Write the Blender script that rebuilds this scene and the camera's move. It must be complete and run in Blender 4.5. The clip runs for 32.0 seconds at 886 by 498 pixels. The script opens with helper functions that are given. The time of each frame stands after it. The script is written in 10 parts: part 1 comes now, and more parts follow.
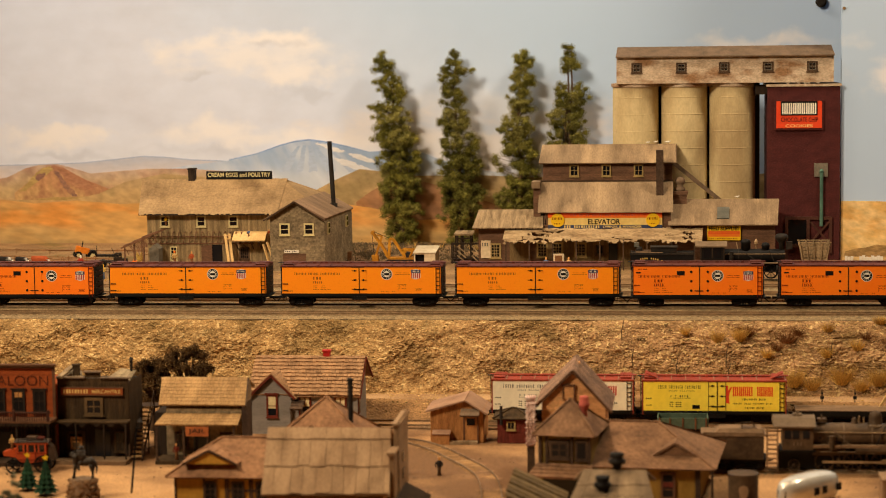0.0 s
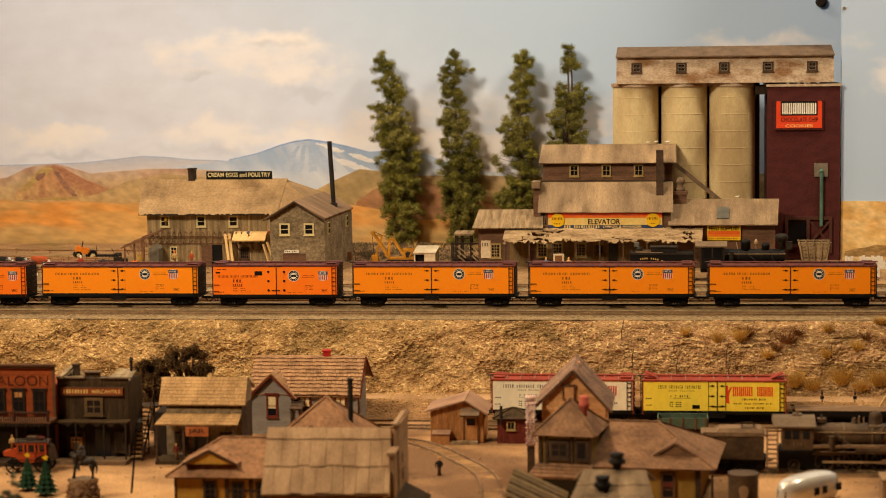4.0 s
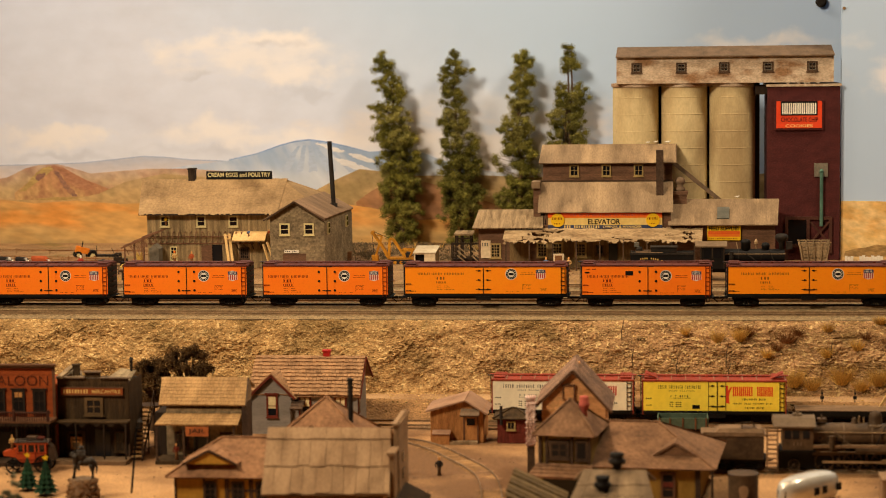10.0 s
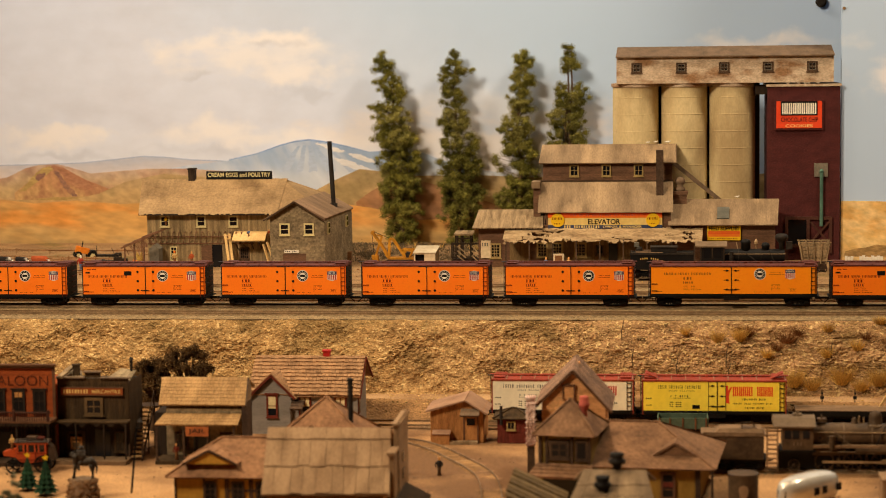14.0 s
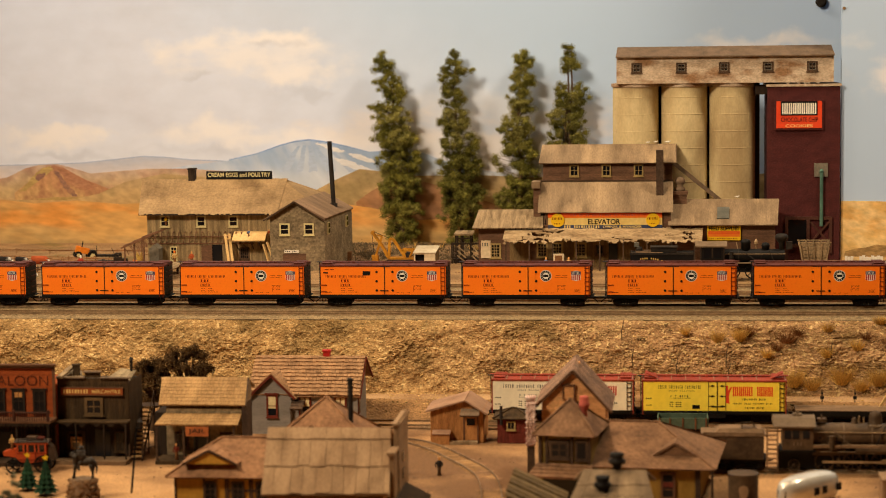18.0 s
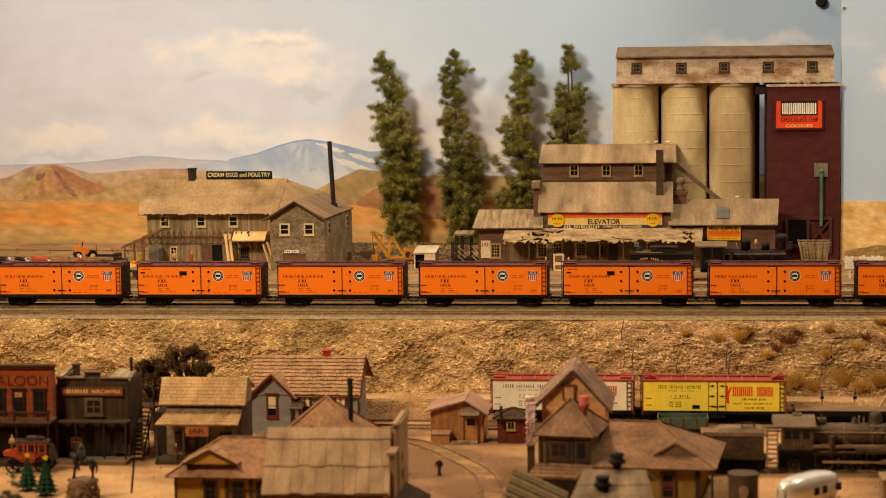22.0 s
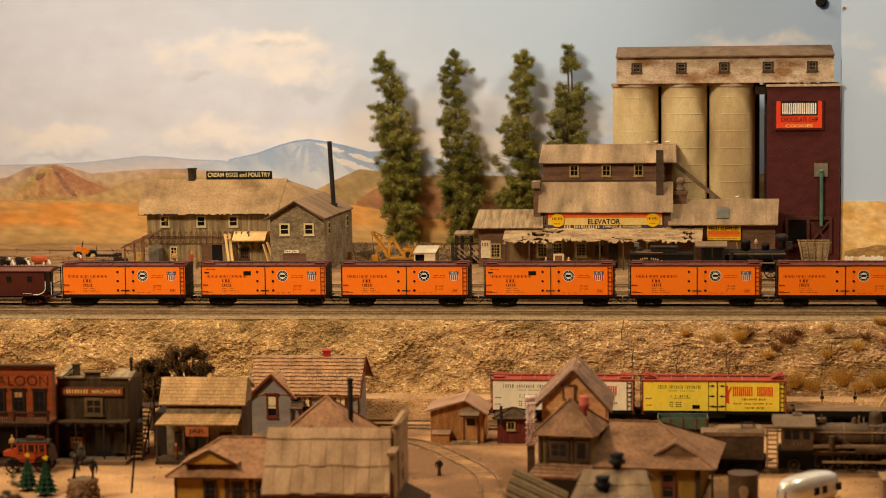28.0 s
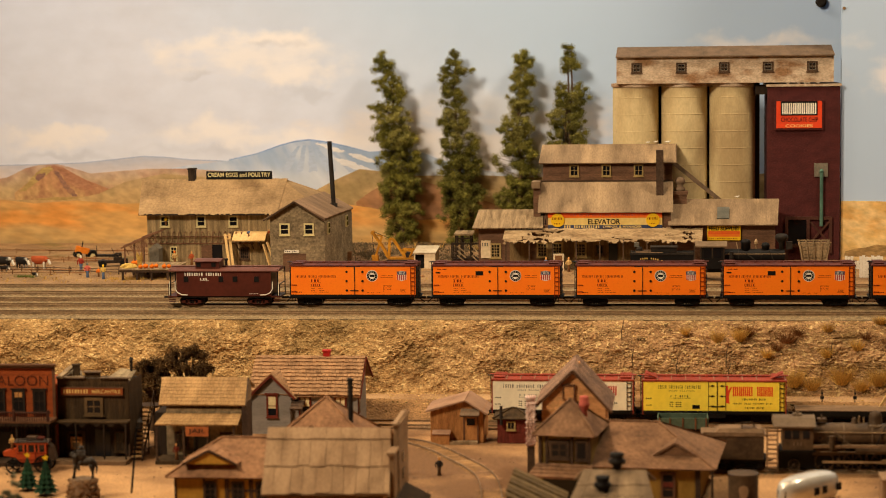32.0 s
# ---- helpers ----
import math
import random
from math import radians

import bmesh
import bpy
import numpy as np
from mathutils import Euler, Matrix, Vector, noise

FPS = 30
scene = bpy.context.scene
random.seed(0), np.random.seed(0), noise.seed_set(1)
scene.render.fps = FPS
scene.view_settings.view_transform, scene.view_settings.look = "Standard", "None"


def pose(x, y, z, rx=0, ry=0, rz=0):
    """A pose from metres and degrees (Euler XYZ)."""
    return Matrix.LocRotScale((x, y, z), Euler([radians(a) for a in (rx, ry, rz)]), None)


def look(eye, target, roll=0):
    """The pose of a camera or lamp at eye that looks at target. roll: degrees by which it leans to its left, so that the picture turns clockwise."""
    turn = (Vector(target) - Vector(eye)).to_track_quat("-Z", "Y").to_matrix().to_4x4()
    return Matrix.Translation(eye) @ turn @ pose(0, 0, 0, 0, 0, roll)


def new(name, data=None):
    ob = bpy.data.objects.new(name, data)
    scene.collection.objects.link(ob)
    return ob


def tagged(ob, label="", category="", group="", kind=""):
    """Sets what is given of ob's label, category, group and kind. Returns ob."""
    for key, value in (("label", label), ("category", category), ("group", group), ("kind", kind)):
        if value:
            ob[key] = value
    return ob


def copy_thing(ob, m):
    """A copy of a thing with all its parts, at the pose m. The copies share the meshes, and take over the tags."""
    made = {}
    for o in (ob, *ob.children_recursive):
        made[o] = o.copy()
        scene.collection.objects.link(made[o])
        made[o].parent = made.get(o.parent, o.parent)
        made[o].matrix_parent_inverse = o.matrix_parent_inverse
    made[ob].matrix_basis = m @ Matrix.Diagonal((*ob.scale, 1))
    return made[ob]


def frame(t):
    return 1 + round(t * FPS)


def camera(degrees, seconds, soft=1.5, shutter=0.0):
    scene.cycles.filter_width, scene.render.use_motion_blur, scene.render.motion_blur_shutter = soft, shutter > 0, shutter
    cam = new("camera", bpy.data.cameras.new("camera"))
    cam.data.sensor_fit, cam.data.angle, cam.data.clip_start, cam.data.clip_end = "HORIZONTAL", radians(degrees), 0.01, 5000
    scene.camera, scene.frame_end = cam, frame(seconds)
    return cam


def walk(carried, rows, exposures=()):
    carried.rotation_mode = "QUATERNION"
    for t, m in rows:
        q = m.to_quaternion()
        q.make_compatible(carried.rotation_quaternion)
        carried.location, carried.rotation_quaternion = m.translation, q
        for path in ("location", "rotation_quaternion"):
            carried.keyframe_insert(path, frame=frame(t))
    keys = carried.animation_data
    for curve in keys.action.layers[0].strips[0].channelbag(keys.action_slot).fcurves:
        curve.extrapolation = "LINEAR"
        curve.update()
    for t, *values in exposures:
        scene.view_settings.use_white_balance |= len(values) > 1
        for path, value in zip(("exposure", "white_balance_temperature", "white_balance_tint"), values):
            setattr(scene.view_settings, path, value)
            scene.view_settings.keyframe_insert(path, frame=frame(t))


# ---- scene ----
cam = camera(23.91, 32.0, 0.9)
cam.data.dof.use_dof = True
cam.data.dof.focus_distance = 2.38
cam.data.dof.aperture_fstop = 11.0
EYE = Vector((0.2469, -2.2254, 0.289))
VIEW = look(EYE, EYE + Vector((-0.1097, 0.9887, -0.1016)), -0.73)
walk(cam, [(0.0, VIEW), (32.0, VIEW)])

# ---- light: a closed model-railway room with a warm spot and added overhead fills ----
world = bpy.data.worlds.new("room_air")
world.use_nodes = True
scene.world = world
world.node_tree.nodes["Background"].inputs[0].default_value = (0.9, 0.75, 0.55, 1)
world.node_tree.nodes["Background"].inputs[1].default_value = 0.0006
scene.view_settings.exposure = 0.0


def lamp(name, eye, target, power, size, colour, cone=0.0):
    """An unseen overhead lamp; with a cone it is a track spot."""
    data = bpy.data.lights.new(name, "SPOT" if cone else "AREA")
    data.energy, data.color = power, colour
    if cone:
        data.spot_size, data.spot_blend, data.shadow_soft_size = radians(cone), 1.0, size / 2
    else:
        data.shape, data.size = "DISK", size
    ob = new(name, data)
    ob.matrix_world = look(eye, target)
    return ob


WARM = (1.0, 0.80, 0.55)
KEY_AT, OVER_A, OVER_B = (-1.05, -1.35, 1.5), (-0.75, 0.1, 1.5), (0.9, 0.05, 1.5)
lamp("track_spot", KEY_AT, (0.4, 0.56, 0.13), 256, 0.46, WARM, 72)
# two unseen overhead lamps, added as ambient fill
lamp("ceiling_panel", OVER_A, (-0.6, 0.1, 0), 15, 0.3, WARM)
lamp("ceiling_panel", OVER_B, (0.6, 0.2, 0), 18, 0.3, WARM)
# added orange fill that brightens the lower town; no fixture stands for it
lamp("town_lamp", (-0.1, -0.42, 1.5), (-0.05, -0.42, 0), 5.0, 0.3, (1.0, 0.63, 0.30))

# ---- materials ----


def srgb(*c):
    return tuple(((v / 255 + 0.055) / 1.055) ** 2.4 if v > 10 else v / 255 / 12.92 for v in c) + (1.0,)


def mat(name, c1, c2=None, scale=80.0, rough=0.8, bump=0.25, stretch=(1, 1, 1), fine=7.0, metal=0.0, island=0.0, spot=None, spot_at=0.62, depth=0.0006, speck=0.35):
    """Two-scale noise between two colours, fine value grain, relief, and an optional third colour in patches."""
    m = bpy.data.materials.new(name)
    m.use_nodes = True
    nt = m.node_tree
    n, l = nt.nodes, nt.links
    b = n["Principled BSDF"]
    b.inputs["Roughness"].default_value, b.inputs["Metallic"].default_value = rough, metal
    b.inputs["Specular IOR Level"].default_value = 0.5 if rough < 0.5 else 0.16
    tc, mp = n.new("ShaderNodeTexCoord"), n.new("ShaderNodeMapping")
    mp.inputs["Scale"].default_value = stretch
    l.new(tc.outputs["Object"], mp.inputs["Vector"])
    big, small = n.new("ShaderNodeTexNoise"), n.new("ShaderNodeTexNoise")
    big.inputs["Scale"].default_value, big.inputs["Detail"].default_value = scale, 4
    small.inputs["Scale"].default_value, small.inputs["Detail"].default_value = scale * fine, 3
    for t in (big, small):
        l.new(mp.outputs["Vector"], t.inputs["Vector"])
    ramp = n.new("ShaderNodeMapRange")
    ramp.inputs[1].default_value, ramp.inputs[2].default_value = 0.33, 0.67
    l.new(big.outputs["Fac"], ramp.inputs[0])
    mix = n.new("ShaderNodeMixRGB")
    mix.inputs[1].default_value, mix.inputs[2].default_value = c1, c2 or tuple(v * 0.75 for v in c1[:3]) + (1,)
    l.new(ramp.outputs[0], mix.inputs[0])
    out = mix
    if spot:
        third = n.new("ShaderNodeTexNoise")
        third.inputs["Scale"].default_value, third.inputs["Detail"].default_value = scale * 0.6, 6
        off = n.new("ShaderNodeVectorMath")
        off.inputs[1].default_value = (3.1, 1.7, 5.3)
        l.new(mp.outputs["Vector"], off.inputs[0])
        l.new(off.outputs[0], third.inputs["Vector"])
        r2 = n.new("ShaderNodeMapRange")
        r2.inputs[1].default_value, r2.inputs[2].default_value = spot_at - 0.06, spot_at + 0.08
        l.new(third.outputs["Fac"], r2.inputs[0])
        mx = n.new("ShaderNodeMixRGB")
        mx.inputs[2].default_value = spot
        l.new(r2.outputs[0], mx.inputs[0])
        l.new(out.outputs[0], mx.inputs[1])
        out = mx
    grain = n.new("ShaderNodeMapRange")
    grain.inputs[1].default_value, grain.inputs[2].default_value = 0.25, 0.75
    grain.inputs[3].default_value, grain.inputs[4].default_value = 1 - speck, 1 + speck
    l.new(small.outputs["Fac"], grain.inputs[0])
    value = grain.outputs[0]
    if island:
        geo = n.new("ShaderNodeNewGeometry")
        r3 = n.new("ShaderNodeMapRange")
        r3.inputs[3].default_value, r3.inputs[4].default_value = 1 - island, 1 + island
        l.new(geo.outputs["Random Per Island"], r3.inputs[0])
        info = n.new("ShaderNodeObjectInfo")
        r4 = n.new("ShaderNodeMapRange")
        r4.inputs[3].default_value, r4.inputs[4].default_value = 1 - island * 0.4, 1 + island * 0.4
        l.new(info.outputs["Random"], r4.inputs[0])
        m1, m2 = n.new("ShaderNodeMath"), n.new("ShaderNodeMath")
        m1.operation = m2.operation = "MULTIPLY"
        l.new(value, m1.inputs[0])
        l.new(r3.outputs[0], m1.inputs[1])
        l.new(m1.outputs[0], m2.inputs[0])
        l.new(r4.outputs[0], m2.inputs[1])
        value = m2.outputs[0]
    fin = n.new("ShaderNodeVectorMath")
    fin.operation = "SCALE"
    l.new(out.outputs[0], fin.inputs[0])
    l.new(value, fin.inputs["Scale"])
    l.new(fin.outputs[0], b.inputs["Base Color"])
    if bump:
        bm = n.new("ShaderNodeBump")
        bm.inputs["Strength"].default_value, bm.inputs["Distance"].default_value = bump, depth
        l.new(small.outputs["Fac"], bm.inputs["Height"])
        l.new(bm.outputs[0], b.inputs["Normal"])
    return m


def glass(name, colour, rough=0.12):
    m = bpy.data.materials.new(name)
    m.use_nodes = True
    b = m.node_tree.nodes["Principled BSDF"]
    b.inputs["Base Color"].default_value, b.inputs["Roughness"].default_value = colour, rough
    b.inputs["Specular IOR Level"].default_value = 0.3
    return m


M = {
    "plaster": mat("room_plaster", srgb(56, 50, 45), scale=6, bump=0.1),
    "carpet": mat("room_carpet", srgb(52, 46, 41), scale=20),
    "fascia": mat("fascia_paint", srgb(70, 52, 40), scale=20),
    "orange": mat("orange_paint", srgb(255, 131, 18), srgb(255, 123, 14), scale=30, rough=0.42, bump=0.05, fine=20, speck=0.06),
    "amber": mat("amber_paint", srgb(255, 150, 12), srgb(255, 143, 9), scale=30, rough=0.42, bump=0.05, fine=20, speck=0.06),
    "roof_red": mat("boxcar_red_paint", srgb(98, 50, 40), srgb(80, 40, 33), scale=60, rough=0.6, bump=0.1, speck=0.2),
    "caboose": mat("caboose_brown_paint", srgb(84, 38, 27), srgb(71, 32, 23), scale=40, rough=0.5, bump=0.05, speck=0.12),
    "caboose_roof": mat("dusty_brown_roof_paint", srgb(108, 66, 54), srgb(90, 54, 45), scale=40, rough=0.55, bump=0.1, speck=0.18),
    "black": mat("black_paint", srgb(24, 21, 20), srgb(16, 15, 14), scale=80, rough=0.55, bump=0.1, speck=0.3),
    "iron": mat("weathered_iron", srgb(48, 42, 37), srgb(33, 29, 26), scale=50, rough=0.6, bump=0.2, speck=0.35),
    "rust": mat("rusty_steel", srgb(50, 34, 26), srgb(34, 25, 20), scale=120, rough=0.55, metal=0.3, speck=0.4),
    "rail": mat("rail_steel", srgb(146, 120, 90), srgb(116, 94, 70), scale=60, rough=0.5, metal=0.0, bump=0.05),
    "tie": mat("sleeper_wood", srgb(154, 128, 92), srgb(124, 102, 72), scale=90, island=0.3, stretch=(4, 1, 1)),
    "ballast": mat("ballast", srgb(152, 129, 95), srgb(119, 101, 74), scale=160, fine=6, bump=0.8, depth=0.0015, speck=0.6),
    "dirt": mat("yard_dirt", srgb(160, 127, 88), srgb(122, 94, 65), scale=25, fine=22, bump=0.7, depth=0.0012, speck=0.45, spot=srgb(120, 100, 60)),
    "sand": mat("street_sand", srgb(198, 154, 106), srgb(150, 112, 76), scale=12, fine=46, bump=0.6, depth=0.001, speck=0.4, spot=srgb(120, 88, 60), spot_at=0.53),
    "road_sand": mat("pale_road_sand", srgb(184, 148, 108), srgb(146, 114, 80), scale=18, fine=30, bump=0.5, depth=0.001, speck=0.3, spot=srgb(140, 104, 70), spot_at=0.58),
    "bank_dirt": mat("rough_bank_earth", srgb(152, 114, 74), srgb(112, 82, 52), scale=40, fine=14, bump=0.9, depth=0.0014, speck=0.5, spot=srgb(176, 136, 90), spot_at=0.58),
    "white": mat("white_paint", srgb(232, 226, 212), srgb(214, 206, 190), scale=60, rough=0.5, bump=0.05, speck=0.08),
    "red": mat("red_paint", srgb(190, 36, 28), srgb(168, 30, 24), scale=60, rough=0.45, bump=0.05, speck=0.1),
    "navy": mat("navy_paint", srgb(56, 66, 98), scale=60, rough=0.45, bump=0.05, speck=0.1),
    "maroon": mat("maroon_lettering", srgb(122, 36, 14), scale=60, rough=0.5, bump=0.0, speck=0.1),
}



def rock_plaster():
    """Carved plaster rock: ochre with cream chips and olive-brown stains, turning rosy brown to the east."""
    m = bpy.data.materials.new("hill_plaster")
    m.use_nodes = True
    n, l = m.node_tree.nodes, m.node_tree.links
    b = n["Principled BSDF"]
    b.inputs["Roughness"].default_value, b.inputs["Specular IOR Level"].default_value = 0.85, 0.15
    tc, sep = n.new("ShaderNodeTexCoord"), n.new("ShaderNodeSeparateXYZ")
    l.new(tc.outputs["Object"], sep.inputs[0])

    def field(scale, detail, stretch, offset, rough=0.5):
        mp, t = n.new("ShaderNodeMapping"), n.new("ShaderNodeTexNoise")
        mp.inputs["Scale"].default_value, mp.inputs["Location"].default_value = stretch, offset
        t.inputs["Scale"].default_value, t.inputs["Detail"].default_value, t.inputs["Roughness"].default_value = scale, detail, rough
        l.new(tc.outputs["Object"], mp.inputs[0])
        l.new(mp.outputs[0], t.inputs["Vector"])
        return t.outputs["Fac"]

    def ranged(value, lo, hi, a=0.0, c=1.0):
        r = n.new("ShaderNodeMapRange")
        for k, v in enumerate((lo, hi, a, c)):
            r.inputs[k + 1].default_value = v
        l.new(value, r.inputs[0])
        return r.outputs[0]

    def blend(fac, first, second):
        x = n.new("ShaderNodeMixRGB")
        for k, v in enumerate((first, second)):
            if isinstance(v, tuple):
                x.inputs[k + 1].default_value = v
            else:
                l.new(v, x.inputs[k + 1])
        l.new(fac, x.inputs[0])
        return x.outputs[0]
    fine = field(520, 4, (1, 1, 1.2), (0, 0, 0))
    c = blend(ranged(field(30, 6, (1, 1, 1.4), (0, 0, 0)), 0.36, 0.64), srgb(184, 146, 94), srgb(152, 118, 74))
    rosy = blend(ranged(field(36, 6, (0.6, 1, 2.0), (4, 0, 0)), 0.36, 0.64), srgb(174, 135, 95), srgb(140, 106, 73))
    c = blend(ranged(sep.outputs["X"], -0.09, 0.2, 0.0, 0.85), c, rosy)
    c = blend(ranged(field(200, 6, (0.75, 1, 1.5), (1, 2, 3), 0.7), 0.53, 0.62, 0.0, 0.8), c, srgb(226, 194, 136))
    c = blend(ranged(field(16, 9, (1, 1, 1.2), (7, 1, 2), 0.72), 0.48, 0.63, 0.0, 0.85), c, srgb(110, 86, 50))
    c = blend(ranged(field(240, 5, (0.7, 1, 1.5), (3, 5, 1), 0.65), 0.56, 0.66, 0.0, 0.85), c, srgb(86, 64, 37))
    tone = n.new("ShaderNodeVectorMath")
    tone.operation = "SCALE"
    l.new(c, tone.inputs[0])
    l.new(ranged(fine, 0.25, 0.75, 0.62, 1.38), tone.inputs["Scale"])
    l.new(tone.outputs[0], b.inputs["Base Color"])
    bump = n.new("ShaderNodeBump")
    bump.inputs["Strength"].default_value, bump.inputs["Distance"].default_value = 1.0, 0.0014
    l.new(fine, bump.inputs["Height"])
    l.new(bump.outputs[0], b.inputs["Normal"])
    return m


M["rock"] = rock_plaster()

# ---- mesh helpers: all sizes below are millimetres of the model ----
MM = 0.001


class Geo:
    """Collects solid pieces, then becomes one mesh."""

    def __init__(self):
        self.v, self.f, self.cuts = [], [], []

    def add(self, verts, faces):
        k = len(self.v)
        self.cuts.append(len(self.f))
        self.v += [tuple(p) for p in verts]
        self.f += [tuple(i + k for i in q) for q in faces]
        return self

    def box(self, x0, x1, y0, y1, z0, z1):
        return self.add([(x0, y0, z0), (x1, y0, z0), (x1, y1, z0), (x0, y1, z0), (x0, y0, z1), (x1, y0, z1), (x1, y1, z1), (x0, y1, z1)],
                        [(0, 3, 2, 1), (4, 5, 6, 7), (0, 1, 5, 4), (1, 2, 6, 5), (2, 3, 7, 6), (3, 0, 4, 7)])

    def prism(self, outline, a, b, axis="y"):
        """A closed outline pushed from a to b along an axis; outline in (x, z) for y, (y, z) for x, (x, y) for z."""
        put = {"y": lambda p, t: (p[0], t, p[1]), "x": lambda p, t: (t, p[0], p[1]), "z": lambda p, t: (p[0], p[1], t)}[axis]
        n = len(outline)
        k = range(n)
        return self.add([put(p, a) for p in outline] + [put(p, b) for p in outline],
                        [tuple(reversed(k)), tuple(i + n for i in k)] + [(i, (i + 1) % n, (i + 1) % n + n, i + n) for i in k])

    def hull(self, lower, upper):
        """A solid between two rings of equal length."""
        n = len(lower)
        k = range(n)
        return self.add(list(lower) + list(upper), [tuple(reversed(k)), tuple(i + n for i in k)] + [(i, (i + 1) % n, (i + 1) % n + n, i + n) for i in k])

    def rod(self, a, b, r, r2=None, n=8):
        a, b = Vector(a), Vector(b)
        d = (b - a).normalized()
        s = d.orthogonal().normalized()
        t = d.cross(s)
        r2 = r if r2 is None else r2
        ring = [(math.cos(2 * math.pi * i / n), math.sin(2 * math.pi * i / n)) for i in range(n)]
        return self.hull([a + (s * c + t * w) * r for c, w in ring], [b + (s * c + t * w) * r2 for c, w in ring])

    def beam(self, a, b, w, h):
        """A square timber from a to b."""
        a, b = Vector(a), Vector(b)
        d = (b - a).normalized()
        s = d.cross(Vector((0, 0, 1)))
        s = s.normalized() if s.length > 1e-4 else Vector((1, 0, 0))
        t = s.cross(d)
        q = [s * w / 2 + t * h / 2, -s * w / 2 + t * h / 2, -s * w / 2 - t * h / 2, s * w / 2 - t * h / 2]
        return self.hull([a + o for o in q], [b + o for o in q])

    def lathe(self, x, y, profile, n=20):
        """Profile of (radius, z) turned round the upright at x, y."""
        k = len(self.v)
        for r, z in profile:
            self.v += [(x + r * math.cos(2 * math.pi * i / n), y + r * math.sin(2 * math.pi * i / n), z) for i in range(n)]
        for j in range(len(profile) - 1):
            self.f += [(k + j * n + i, k + j * n + (i + 1) % n, k + (j + 1) * n + (i + 1) % n, k + (j + 1) * n + i) for i in range(n)]
        self.f += [tuple(k + i for i in reversed(range(n))), tuple(k + (len(profile) - 1) * n + i for i in range(n))]
        return self

    def blob(self, c, r, n=8, m=5, rough=0.0):
        """A lumpy egg with radii r."""
        k = len(self.v)
        self.v.append((c[0], c[1], c[2] - r[2]))
        for j in range(1, m):
            a = math.pi * j / m
            for i in range(n):
                b = 2 * math.pi * i / n
                w = 1 + random.uniform(-rough, rough)
                self.v.append((c[0] + r[0] * w * math.sin(a) * math.cos(b), c[1] + r[1] * w * math.sin(a) * math.sin(b), c[2] - r[2] * w * math.cos(a)))
        self.v.append((c[0], c[1], c[2] + r[2]))
        top = len(self.v) - 1
        for i in range(n):
            self.f.append((k, k + 1 + (i + 1) % n, k + 1 + i))
            self.f.append((top, top - n + i, top - n + (i + 1) % n))
            for j in range(m - 2):
                q = k + 1 + j * n
                self.f.append((q + i, q + (i + 1) % n, q + n + (i + 1) % n, q + n + i))
        return self

    def mesh(self, name, material, smooth=False):
        me = bpy.data.meshes.new(name)
        me.from_pydata([(x * MM, y * MM, z * MM) for x, y, z in self.v], [], self.f)
        me.materials.append(material)
        if smooth:
            me.polygons.foreach_set("use_smooth", [True] * len(me.polygons))
        me.update()
        return me


def part(name, geo, material, parent, label="", smooth=False, pieces=""):
    """One mesh object under a thing or a part; with pieces, each solid of geo becomes a part of its own below it."""
    if pieces:
        cuts = geo.cuts + [len(geo.f)]
        marks = [min(min(f) for f in geo.f[a:b]) for a, b in zip(cuts, cuts[1:])] + [len(geo.v)]
        solids = []
        for k, (a, b) in enumerate(zip(cuts, cuts[1:])):
            g = Geo()
            g.v = geo.v[marks[k]:marks[k + 1]]
            g.f = [tuple(i - marks[k] for i in f) for f in geo.f[a:b]]
            solids.append(g)
        base = part(name, solids[-1], material, parent, label)
        holder = base if parent.parent is None else parent
        for g in solids[:-1]:
            part(pieces, g, material, holder)
        return base
    ob = new(name, geo.mesh(name, M[material], smooth) if isinstance(geo, Geo) else geo)
    ob.parent = parent
    return tagged(ob, label)


def thing(name, label, category, at=(0, 0, 0), turn=0.0, group="", kind=""):
    """An empty at a thing's base, in millimetres and degrees."""
    ob = new(name)
    ob.empty_display_size = 0.01
    ob.matrix_world = pose(at[0] * MM, at[1] * MM, at[2] * MM, 0, 0, turn)
    return tagged(ob, label, category, group, kind)


def whole(name, geo, material, label, category="", at=(0, 0, 0), turn=0.0, group="", kind="", smooth=False):
    """A thing that is one mesh."""
    ob = new(name, geo.mesh(name, M[material], smooth))
    ob.matrix_world = pose(at[0] * MM, at[1] * MM, at[2] * MM, 0, 0, turn)
    return tagged(ob, label, category, group, kind)


def lettering(name, body, width, height, material, parent, at, deep=0.15, bold=0.006):
    """Words in the built-in font that face the front (towards -y), fitted into width x height millimetres, lower left at `at`."""
    cu = bpy.data.curves.new(name, "FONT")
    cu.body, cu.extrude, cu.offset = body, 0.02, bold
    tmp = bpy.data.objects.new(name, cu)
    scene.collection.objects.link(tmp)
    me = bpy.data.meshes.new_from_object(tmp.evaluated_get(bpy.context.evaluated_depsgraph_get()))
    bpy.data.objects.remove(tmp)
    xs, ys = [v.co.x for v in me.vertices], [v.co.y for v in me.vertices]
    sx, sy = width / (max(xs) - min(xs)), height / (max(ys) - min(ys))
    x0, y0 = min(xs), min(ys)
    for v in me.vertices:
        v.co = Vector(((at[0] + (v.co.x - x0) * sx) * MM, (at[1] - (deep if v.co.z > 0 else 0)) * MM, (at[2] + (v.co.y - y0) * sy) * MM))
    me.materials.clear()
    me.materials.append(M[material])
    ob = new(name, me)
    ob.parent = parent
    return ob


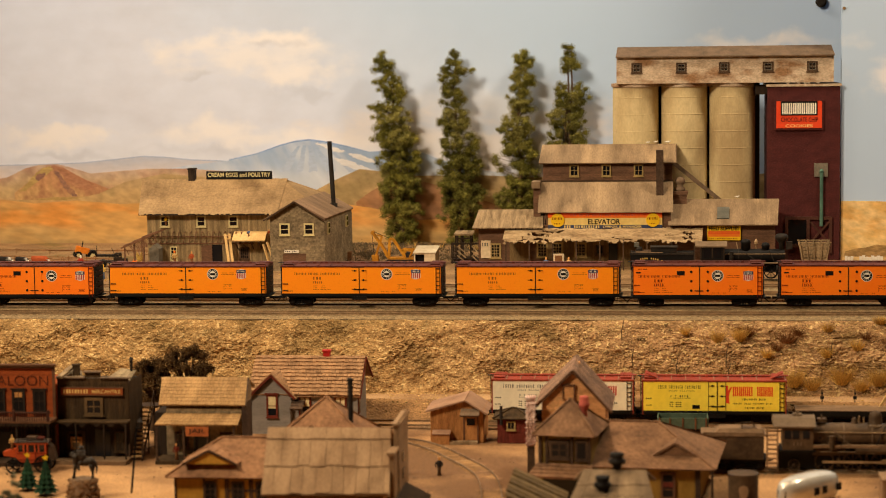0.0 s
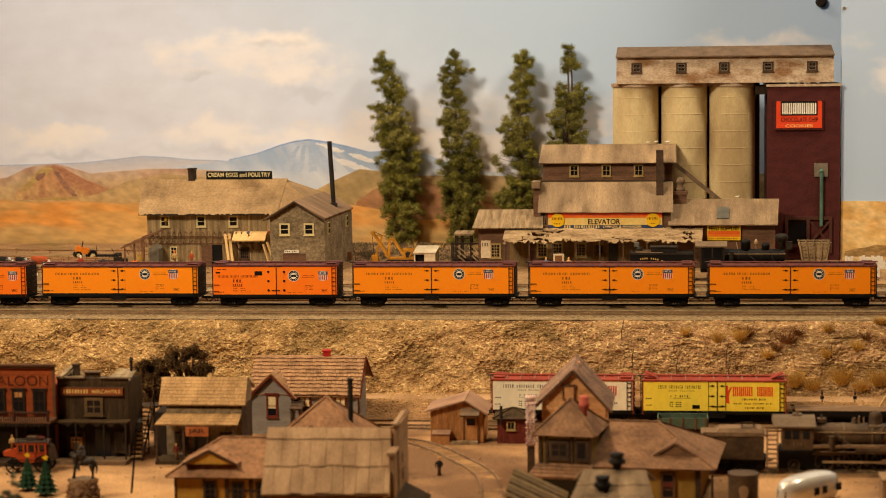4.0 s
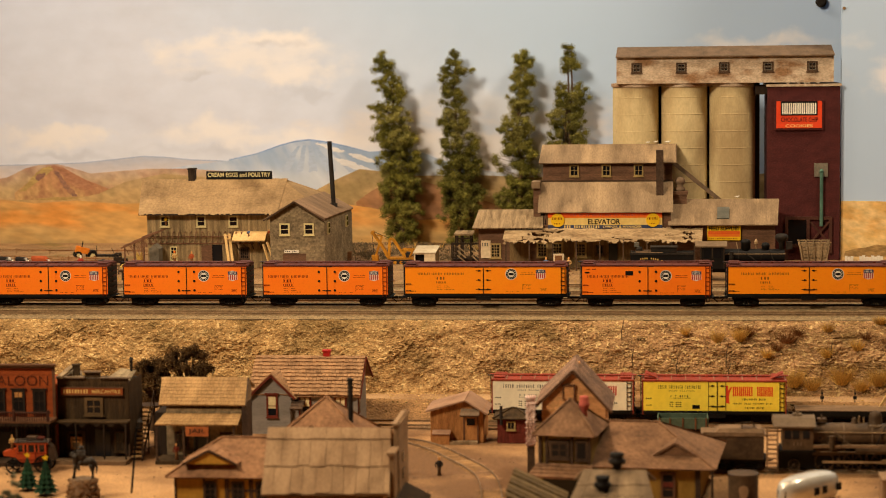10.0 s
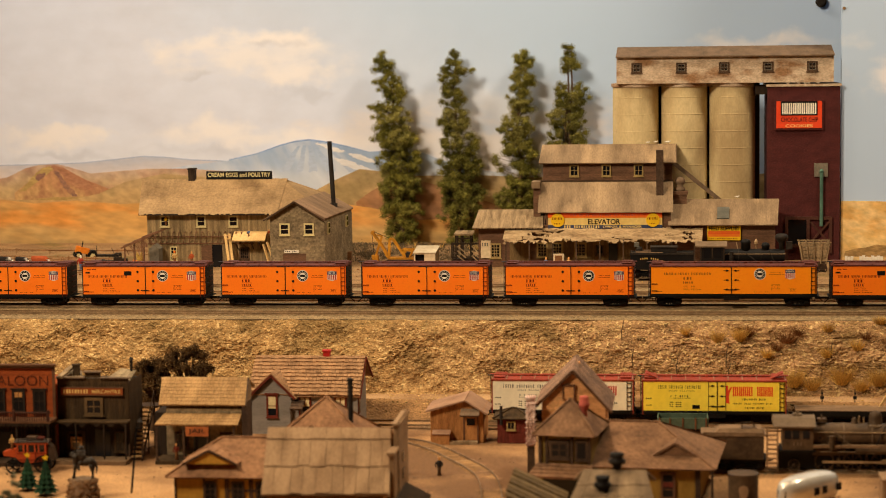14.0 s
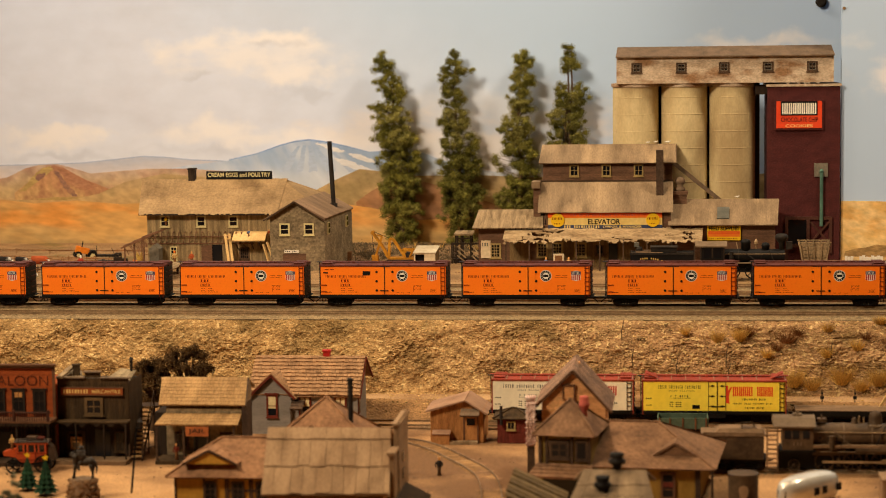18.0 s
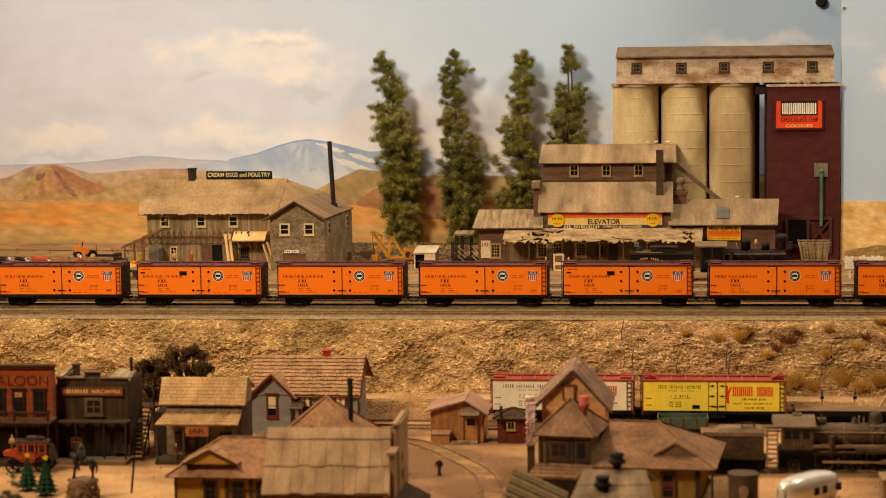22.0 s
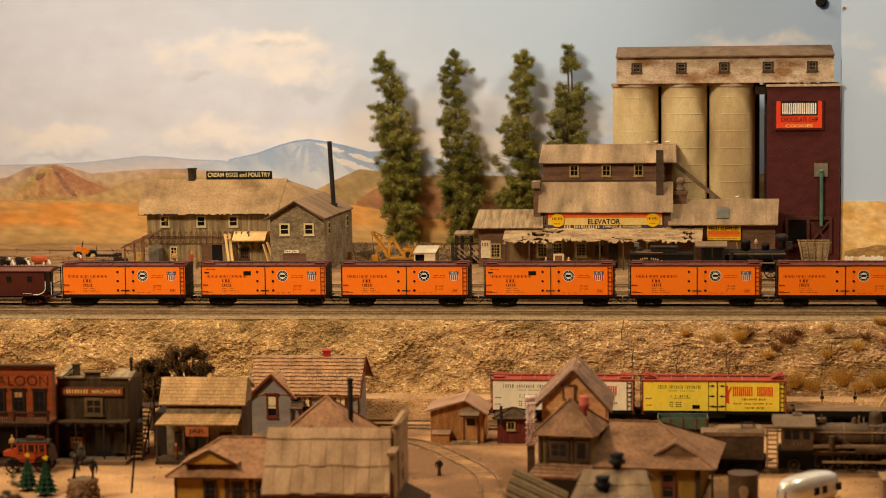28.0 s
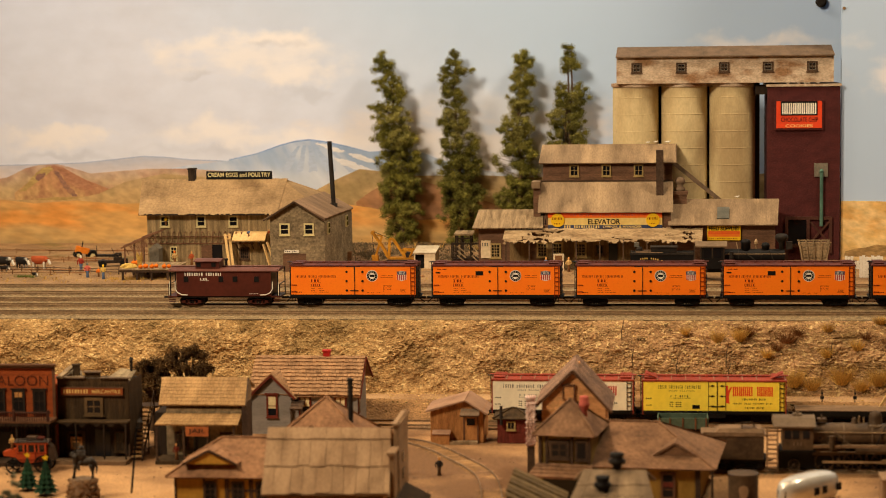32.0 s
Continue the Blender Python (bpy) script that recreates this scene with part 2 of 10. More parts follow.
def bars(geo, x0, x1, z0, z1, y, count, gap=0.3, words=()):
    """A row of plain upright bars in place of writing; words: positions left empty."""
    step = (x1 - x0) / count
    for i in range(count):
        if i in words:
            continue
        a, b = x0 + i * step, x0 + (i + 1 - gap) * step
        if z1 - z0 < 1.5:
            geo.box(a, b, y - 0.12, y + 0.05, z0, z1)
        elif z1 - z0 < 5:
            b = a + (b - a) * (0.5, 0.8, 0.62)[i % 3]
            geo.box(a, b, y - 0.12, y + 0.05, z0, z1)
        else:
            w = (b - a) * 0.4
            geo.box(a, a + w, y - 0.12, y + 0.05, z0, z1).box(b - w, b, y - 0.12, y + 0.05, z0, z1)
    return geo


# ---- the room ----
# added shell out of view; its dark colour keeps bounced light low
def room():
    def wall(name, *b):
        whole(name, Geo().box(*b), "plaster", "plain painted room wall", kind="structure")
    wall("wall_north", -3400, 3400, 800, 900, -1150, 1600)
    wall("wall_south", -3400, 3400, -4300, -4200, -1150, 1600)
    wall("wall_west", -3500, -3400, -4300, 900, -1150, 1600)
    wall("wall_east", 3400, 3500, -4300, 900, -1150, 1600)
    whole("ceiling", Geo().box(-3500, 3500, -4300, 900, 1600, 1700), "plaster", "dark plain ceiling out of view", kind="structure")
    whole("floor", Geo().box(-3500, 3500, -4300, 900, -1250, -1150), "carpet", "grey-brown carpet floor", kind="structure")
    whole("fascia", Geo().box(-3000, 3000, -900, -880, -1150, -110), "fascia", "dark painted layout fascia down to the floor", kind="structure")


room()


# ---- terrain ----
def sheet(name, xs, rows, shape, material, label, smooth=True):
    """A grid over xs and rows; shape gives each vertex in millimetres."""
    g = Geo()
    for r in rows:
        for x in xs:
            g.v.append(shape(x, r))
    n = len(xs)
    g.f = [(j * n + i, j * n + i + 1, (j + 1) * n + i + 1, (j + 1) * n + i) for j in range(len(rows) - 1) for i in range(n - 1)]
    return whole(name, g, material, label, kind="structure", smooth=smooth)


def span(a, b, step):
    n = max(1, round((b - a) / step))
    return [a + (b - a) * i / n for i in range(n + 1)]


XS = span(-2950, -700, 60) + span(-690, 640, 5)[0:] + span(700, 2950, 60)


def upper_shape(x, y):
    rough = noise.fractal(Vector((x * 0.02, y * 0.02, 0)), 1.0, 2.0, 3)
    back = max(0.0, min(1.0, (y - 215) / 60))
    edge = max(0.0, min(1.0, (-79 - y) / 6))
    return (x, y, -4 + back * (2.0 + 1.6 * rough) + 0.25 * rough - 1.3 * edge)


def hill_shape(x, u):
    """u from 0 at the track shelf to 1 at the foot, on to 1.5 at the lower yard."""
    if u <= 0:
        return (x, -78, -6.6)
    if u <= 1:
        y, z = -84 - 46 * u ** 0.85, -4.6 - 70.4 * u ** 1.1
    else:
        w = (u - 1) / 0.5
        y, z = -130 - 60 * w, -75 - 17.5 * max(0, (w - 0.45) / 0.55) ** 0.8
    amp = math.sin(math.pi * min(1, u / 1.02)) ** 0.5 if u < 1.02 else 0.0
    east = max(0.0, min(1.0, (x - 60) / 220))
    big = noise.fractal(Vector((x * 0.018, z * 0.03, 2.0)), 1.0, 2.0, 3)
    if amp > 0:
        wx, wz = 6 * noise.noise(Vector((x * 0.06, z * 0.06, 3))), 6 * noise.noise(Vector((x * 0.06, z * 0.06, 8)))
        lump = 0.45 - noise.voronoi(Vector(((x + wx) * 0.06 + z * 0.02, (z + wz) * 0.1, 5)))[0][0]
        knob = 0.45 - noise.voronoi(Vector(((x + wz) * 0.24, (z + wx) * 0.33 + x * 0.03, 15)))[0][0]
        mid = noise.fractal(Vector((x * 0.07, z * 0.1, 21)), 0.7, 2.0, 4)
        fine = noise.fractal(Vector((x * 0.26, y * 0.26, z * 0.3)), 0.35, 2.1, 4)
        crack = abs(noise.noise(Vector((x * 0.016 - z * 0.014 + 0.4 * big, z * 0.022, 31))))
        lam = abs(noise.noise(Vector((x * 0.02, z * 0.42 + x * 0.02 + big, 11))))
        where = max(0.0, min(1.0, 0.5 + 1.6 * noise.noise(Vector((x * 0.02, z * 0.035, 51)))))
        y -= amp * (8 * big + 2.1 * mid + 2.1 * lump * (1 - 0.6 * east) + (0.5 + 2.2 * where) * (1 - 0.55 * east) * knob + (0.4 + 1.3 * where) * (1 - 0.35 * east) * fine + (0.4 + 1.6 * east) * (0.3 - lam) - 2.0 * max(0.0, 1 - crack / 0.012))
        z += amp * (0.7 * fine + 0.5 * knob)
    elif u > 1:
        z += 0.7 * noise.noise(Vector((x * 0.05, y * 0.05, 1)))
        if u > 1.2:
            z += 1.3 * noise.fractal(Vector((x * 0.14, y * 0.16, 4)), 0.6, 2.0, 4) * math.sin(math.pi * min(1, (u - 1.2) / 0.3))
    if u < 0.05:
        z += 0.9 * noise.noise(Vector((x * 0.07, 0, 5))) + 0.5 * noise.noise(Vector((x * 0.3, 0, 6)))
    return (x, y, z)


def lower_shape(x, y):
    return (x, y, -92.6 + 0.5 * noise.fractal(Vector((x * 0.03, y * 0.03, 9)), 1.0, 2.0, 3))


sheet("ground_upper", XS, [-85.2, -82, -79] + span(-72, 205, 20) + span(212, 740, 14), upper_shape, "dirt", "sandy dirt shelf of the railway yard")
HX = span(-2950, -620, 60) + [-590] + span(-560, 560, 1.0) + [600] + span(660, 2950, 60)
sheet("hillside", HX, span(0, 1.02, 0.0095), hill_shape, "rock", "rough ochre plaster rock bank below the tracks", smooth=False)
sheet("bank_road", XS, span(1.0, 1.23, 0.04), hill_shape, "road_sand", "pale sandy track along the foot of the bank")
sheet("bank_foot", span(-2950, -700, 60) + span(-690, 640, 2.5) + span(700, 2950, 60), span(1.23, 1.5, 0.012), hill_shape, "bank_dirt", "rough brown earth below the sandy track", smooth=False)
sheet("ground", XS, span(-890, -170, 12), lower_shape, "sand", "sandy street ground of the lower town")


# ---- tracks ----
def railway(name, y, z, label, x0=-2900, x1=2900):
    t = thing(name, label, "track", (0, y, z), kind="structure")
    bed = Geo().prism([(-26, -3.6), (-17, -1.6), (17, -1.6), (26, -3.6)], x0, x1, "x")
    part("ballast_bed", bed, "ballast", t)
    ties = Geo()
    x = max(x0, -760)
    while x < min(x1, 700):
        ties.box(x, x + 2.6, -15 + random.uniform(-0.5, 0.5), 15 + random.uniform(-0.5, 0.5), -2.4, -1.1 + random.uniform(-0.1, 0.1))
        x += 6.2 + random.uniform(-0.3, 0.3)
    tagged(part("tie_row", ties, "tie", t), kind="stuff")
    for s in (-8.25, 8.25):
        part("rail", Geo().prism([(s + p, z0) for p, z0 in ((-0.9, -1.1), (0.9, -1.1), (0.9, -0.8), (0.22, -0.7), (0.22, 0.6), (0.45, 0.7), (0.45, 1.05), (-0.45, 1.05), (-0.45, 0.7), (-0.22, 0.6), (-0.22, -0.7), (-0.9, -0.8))], x0, x1, "x"), "rail", t)
    return t


for ty in (-59, 0, 51, 111, 180):
    railway("railway_track", ty, -1.0, "straight model railway track on brown ballast")


# ---- the train ----
def truck(parent, x, paint="black"):
    t = part("truck", Geo().box(x - 3, x + 3, -11, 11, 3.6, 7.4).box(x - 11, x + 11, -6.6, 6.6, 2.4, 7.6), paint, parent)
    for s in (-1, 1):
        g = Geo()
        a, b = s * 11.2 - 0.7, s * 11.2 + 0.7
        g.prism([(x - 11.5, 5.6), (x - 4, 7.4), (x + 4, 7.4), (x + 11.5, 5.6), (x + 11.5, 4.8), (x + 4, 6.4), (x - 4, 6.4), (x - 11.5, 4.8)], a, b)
        g.prism([(x - 11.5, 4.6), (x - 4, 2.4), (x + 4, 2.4), (x + 11.5, 4.6), (x + 11.5, 3.8), (x + 4, 1.6), (x - 4, 1.6), (x - 11.5, 3.8)], a, b)
        g.box(x - 4.4, x - 3.2, a, b, 2, 7).box(x + 3.2, x + 4.4, a, b, 2, 7)
        part("side_frame", g, paint, t)
        part("spring_nest", Geo().rod((x - 1.3, s * 11.2, 2.4), (x - 1.3, s * 11.2, 6.4), 1.0, n=8).rod((x + 1.3, s * 11.2, 2.4), (x + 1.3, s * 11.2, 6.4), 1.0, n=8), "black", t)
    for dx in (-8.5, 8.5):
        for s in (-1, 1):
            part("wheel", Geo().rod((x + dx, s * 7.2, 5.0), (x + dx, s * 9.6, 5.0), 5.0, n=18).rod((x + dx, s * 9.6, 5.0), (x + dx, s * 10.2, 5.0), 2.2, n=10), "rust", t)
            part("journal_box", Geo().box(x + dx - 1.5, x + dx + 1.5, s * 11.6 - 1.1, s * 11.6 + 1.1, 3.4, 6.4), paint, t)
    return t


def emblem(parent, cx, cz, y, r=6.2):
    e = part("round_emblem", Geo().rod((cx, y + 0.05, cz), (cx, y - 0.12, cz), r, n=28), "white", parent, "round black and white railway emblem")
    part("emblem_disc", Geo().rod((cx, y - 0.1, cz), (cx, y - 0.2, cz), r * 0.9, n=28), "black", e)
    part("emblem_ring", Geo().rod((cx, y - 0.18, cz), (cx, y - 0.26, cz), r * 0.55, n=24), "white", e)
    specks = Geo()
    for i in range(14):
        a = math.radians(i * 360 / 14 + 13)
        specks.box(cx + r * 0.73 * math.cos(a) - 0.3, cx + r * 0.73 * math.cos(a) + 0.3, y - 0.28, y - 0.18, cz + r * 0.73 * math.sin(a) - 0.42, cz + r * 0.73 * math.sin(a) + 0.42)
    tagged(part("emblem_specks", specks, "white", e), kind="stuff")
    part("emblem_bar", Geo().box(cx - r * 0.44, cx + r * 0.44, y - 0.34, y - 0.2, cz - r * 0.2, cz + r * 0.2), "black", e)


def shield(parent, cx, cz, y, w=10.2, h=11.2):
    g = Geo().prism([(cx - w / 2, cz + h / 2 - 1.2), (cx, cz + h / 2), (cx + w / 2, cz + h / 2 - 1.2), (cx + w / 2, cz - h / 2 + 1.5), (cx, cz - h / 2), (cx - w / 2, cz - h / 2 + 1.5)], y + 0.05, y - 0.12)
    s = part("shield_emblem", g, "white", parent, "red, white and blue shield emblem")
    part("shield_top", Geo().box(cx - w / 2, cx + w / 2, y - 0.22, y - 0.1, cz + h * 0.12, cz + h * 0.42), "navy", s)
    part("shield_bars", bars(Geo(), cx - w * 0.4, cx + w * 0.4, cz + h * 0.2, cz + h * 0.34, y - 0.22, 6, 0.3), "white", s)
    st = Geo()
    for i in range(5):
        x = cx - w / 2 + w * (i + 0.15) / 5
        st.box(x, x + w * 0.11, y - 0.22, y - 0.1, cz - h * 0.4, cz + h * 0.1)
    part("shield_stripes", st, "red", s)


def ladder(parent, x, y, z0, z1, n, material="maroon", w=4.6):
    g = Geo().box(x - w / 2, x - w / 2 + 0.5, y - 0.9, y - 0.3, z0, z1).box(x + w / 2 - 0.5, x + w / 2, y - 0.9, y - 0.3, z0, z1)
    for i in range(n):
        z = z0 + (z1 - z0) * (i + 0.5) / n
        g.box(x - w / 2, x + w / 2, y - 1.0, y - 0.4, z - 0.3, z + 0.3)
    return part("ladder", g, material, parent)


def reefer(label, half, z0, z1, paint, ice_patch, door_x, emblem_x, word_x, bold, tone="maroon", group="orange refrigerator cars of the train", letters=True):
    """A refrigerator car; half: half length of the body; z above the rails."""
    car = thing("refrigerator_car", label, "railway car", group=group)
    W = 17.6
    part("body", Geo().box(-half, half, -W, W, z0 + 2.4, z1), paint, car)
    part("side_sill", Geo().box(-half, half, -W - 0.15, W + 0.15, z0 - 0.4, z0 + 2.4), "black", car)
    for s in (-1, 1):
        part("car_end", Geo().box(min(s * half, s * (half + 1.0)), max(s * half, s * (half + 1.0)), -W - 0.2, W + 0.2, z0 - 1.5, z1 + 0.4), "black", car)
        e = Geo()
        for i in range(6):
            zz = z0 + 3 + i * (z1 - z0 - 4) / 5
            e.box(min(s * (half + 1), s * (half + 2)), max(s * (half + 1), s * (half + 2)), -W + 2, -W + 7, zz - 0.3, zz + 0.3)
            e.box(min(s * (half + 1), s * (half + 2)), max(s * (half + 1), s * (half + 2)), -2, W - 2, zz - 0.5, zz + 0.5)
        part("end_ribbing", e, "caboose", car)
    roof = Geo().prism([(-W - 0.8, z1 - 0.3), (-W - 0.8, z1 + 1.0), (0, z1 + 2.3), (W + 0.8, z1 + 1.0), (W + 0.8, z1 - 0.3)], -half - 1.4, half + 1.4, "x")
    r = part("roof", roof, "roof_red", car)
    seams = Geo()
    n = 13 if half > 80 else 10
    for i in range(n + 1):
        x = -half + 2 * half * i / n
        for s in (-1, 1):
            seams.beam((x, s * (W + 0.7), z1 + 1.2), (x, s * 3, z1 + 2.3), 0.8, 0.9)
    part("roof_seams", seams, "roof_red", r)
    board = Geo()
    for k in (-2.3, 0, 2.3):
        board.box(-half - 3.6, half + 3.6, k - 1.0, k + 1.0, z1 + 2.9, z1 + 3.4)
    for i in range(n):
        x = -half + 2 * half * (i + 0.5) / n
        board.box(x - 1.6, x + 1.6, -3.4, 3.4, z1 + 2.0, z1 + 2.9)
    part("running_board", board, "roof_red", r)
    for sx in (-1, 1):
        for sy in (-1, 1):
            part("ice_hatch", Geo().box(sx * (half - 6.6) - 5, sx * (half - 6.6) + 5, sy * 10 - 4, sy * 10 + 4, z1 + 1.2, z1 + 2.6).box(sx * (half - 6.6) - 5.6, sx * (half - 6.6) + 5.6, sy * 10 - 4.6, sy * 10 + 4.6, z1 + 2.6, z1 + 3.1), "roof_red", r)
    part("underframe", Geo().box(-half - 0.5, half + 0.5, -W + 0.5, W - 0.5, z0 - 1.5, z0).box(-half + 4, half - 4, -4, 4, z0 - 4.5, z0 - 1.5), "black", car)
    for s in (-1, 1):
        truck(car, s * (half - 19))
        part("coupler", Geo().box(min(s * half, s * (half + 9)), max(s * half, s * (half + 9)), -1.3, 1.3, 7.0, 9.2), "iron", car)
        part("stirrup", Geo().box(s * (half - 3) - 1.8, s * (half - 3) - 1.2, -W - 0.1, -W + 0.5, z0 - 4.5, z0).box(s * (half - 3) + 1.2, s * (half - 3) + 1.8, -W - 0.1, -W + 0.5, z0 - 4.5, z0).box(s * (half - 3) - 1.8, s * (half - 3) + 1.8, -W - 0.1, -W + 0.5, z0 - 5, z0 - 4.4), "black", car)
    ladder(car, half - 3.4, -W, z0, z1, 7, tone if bold else "black")
    part("brake_staff", Geo().rod((-half - 2.6, -8, z0 - 2), (-half - 2.6, -8, z1 + 3.6), 0.4, n=6), "black", car)
    part("brake_wheel", Geo().lathe(-half - 2.6, -8, [(0.6, z1 + 3.2), (3.0, z1 + 3.3), (3.2, z1 + 3.8), (0.6, z1 + 4.2)], 14), "black", car)
    for s in (-1, 1):
        part("air_hose", Geo().rod((s * (half + 1), -4.5, z0 - 2), (s * (half + 5), -4.5, z0 - 4.5), 0.6, n=6).rod((s * (half + 5), -4.5, z0 - 4.5), (s * (half + 7.5), -3.4, z0 - 7), 0.6, n=6), "black", car)
        part("end_step", Geo().box(min(s * half, s * (half + 3.4)), max(s * half, s * (half + 3.4)), -W, W, z0 - 1.4, z0 - 0.2), "black", car)
    for zz in (z0 + 5.4, z0 + 12.6) if letters else ():
        part("grab_iron", Geo().box(-half + 0.6, -half + 6.4, -W - 0.9, -W - 0.3, zz, zz + 0.6).box(-half + 0.6, -half + 1.2, -W - 0.6, -W, zz - 0.6, zz + 0.6).box(-half + 5.8, -half + 6.4, -W - 0.6, -W, zz - 0.6, zz + 0.6), tone if bold else "black", car)
    y = -W
    d = part("door", Geo().box(door_x - 8, door_x - 0.3, y - 0.2, y, z0 + 2.6, z1 - 0.8).box(door_x + 0.3, door_x + 8, y - 0.2, y, z0 + 2.6, z1 - 0.8), paint, car)
    g = Geo().box(door_x - 0.35, door_x + 0.35, y - 0.8, y - 0.3, z0 - 0.5, z1 - 1.0).box(door_x - 5, door_x + 4, y - 0.9, y - 0.4, z0 + 6.4, z0 + 7.2).box(door_x - 9, door_x + 6, y - 0.6, y, z1 - 0.8, z1 - 0.3)
    part("door_bar", g, "black", d)
    for zz in (z0 + 7, z0 + 17, z0 + 27):
        for s in (-1, 1):
            if bold:
                h = Geo().rod((door_x + s * 8.6, y, zz), (door_x + s * 8.6, y - 0.6, zz), 1.3, n=10)
            else:
                h = Geo().prism([(door_x + s * 2.2, zz), (door_x + s * 4.4, zz - 0.9), (door_x + s * 5.4, zz - 1.0), (door_x + s * 5.4, zz - 0.3), (door_x + s * 8, zz - 0.3), (door_x + s * 8, zz + 0.3), (door_x + s * 5.4, zz + 0.3), (door_x + s * 5.4, zz + 1.0), (door_x + s * 4.4, zz + 0.9)][::s], y - 0.6, y)
            part("hinge", h, "black", d)
    if not bold:
        part("door_sill", Geo().box(door_x - 8, door_x + 8, y - 0.9, y + 1, z0 - 4.4, z0 - 0.6), "black", d)
    if letters:
        ink = "maroon" if bold else "umber"
        a, top = word_x, 33.9 if bold else 36.7
        t = Geo()
        bars(t, a, a + (44 if bold else 50), top - 2.5, top, y, 30, 0.36, (8, 16))
        m = a + (21.5 if bold else 25.2)
        bars(t, m - 5, m + 5, top - 7.4, top - 4.6, y, 3, 0.25)
        bars(t, m - 5.4, m + 5.4, top - 11.6, top - 9.4, y, 5, 0.25)
        if bold:
            t.box(m - 5.6, m + 5.6, y - 0.1, y, top - 4.1, top - 3.8).box(m - 5.6, m + 5.6, y - 0.1, y, top - 8.4, top - 8.1).box(m - 5.6, m + 5.6, y - 0.1, y, top - 12.4, top - 12.1)
        tagged(part("lettering", t, ink, car), kind="stuff")
        t, e = Geo(), emblem_x
        for zz, n, gap in ((top - 14.6, 8, (3, 4)), (top - 16.6, 9, (3, 4)), (top - 18.4, 12, (4,))):
            bars(t, m - 5, m - 5 + n * 1.6, zz, zz + 0.5, y, n, 0.35, gap)
        bars(t, -half + 5, -half + 12, z0 + 4.6, z0 + 5.4, y, 4, 0.3)
        bars(t, e + 10.5, e + (23 if bold else 24), top - 0.6, top, y, 9, 0.35, (4,))
        bars(t, e + 9.5, e + (23 if bold else 26), top - 2.4, top - 1.8, y, 10, 0.35)
        for dz in (0, 1.7, 3.4):
            bars(t, e + 13, e + 21, z0 + 7.6 + dz, z0 + 8.1 + dz, y, 5, 0.4, (int(dz) % 3 + 1,))
        t.box(e + 12, e + 12.3, y - 0.1, y, z0 + 5.6, z0 + 12).box(e + 12, e + 21, y - 0.1, y, z0 + 12, z0 + 12.3)
        bars(t, e - 6, e + 9, z0 + 4.2, z0 + 4.7, y, 9, 0.4, (2, 5, 6))
        x = e + (30 if bold else 31)
        t.box(x, x + 6.6, y - 0.1, y, z0 + 5.2, z0 + 5.5).box(x, x + 6.6, y - 0.1, y, z0 + 7.6, z0 + 7.9)
        bars(t, x + 0.6, x + 6, z0 + 6.1, z0 + 7.0, y, 4, 0.3)
        tagged(part("small_lettering", t, ink, car), kind="stuff")
        emblem(car, e, top - 0.6 if bold else 35.1, y)
        shield(car, e + (32 if bold else 31.4), top - 0.6 if bold else 35.1, y)
    if ice_patch:
        part("black_patch", Geo().box(-22, -13.8, y - 0.15, y, 33.8, 38.3), "black", car)
        part("tack_board", Geo().box(-half + 2.8, -half + 7.8, y - 0.2, y, 35.9, 37.4), "black", car)
        part("stencil", bars(Geo(), -half + 4.6, -half + 14.6, 39.8, 40.7, y, 7, 0.2, (3,)), "maroon", car)
    return car


M["plinth_rock"] = mat("brown_plinth_rock", srgb(140, 108, 76), srgb(104, 78, 54), scale=50, bump=0.6, speck=0.35)
M["jail_board"] = mat("terracotta_sign_board", srgb(178, 104, 58), srgb(154, 86, 48), scale=50, speck=0.2)
M["boardwalk"] = mat("worn_boardwalk", srgb(126, 100, 74), srgb(96, 76, 56), scale=40, stretch=(1, 5, 1), speck=0.25)
M["balcony_wood"] = mat("dark_red_brown_balcony", srgb(74, 44, 32), srgb(56, 34, 26), scale=60, speck=0.25)
M["umber"] = mat("umber_lettering", srgb(140, 88, 30), scale=60, rough=0.5, bump=0.0, speck=0.1)
SHORT = "refrigerator car with bright orange sides and brown roof"
LONG = "long refrigerator car with amber sides and brown roof"
TRAIN_S = [(0.0, -1321.6), (1.0, -1254.9), (2.0, -1187.9), (3.5, -1086.9), (5.5, -954.4), (7.0, -854.0), (8.0, -787.0), (9.0, -720.5), (11.0, -589.8), (12.5, -491.8), (14.5, -359.8),
           (16.5, -229.0), (18.0, -130.7), (20.0, 0.0), (22.0, 130.7), (23.0, 196.2), (24.5, 291.4), (25.5, 354.7), (27.5, 478.9), (28.5, 540.2), (29.5, 602.3), (31.0, 697.7), (32.0, 761.3)]
short_a = reefer(SHORT, 67.7, 10.6, 43.8, "orange", False, 1.6, 20.6, -62.2, True)
short_b = reefer("refrigerator car with orange sides and a black stencilled patch", 67.7, 10.6, 43.8, "orange", True, 1.6, 20.6, -62.2, True)
long_a = reefer(LONG, 86.2, 11.8, 43.2, "amber", False, -2.2, 27.6, -72.4, False)
KINDS = {"S": (short_a, 20.7), "*": (short_b, 20.7), "L": (long_a, 26.9)}
CONSIST = [("S", -836.2), ("*", -682), ("S", -528.4), ("*", -373.8), ("S", -219.3), ("S", -65.2), ("*", 88.3), ("S", 242.3), ("S", 395.9), ("S", 549.9),
           ("L", 728.8), ("*", 893.4), ("L", 1071.8), ("L", 1261.7), ("L", 1451), ("*", 1614.3), ("*", 1768.9)]
TRAIN, used = [], set()
